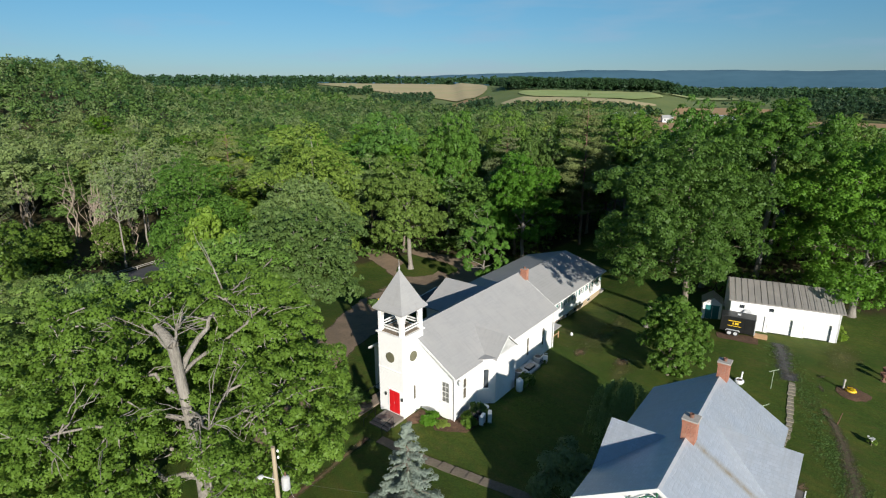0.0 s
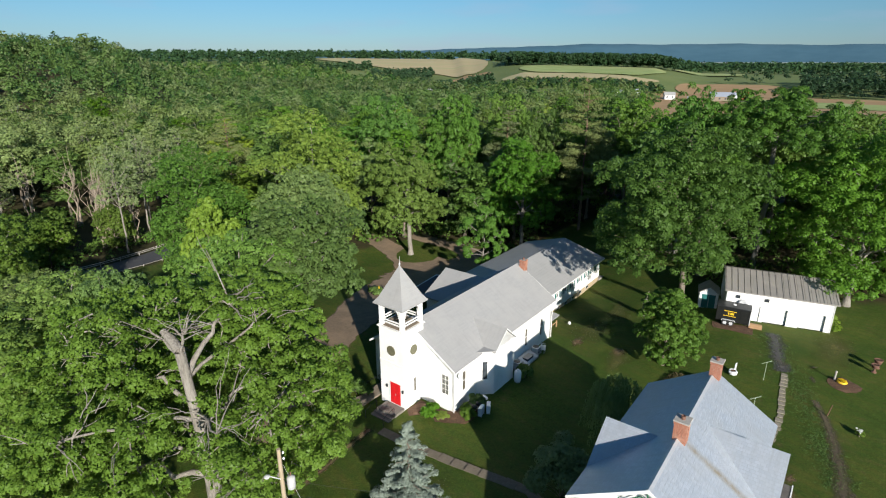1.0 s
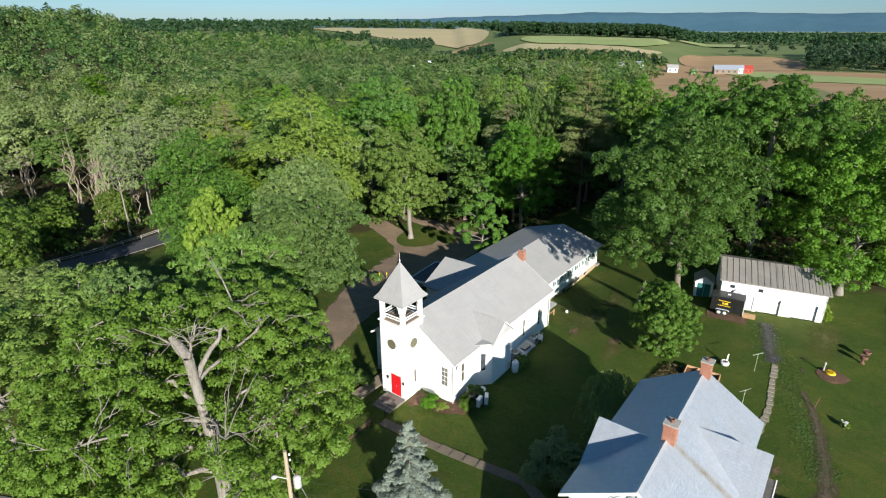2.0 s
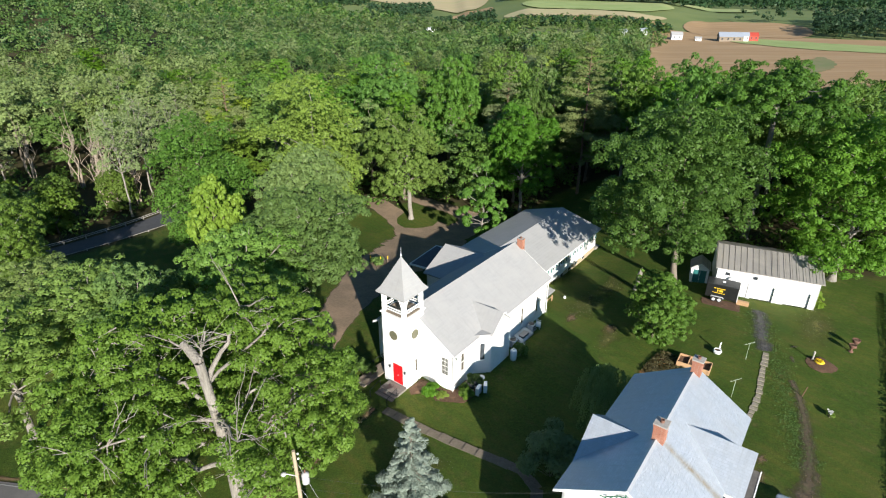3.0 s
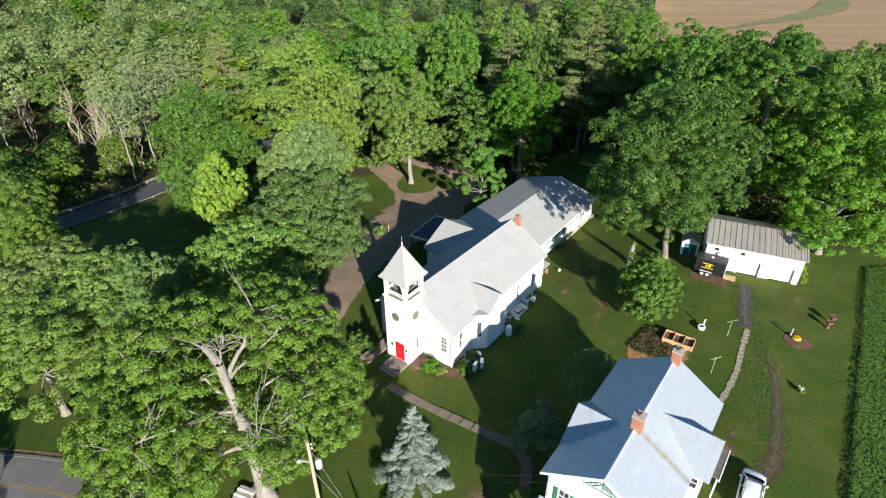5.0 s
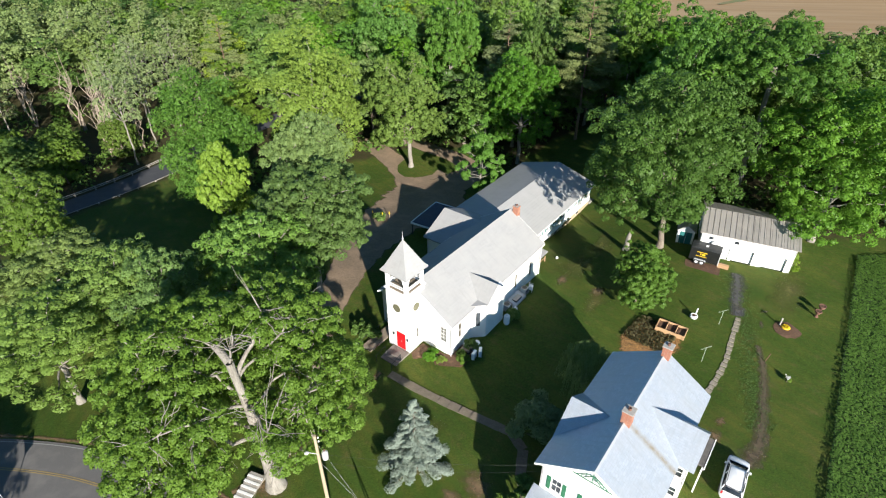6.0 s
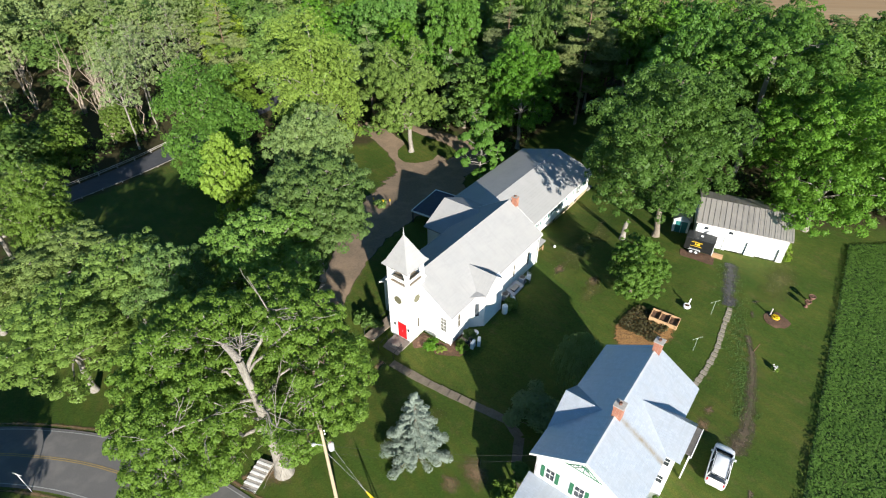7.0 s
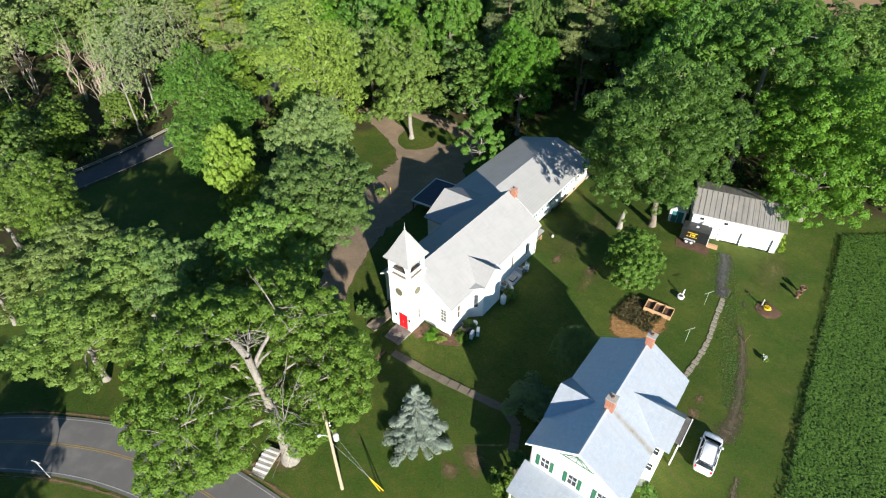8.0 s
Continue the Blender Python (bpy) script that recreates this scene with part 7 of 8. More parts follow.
# ---- front lawn and roadside ----
PX, PY = -9.05, 25.4
pz = hz(PX, PY)
pole = thing("utility_pole", pose(PX, PY, pz), "weathered wooden utility pole with a grey transformer", "utility pole")
part("shaft", rod((0, 0, -0.5), (-0.1, 0.1, 10.6), 0.17, 0.11, 10), POLEWOOD, pole)
tr = part("transformer", lathe([(0.2, 0), (0.24, 0.04), (0.24, 0.72), (0.2, 0.8), (0.06, 0.86)], 14, at=(0.42, 0.12, 7.9)), GREYMETAL, pole, "grey can transformer", smooth=True)
part("bushing", rod((0.42, 0.12, 8.7), (0.42, 0.12, 9.0), 0.04), TERRACOTTA, tr)
part("bracket", box(0.08, 0.3, 0.04, 0.2, 8.2, 8.3), DARKMETAL, pole)
part("street_lamp_arm", rod((-0.05, 0, 8.6), (-0.75, -0.1, 8.9), 0.03), GREYMETAL, pole)
part("lamp_head", lathe([(0.05, 0.12), (0.16, 0.06), (0.18, 0.0), (0.1, -0.1)], 12, at=(-0.85, -0.1, 8.85)), GREYMETAL, pole)
for z in (9.9, 10.3):
    part("insulator", lathe([(0.05, 0), (0.07, 0.06), (0.03, 0.14)], 8, at=(0.14, 0.1, z)), CARWHITE, pole)


def cable(name, p, q, sag, r, mat, label):
    p, q = np.array(p, float), np.array(q, float)
    pts = [p + (q - p) * i / 14 - np.array((0, 0, sag * 4 * (i / 14) * (1 - i / 14))) for i in range(15)]
    me = tubes(name, [(pts, [r] * 15)], mat, 5)
    return tagged(new(name, me), label, "cable")


eave = HO @ Vector((0.4, 4.0, 6.7))
cable("power_cable", (PX, PY, pz + 8.6), eave, 0.5, 0.006, DARKMETAL, "thin overhead cable from the pole to the house")
cable("power_cable", (PX, PY, pz + 7.6), HO @ Vector((0.4, 4.0, 5.9)), 0.6, 0.005, DARKMETAL, "second thin overhead cable to the house")
gx, gy = -5.6, 25.2
for dx, z in ((0.0, 9.6), (0.35, 7.4)):
    cable("guy_wire", (PX + 0.1, PY, pz + z), (gx + dx, gy, hz(gx, gy)), 0.0, 0.007, GREYMETAL, "steel guy wire bracing the pole")
    w_ = np.array((PX + 0.1, PY, pz + z)) - np.array((gx + dx, gy, hz(gx, gy)))
    w_ = w_ / np.linalg.norm(w_)
    b_ = np.array((gx + dx, gy, hz(gx, gy)))
    me = tubes("guy_guard", [([b_, b_ + w_ * 1.2, b_ + w_ * 2.3], [0.045] * 3)], YELLOW, 6)
    tagged(new("guy_guard", me), "yellow plastic guard round the foot of a guy wire", "guard")

for off, sd in ((3.45, 31), (-3.45, 32)):
    base_line = [(-60, 28.6), (-45, 30.0), (-38.5, 29.9), (-32, 28.9), (-25, 26.6), (-18, 23.0), (-10, 18.0), (0, 11.5)]
    pts = []
    for i, q in enumerate(base_line):
        d = (Vector(base_line[min(i + 1, 7)]) - Vector(base_line[max(i - 1, 0)])).normalized()
        pts.append((q[0] - d.y * off, q[1] + d.x * off))
    ribbon("road_verge", pts, [0.7] * 8, CLAY, 0.04, "strip of bare brown earth along the road edge", "verge", step=0.7, ragged=0.6, seed=sd)
patch("bare_ground", [(-18.5, 29.5), (-15.5, 31), (-12.5, 29.5), (-12, 26.5), (-14.5, 25.5), (-17, 27)], CLAY, 0.025, "bare brown earth round the foot of the old oak", "ground patch", step=0.9, ragged=0.5, seed=33)
patch("bare_ground", [(-3.4, 30.6), (-2.2, 31.2), (-1.1, 30.4), (-1.2, 29.2), (-2.4, 28.8), (-3.4, 29.6)], CLAY, 0.025, "brown needle litter under the spruce", "ground patch", step=0.6, ragged=0.15, seed=34)
rs = thing("roadside_steps", pose(-16.8, 27.7, hz(-16.8, 27.7) + 0.05, 0, 0, 70), "broad white-painted concrete steps up from the road", "steps")
for i in range(7):
    x0 = -1.75 + 0.5 * i
    part("tread", box(x0, x0 + 0.5, -0.75, 0.75, -0.6, -0.10 + 0.06 * i, 0.02), CONCRETE, rs)
    part("nosing", box(x0 - 0.03, x0 + 0.2, -0.77, 0.77, -0.10 + 0.06 * i, -0.07 + 0.06 * i, 0.008), TRIM, rs)
sg = thing("road_sign", at(-36.4, 26.4), "road sign seen from its bare grey back", "road sign")
part("post", rod((0, 0, -0.3), (-0.5, 0.3, 2.5), 0.035), GREYMETAL, sg)
part("plate", box(-0.38, 0.38, -0.01, 0.01, -0.38, 0.38, 0.004), GREYMETAL, sg, "", pose(-0.5, 0.3, 2.3, 20, 45, 0))

# guard rail of the little bridge
for side_ in (-3.3, 3.3):
    gr = thing("guard_rail", pose(0, 0, 0), "white-grey guard rail along the side road bridge", "guard rail")
    a, b = Vector((-70, 72.5)), Vector((-52.5, 106.5))
    d = (b - a).normalized()
    nn = Vector((-d.y, d.x)) * side_
    K = 20
    pts = [a.lerp(b, i / K) + nn for i in range(K + 1)]
    if side_ > 0:
        for z in (0.45, 0.75):
            part("beam", tubes("beam", [([(q.x, q.y, hz(q.x, q.y) + z) for q in pts], [0.07] * (K + 1))], CONCRETE, 5), None, gr)
    else:
        part("beam", tubes("beam", [([(q.x, q.y, hz(q.x, q.y) + 0.25) for q in pts], [0.05] * (K + 1))], CONCRETE, 5), None, gr)
    for q in pts[::2]:
        part("post", box(q.x - 0.07, q.x + 0.07, q.y - 0.07, q.y + 0.07, hz(q.x, q.y) - 0.2, hz(q.x, q.y) + (0.85 if side_ > 0 else 0.35)), CONCRETE, gr)

# ---- back yard ----
def slabs(name, label, pts, w, step, mat, seed, gap=0.05, thick=0.07, var=0.06):
    """A walk of separate slabs along a line."""
    rng = random.Random(seed)
    ob = thing(name, pose(0, 0, 0), label, "path", kind="structure")
    line = []
    for a, b in zip(pts, pts[1:]):
        a, b = Vector(a), Vector(b)
        k = max(1, round((b - a).length / step))
        line += [(a.lerp(b, (i + 0.5) / k), (b - a).normalized(), (b - a).length / k) for i in range(k)]
    for q, d, ln in line:
        l2, w2 = (ln - gap) / 2, w / 2 * (1 + rng.uniform(-var, var))
        bm = box(-l2, l2, -w2, w2, -0.08, thick, 0.012)
        part("slab", bm, mat, ob, "", pose(q.x, q.y, hz(q.x, q.y), rng.uniform(-0.8, 0.8), rng.uniform(-0.8, 0.8), math.degrees(math.atan2(d.y, d.x)) + rng.uniform(-2, 2)))
    return ob


slabs("front_walk", "worn concrete front walk between church and house", [(-5.6, 42.0), (-3.4, 40.4), (-1.3, 38.95), (0.8, 37.6), (3.0, 36.2), (6.6, 34.0), (7.6, 32.0), (7.0, 29.2), (7.4, 26.6)], 0.95, 1.1, WALK, 5, 0.03)
slabs("stone_walk", "narrow walk of grey stone slabs across the back lawn", [(26.4, 37.8), (27.5, 39.0), (28.9, 40.5), (30.1, 41.9), (31.4, 43.6), (32.5, 45.4), (33.6, 47.2), (34.7, 48.8), (35.4, 50.0)], 0.58, 0.62, PATHSTONE, 6, 0.10, 0.05, 0.22)


def blob(name, label, x, y, rx, ry, turn, mat, seed, lift=0.03):
    """A small uneven patch of bare ground."""
    rng = random.Random(seed)
    c, s_ = math.cos(radians(turn)), math.sin(radians(turn))
    ring_ = []
    for k in range(14):
        a, f = math.tau * k / 14, rng.uniform(0.55, 1.15)
        u, v = rx * f * math.cos(a), ry * f * math.sin(a)
        ring_.append((x + u * c - v * s_, y + u * s_ + v * c))
    return patch(name, ring_, mat, lift, label, "ground patch", step=0.35, ragged=0.12, seed=seed)


ribbon("worn_track", [(27.6, 30.2), (29.6, 32.4), (31.6, 35.6), (33.2, 38.8), (34.6, 42.0), (35.6, 45.4)], [3.4, 3.2, 2.0, 2.0, 1.7, 1.0], TRODDEN, 0.03, "bare brown track worn into the back lawn", "ground patch", step=0.4, ragged=0.35, seed=201)
ribbon("worn_track", [(38.9, 58.6), (37.8, 55.8), (36.4, 52.8), (35.5, 50.2)], [2.6, 3.2, 2.8, 2.4], ASH, 0.035, "grey ash and bare earth strewn on the lawn", "ground patch", step=0.4, ragged=0.4, seed=202)
for k, (x, y, rx, ry, tn) in enumerate(((28.4, 31.2, 2.4, 1.6, 60), (30.6, 33.0, 1.2, 0.9, 60), (37.6, 48.8, 1.2, 0.6, 60), (39.0, 51.0, 1.2, 0.5, 20))):
    blob("worn_patch", "bare brown earth worn into the back lawn", x, y, rx, ry, tn, TRODDEN, 210 + k, 0.04)
for k, (x, y, rx, ry, tn) in enumerate(((18.5, 62.0, 9.0, 4.5, 52), (24.0, 68.0, 6.0, 4.0, 60), (19.5, 54.5, 5.0, 3.0, 40), (-2.0, 33.5, 5.0, 3.0, 20), (44.0, 55.0, 8.0, 4.0, 55))):
    blob("dry_lawn", "sun-dried olive grass in the lawn", x, y, rx, ry, tn, DRYGRASS, 260 + k, 0.02)
blob("ash_patch", "dark grey patch of ash on the lawn", 35.9, 50.9, 1.9, 1.5, 30, ASH, 231, 0.05)
for k, (x, y, rx, ry, tn) in enumerate(((3.0, 28.2, 2.4, 3.4, 10), (0.9, 26.9, 1.6, 2.2, 30), (26.0, 33.4, 2.2, 1.2, 60), (27.2, 35.2, 1.5, 1.0, 40), (16.0, 59.0, 2.6, 1.4, 50), (20.5, 56.5, 2.4, 1.3, 40))):
    blob("worn_patch", "thin orange-brown bare patch in the lawn", x, y, rx, ry, tn, CLAY, 240 + k, 0.03)
ribbon("drive_track", [(27.6, 26.5), (25.2, 22.6), (22.6, 18.0), (20, 12)], [0.8, 2.2, 2.6, 2.6], TRODDEN, 0.03, "bare earth drive behind the parked car", "driveway", step=0.5, ragged=0.4, seed=9)

rng9 = np.random.default_rng(91)
L = []
for k in range(2200):
    t = rng9.uniform()
    x, y = np.interp(t, [0, 0.4, 0.7, 1], [30.4, 33.2, 35.9, 38.4]), np.interp(t, [0, 0.4, 0.7, 1], [34, 41.5, 49, 58.5])
    x += rng9.normal(0, 0.75)
    L.append((x, y, hz(x, y) + 0.0, rng9.uniform(0.05, 0.12)))
me = leaf_mesh("weeds", sprays(rng9, L, 11000, 0.050, 0.4, 0.9, 0.6, core=(35, 45, -30)), LEAF["dark"])
tagged(new("weeds", me), "rough green weeds along the worn track", "weeds", kind="stuff")

patch("straw_bed", [(19.6, 45.2), (20.4, 48.0), (23.6, 51.4), (25.2, 50.4), (28.8, 48.4), (27.4, 45.2), (24.5, 43.4), (20.6, 43.6)], STRAW, 0.05, "vegetable bed mulched with orange straw", "vegetable bed", step=0.4, ragged=0.2, rise=0.03)
L = []
for i in range(9):
    for j in range(12):
        q = Vector((21.4, 47.9)).lerp(Vector((24.3, 51.0)), i / 8) + Vector((0.30, -0.27)) * j + Vector((rng9.normal(0, 0.06), rng9.normal(0, 0.06)))
        L.append((q.x, q.y, hz(q.x, q.y) + 0.16, rng9.uniform(0.16, 0.3)))
me = leaf_mesh("vegetable_rows", sprays(rng9, L, 4200, 0.10, 0.6, 0.3, 0.8, core=(23, 48, -20)), LEAF["bronze"])
tagged(new("vegetable_rows", me), "rows of withered brown-green plants in the bed", "vegetables", kind="stuff")
pl = thing("raised_planter", pose(26.9, 48.3, hz(26.9, 48.3), 0, 0, -34), "new pine raised planter in three compartments", "planter")
for y in (-0.85, 0.85):
    part("side_board", box(-1.65, 1.65, y - 0.04, y + 0.04, -0.05, 0.62, 0.01), WOOD, pl)
for x in (-1.61, -0.55, 0.55, 1.61):
    part("cross_board", box(x - 0.04, x + 0.04, -0.81, 0.81, -0.05, 0.62, 0.01), WOOD, pl)
part("soil", box(-1.57, 1.57, -0.81, 0.81, 0.0, 0.36), MULCH, pl)

swan = thing("swan_planter", at(30.2, 50.3, 40), "white swan-shaped garden planter on the lawn", "planter")
part("body", lathe([(0.22, 0.0), (0.42, 0.12), (0.46, 0.34), (0.38, 0.5), (0.30, 0.5), (0.28, 0.34)], 16), CARWHITE, swan, smooth=True)
part("neck", tubes("neck", [([(0.3, 0, 0.4), (0.48, 0, 0.62), (0.46, 0, 0.92), (0.56, 0, 1.1), (0.7, 0, 1.08)], [0.11, 0.09, 0.075, 0.08, 0.04])], CARWHITE, 8), None, swan)
part("tail", box(-0.55, -0.3, -0.2, 0.2, 0.36, 0.5, 0.05), CARWHITE, swan)
part("soil", lathe([(0.02, 0.42), (0.3, 0.42), (0.28, 0.44), (0.02, 0.45)], 14), MULCH, swan)

patch("mulch_island", [(38.7, 48.4), (39.4, 49.2), (40.7, 49.1), (41.4, 48.2), (41.5, 47.2), (40.6, 46.5), (39.3, 46.4), (38.6, 47.3)], MULCH, 0.04, "round brown mulch bed in the lawn", "flower bed", step=0.3, ragged=0.12, rise=0.14)
ring = thing("tyre_planter", at(40.0, 48.1, 0, 1, 0.1), "yellow-painted tyre planter with yellow flowers", "planter")
part("tyre", lathe([(0.25, 0.0), (0.42, 0.0), (0.5, 0.1), (0.42, 0.22), (0.28, 0.22), (0.25, 0.1)], 20), YELLOW, ring, smooth=True)
part("soil", lathe([(0.02, 0.1), (0.26, 0.1), (0.24, 0.12), (0.02, 0.13)], 14), MULCH, ring)
L = [(rng9.normal(0, 0.13), rng9.normal(0, 0.13), 0.3, 0.12) for k in range(10)]
YPETAL = leafy("yellow_petals", (0.60, 0.40, 0.02), (0.75, 0.52, 0.03), (0.7, 0.5, 0.05))
part("flower_clump", leaf_mesh("flower_clump", sprays(rng9, L, 260, 0.07, 0.6, 0.6, 0.6), YPETAL), None, ring)
fig = thing("garden_post", at(39.6, 48.6, 0, 1, 0.05), "pale carved garden post beside the planter", "ornament")
part("shaft", lathe([(0.14, 0), (0.1, 0.2), (0.08, 0.7), (0.12, 0.9), (0.1, 1.05), (0.03, 1.12)], 10), CONCRETE, fig, smooth=True)
for x, y, s, nm in ((44.7, 50.1, 1.0, "short"), (45.6, 50.9, 1.1, "taller")):
    u_ = thing("garden_urn", at(x, y, 0, s), f"{nm} rust-brown urn standing on the lawn", "urn", "urns on the lawn")
    part("bowl", lathe([(0.10, 0.42), (0.26, 0.52), (0.34, 0.78), (0.38, 0.92), (0.33, 0.92), (0.28, 0.8)], 14), TERRACOTTA, u_, smooth=True)
    part("stem", lathe([(0.24, 0.0), (0.24, 0.08), (0.12, 0.16), (0.10, 0.42)], 14), TERRACOTTA, u_)
    part("soil", lathe([(0.02, 0.84), (0.3, 0.84), (0.28, 0.86), (0.02, 0.87)], 12), MULCH, u_)
for x, y in ((32.7, 49.0), (28.6, 43.4)):
    cl = thing("clothes_post", at(x, y, 20), "thin pale green T-shaped clothes-line post", "clothes post", "clothes-line posts on the lawn")
    part("upright", rod((0, 0, -0.2), (0, 0, 2.1), 0.022), POSTGREEN, cl)
    part("crossbar", rod((-0.7, 0, 2.05), (0.7, 0, 2.05), 0.02), POSTGREEN, cl)
    for k in (-0.6, -0.2, 0.2, 0.6):
        part("hook", rod((k, 0, 2.05), (k, 0, 2.14), 0.012, sides=5), POSTGREEN, cl)
stk = thing("garden_stake", at(35.3, 43.1), "old brown wooden stake leaning in the grass", "stake")
part("shaft", rod((0, 0, -0.2), (0.2, -0.1, 1.2), 0.05, 0.04, 6), TERRACOTTA, stk)
iris = shrub("white_flowers", "clump of white flowers on the lawn", 36.3, 40.3, 0.3, 0.5, "mid", 154, 200, 0.09, "flowers")
L = [(rng9.normal(0, 0.2), rng9.normal(0, 0.2), 0.5, 0.08) for k in range(9)]
WPETAL = leafy("white_petals", (0.7, 0.7, 0.68), (0.8, 0.8, 0.78), (0.8, 0.8, 0.75))
tagged(part("bloom_cluster", leaf_mesh("bloom_cluster", sprays(rng9, L, 120, 0.06, 0.8, 0.5, 0.6), WPETAL), None, iris), kind="stuff")

# by the church wall: two black barbecue grills, a grey work table, a dark storage box
def grill(m):
    ob = thing("barbecue_grill", m, "black kettle barbecue grill standing by the church wall", "grill", "grills by the church wall")
    part("bowl", lathe([(0.05, 0.62), (0.24, 0.68), (0.31, 0.82), (0.32, 0.86)], 16), BLACK, ob, smooth=True)
    part("lid", lathe([(0.325, 0.865), (0.29, 0.98), (0.18, 1.07), (0.03, 1.10)], 16), BLACK, ob, smooth=True)
    part("lid_handle", box(-0.08, 0.08, -0.02, 0.02, 1.10, 1.15, 0.008), OLDWOOD, ob)
    for k in range(3):
        a = math.tau * k / 3
        part("leg", rod((0.16 * math.cos(a), 0.16 * math.sin(a), 0.66), (0.30 * math.cos(a), 0.30 * math.sin(a), 0.0), 0.015), GREYMETAL, ob)
    return ob


g_ = grill(at(3.45, 44.95))
copy_thing(g_, at(3.0, 44.5, 70, 0.9))
wt = thing("work_table", at(2.75, 45.35, 52), "weathered grey wooden work table by the church wall", "table")
for i in range(4):
    part("board", box(-0.75, 0.75, -0.36 + 0.18 * i, -0.20 + 0.18 * i, 0.70, 0.74, 0.006), OLDWOOD, wt)
for x in (-0.68, 0.68):
    for y in (-0.3, 0.3):
        part("leg", box(x - 0.035, x + 0.035, y - 0.035, y + 0.035, 0, 0.70), OLDWOOD, wt)
bx = thing("storage_box", at(9.5, 54.4, 52), "dark storage box with a grey lid on the grass", "box")
part("body", box(-0.65, 0.65, -0.32, 0.32, 0.0, 0.52, 0.02), DARKMETAL, bx)
part("lid", box(-0.68, 0.68, -0.35, 0.35, 0.525, 0.60, 0.02), CONCRETE, bx, "grey lid")

# black enclosed trailer on a board pad
TRL = pose(35.15, 60.75, hz(35.15, 60.75), 0, 0, -29.9)
patch("trailer_pad", [(32.9, 60.6), (33.5, 62.2), (37.4, 60.2), (36.4, 58.2)], MULCH, 0.04, "bare brown earth pad under the trailer", "ground patch", step=0.8, ragged=0.1)
trl = thing("cargo_trailer", TRL, "black enclosed cargo trailer with yellow lettering, beside the garage", "trailer")
part("body", box(-1.85, 1.85, -0.05, 1.9, 0.5, 2.35, 0.06), BLACK, trl)
part("roof", box(-1.87, 1.87, -0.07, 1.92, 2.34, 2.42, 0.03), DARKMETAL, trl, "dark grey metal roof")
part("roof_vent", box(-0.15, 0.2, 0.75, 1.1, 2.42, 2.52, 0.02), CARWHITE, trl)
for x in (-0.75, -0.1):
    wh = part("wheel", lathe([(0.1, -0.1), (0.33, -0.1), (0.35, 0), (0.33, 0.1), (0.1, 0.1)], 18), RUBBER, trl, "", pose(x, -0.08, 0.35, 90))
    part("rim", lathe([(0.02, 0.08), (0.2, 0.08), (0.21, 0.115), (0.02, 0.12)], 14), GREYMETAL, wh, "bright round rim")
part("fender", slab([(-1.2, 0.62), (-1.1, 0.8), (0.25, 0.8), (0.35, 0.62), (0.3, 0.62), (0.2, 0.75), (-1.05, 0.75), (-1.15, 0.62)], -0.26, -0.05, "y"), GREYMETAL, trl)
part("side_door", box(0.75, 1.35, -0.08, -0.05, 0.6, 2.2, 0.01), BLACK, trl)
part("corner_trim", box(1.8, 1.9, -0.09, 0.03, 0.5, 2.36, 0.01), GREYMETAL, trl)
part("tongue", rod((1.85, 0.9, 0.5), (2.9, 0.9, 0.45), 0.06), DARKMETAL, trl)
for x0, x1, z0, z1 in ((-1.0, 0.35, 1.82, 1.92), (-0.55, -0.4, 1.42, 1.7), (-0.3, 0.1, 1.42, 1.7), (-1.05, 0.4, 1.2, 1.28)):
    part("lettering_bar", box(x0, x1, -0.062, -0.051, z0, z1), YELLOW, trl)

crate = thing("lumber_stack", pose(37.6, 59.9, hz(37.6, 59.9), 0, 0, -30), "small stack of orange-brown boards beside the garage door", "boards")
for k in range(5):
    part("board", box(-0.7, 0.7, -0.3 + 0.02 * k, 0.3, 0.05 + 0.09 * k, 0.12 + 0.09 * k, 0.006), WOOD, crate)
for k in range(3):
    shrub("weed_clump", "rough yellow-green weeds along the garage end", *(GA @ Vector((12.1, 0.8 + 1.6 * k, 0))).xy, 0.6, 0.8, "yellow", 160 + k, 500, 0.13)

# the parked white car
CAR = pose(25.6, 28.7, hz(25.6, 28.7), 0, 0, 56.2)
car = thing("car", CAR, "white compact estate car parked on the grass by the house", "car")


def body_shell(rows):
    """A car body lofted through cross-sections: x, half width, sill z, waist z, roof half width, roof z."""
    bm = bmesh.new()
    rings = []
    for x, hw, zs_, zw, rw, zr in rows:
        ring = []
        for y, z in ((-hw * 0.9, zs_), (-hw, zs_ + 0.12), (-hw, zw - 0.08), (-hw * 0.96, zw), (-rw, zr - 0.05), (-rw * 0.8, zr), (rw * 0.8, zr), (rw, zr - 0.05), (hw * 0.96, zw), (hw, zw - 0.08), (hw, zs_ + 0.12), (hw * 0.9, zs_)):
            ring.append(bm.verts.new((x, y, z)))
        rings.append(ring)
    for a, b in zip(rings, rings[1:]):
        for i in range(12):
            j = (i + 1) % 12
            bm.faces.new((a[i], a[j], b[j], b[i]))
    bm.faces.new(rings[0][::-1])
    bm.faces.new(rings[-1])
    return bm


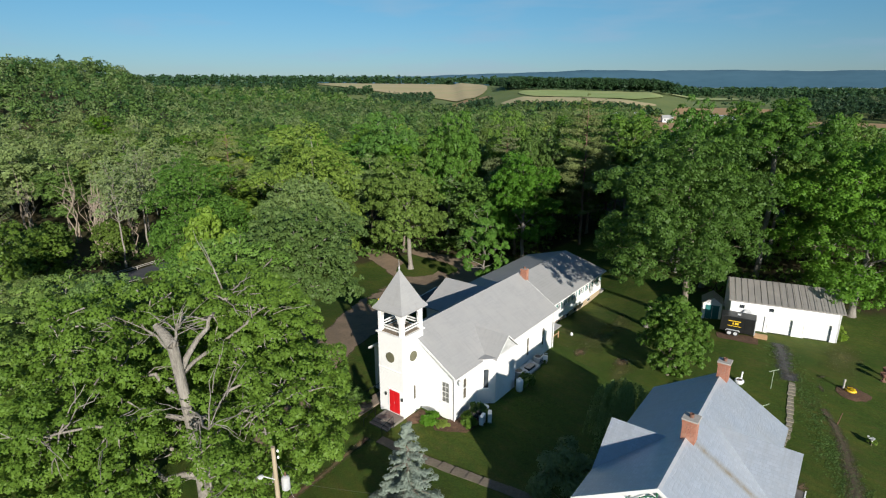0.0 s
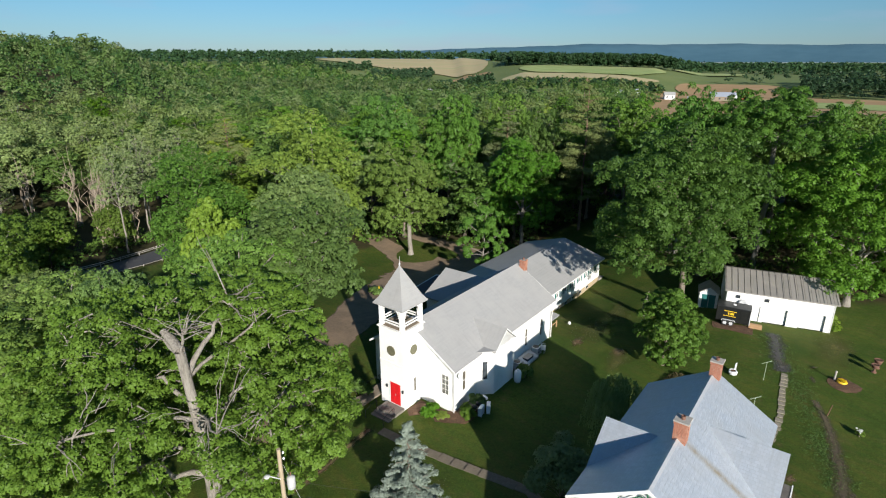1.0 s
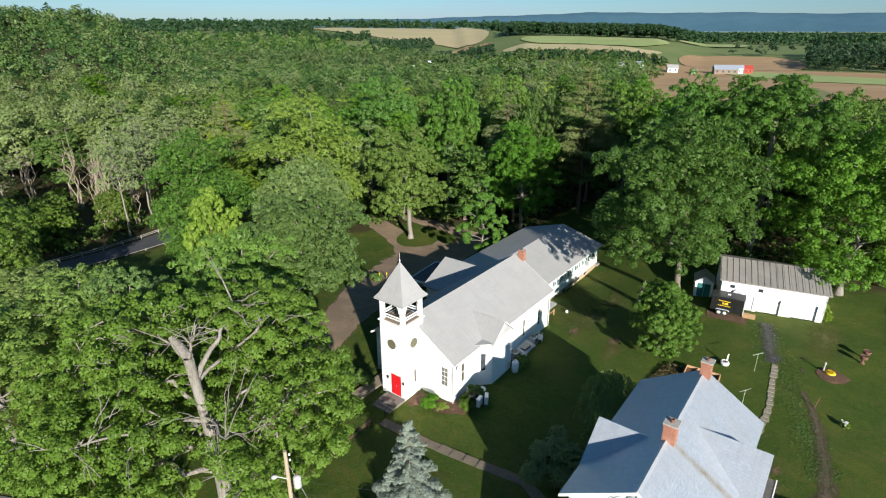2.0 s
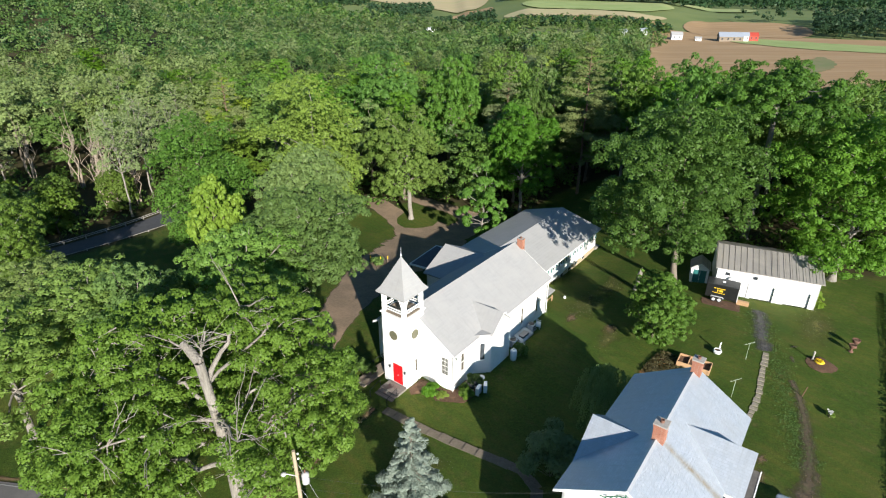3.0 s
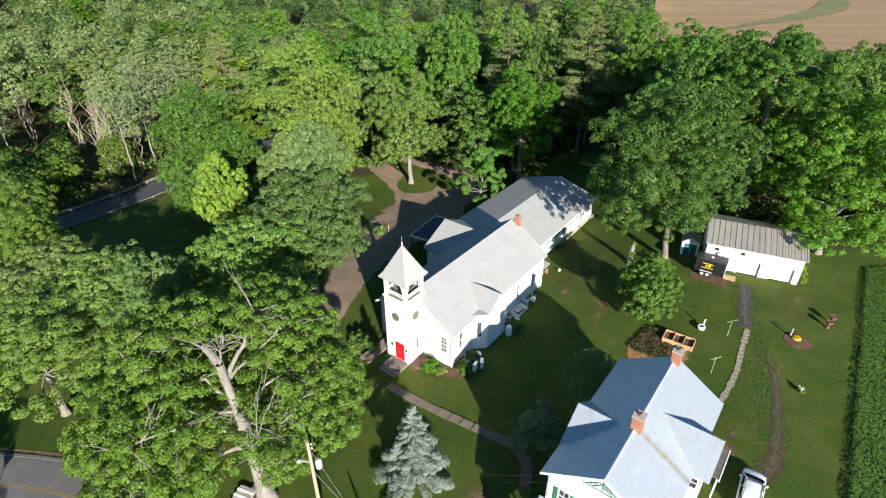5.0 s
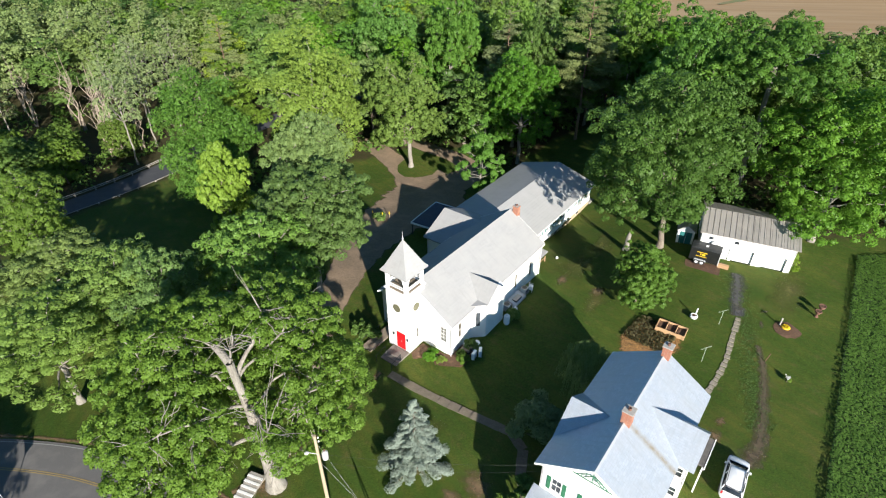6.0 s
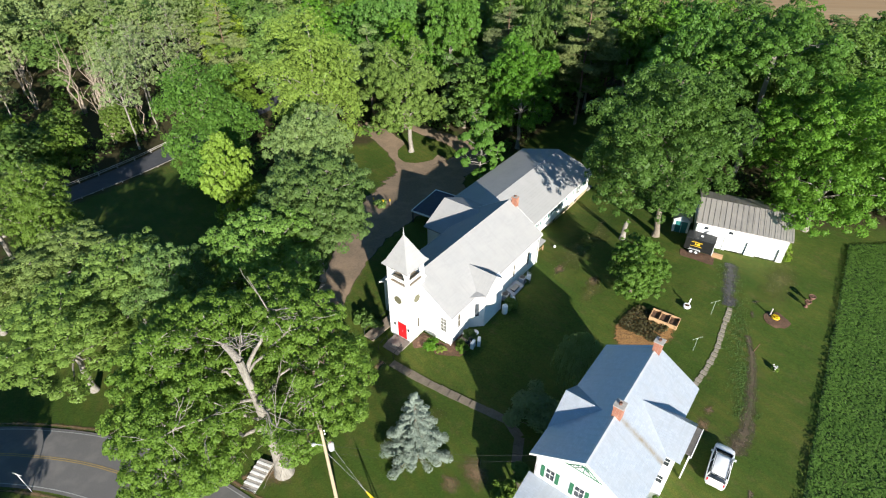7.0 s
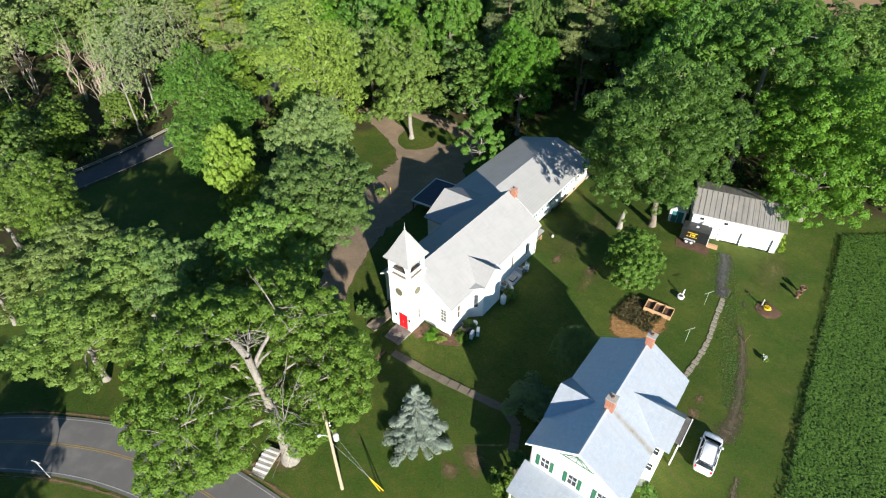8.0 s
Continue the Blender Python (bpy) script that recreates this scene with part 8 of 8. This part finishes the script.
part("body", body_shell([(-2.32, 0.70, 0.35, 0.80, 0.60, 0.86), (-2.22, 0.84, 0.28, 0.95, 0.72, 1.02), (-1.6, 0.91, 0.24, 0.98, 0.80, 1.02), (0.9, 0.92, 0.24, 0.98, 0.84, 1.02), (1.2, 0.91, 0.24, 0.97, 0.80, 1.0),
                         (1.9, 0.88, 0.26, 0.86, 0.74, 0.92), (2.22, 0.78, 0.30, 0.74, 0.62, 0.78), (2.34, 0.62, 0.36, 0.62, 0.5, 0.66)]), CARWHITE, car, smooth=True)
part("cabin_glass", body_shell([(-2.12, 0.76, 0.98, 1.04, 0.70, 1.08), (-1.85, 0.82, 0.98, 1.05, 0.66, 1.46), (-1.2, 0.84, 0.98, 1.05, 0.67, 1.54), (0.1, 0.84, 0.98, 1.05, 0.67, 1.54), (0.55, 0.83, 0.98, 1.05, 0.66, 1.46), (1.32, 0.78, 0.96, 1.01, 0.72, 1.03)]), CARGLASS, car, smooth=True)
part("roof", body_shell([(-1.95, 0.62, 1.44, 1.47, 0.58, 1.50), (-1.3, 0.68, 1.50, 1.55, 0.62, 1.60), (0.1, 0.68, 1.50, 1.55, 0.62, 1.60), (0.5, 0.64, 1.44, 1.49, 0.58, 1.53)]), CARWHITE, car, smooth=True)
for s in (-1, 1):
    for x0, z0, x1, z1 in ((1.28, 1.02, 0.5, 1.5), (-0.35, 1.0, -0.35, 1.52), (-2.05, 1.04, -1.85, 1.46)):
        part("pillar", rod((x0, s * 0.80, z0), (x1, s * 0.68, z1), 0.045, sides=6), CARWHITE, car)
    part("roof_rail", rod((-1.7, s * 0.60, 1.62), (0.2, s * 0.60, 1.62), 0.022, sides=6), DARKMETAL, car)
    part("mirror", box(0.72, 0.92, s * 1.0 - 0.09, s * 1.0 + 0.09, 0.98, 1.12, 0.03), CARWHITE, car)
    part("headlight", box(2.02, 2.26, s * 0.66 - 0.13, s * 0.66 + 0.13, 0.68, 0.80, 0.03), GLASS, car)
    part("tail_light", box(-2.32, -2.18, s * 0.70 - 0.08, s * 0.70 + 0.08, 0.72, 1.0, 0.02), RED, car)
    for x in (-1.42, 1.42):
        wh = part("wheel", lathe([(0.18, -0.11), (0.32, -0.11), (0.34, 0), (0.32, 0.11), (0.18, 0.11)], 18), RUBBER, car, "", pose(x, s * 0.84, 0.33, 90))
        part("rim", lathe([(0.03, -0.09), (0.2, -0.1), (0.2, 0.1), (0.03, 0.09)], 12), GREYMETAL, wh)
part("bumper", box(-2.4, -2.28, -0.72, 0.72, 0.32, 0.56, 0.04), CARWHITE, car)
part("bumper", box(2.26, 2.40, -0.62, 0.62, 0.30, 0.50, 0.04), DARKMETAL, car)

# ---- the green crop beside the yard ----
d = Vector((0.568, 0.823))
nrm_ = Vector((0.823, -0.568))
crop = []
rng = np.random.default_rng(95)
for r_ in range(90):
    k = 190
    s = np.arange(k) * 0.36 + rng.uniform(0, 0.3)
    off = 0.35 + r_ * 0.4 + rng.normal(0, 0.06, k)
    x, y = 22.6 + d.x * s + nrm_.x * off, 12.5 + d.y * s + nrm_.y * off
    ok = (y < 62.5) & (rng.uniform(size=k) > 0.04)
    crop.append(np.stack([x[ok], y[ok], height(x[ok], y[ok]) + 0.30, rng.uniform(0.30, 0.40, ok.sum())], -1))
crop = np.concatenate(crop)
me = leaf_mesh("crop_field", sprays(rng, crop, 170000, 0.165, 0.4, 3.0, 0.34, aspect=0.45, core=(50, 40, -60)), LEAF["crop"])
tagged(new("crop_field", me), "dense dark green crop growing in rows beside the lawn", "crop", kind="stuff")
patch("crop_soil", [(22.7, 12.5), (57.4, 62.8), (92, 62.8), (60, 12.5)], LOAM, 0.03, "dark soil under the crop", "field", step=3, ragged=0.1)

# ---- farms far off ----
def farm(name, label, x, y, turn, w, ln, ze, zr, wall_mat, roof_mat, category="barn"):
    ob = thing(name, pose(x, y, hz(x, y) + 0.5, 0, 0, turn), label, category)
    part("wall", box(0, ln, 0, w, -1, ze), wall_mat, ob)
    part("gable", slab([(0, ze), (w, ze), (w / 2, zr - 0.15)], 0, ln), wall_mat, ob)
    part("roof", gable_roof(-0.4, ln + 0.4, -0.5, w + 0.5, ze, zr, 0.2), roof_mat, ob)
    k = max(2, int(ln / 4))
    for i in range(k):
        part("window", box((i + 0.35) * ln / k, (i + 0.6) * ln / k, -0.05, 0.02, ze * 0.35, ze * 0.75), GLASS, ob)
    return ob


farm("farmhouse", "white farmhouse far off beside a field", 201, 519, -10, 7, 9, 4.0, 6.5, DOORGREY, CHURCH_ROOF, "house")
farm("shed", "small white shed beside a far field", 220, 514, -15, 4, 5, 2.2, 3.4, DOORGREY, CHURCH_ROOF, "shed")
farm("barn", "long brown barn with a grey roof in the fields", 239, 510, -14, 11, 19, 4.0, 7.5, OLDWOOD, GREYROOF)
farm("barn", "tall white barn gable beside the long barn", 259, 508, -14, 6, 4, 5, 7.5, DOORGREY, GREYROOF)
farm("barn", "red barn among the fields", 266, 512, -14, 8, 7, 4.5, 7.0, BARNRED, BARNRED)
farm("farmhouse", "white house among far trees", 152, 507, 5, 5, 6, 3, 5, DOORGREY, GREYROOF, "house")
farm("farmhouse", "white house behind the wood", 180, 540, -8, 5, 6, 3, 5, DOORGREY, GREYROOF, "house")
farm("farmhouse", "white cottage at the edge of a pasture", -62, 640, 12, 8, 9, 4.5, 8, WHITE, GREYROOF, "house")
farm("barn", "long low white poultry house among trees", -36, 632, 3, 9, 32, 3.5, 5.5, WHITE, CARWHITE)
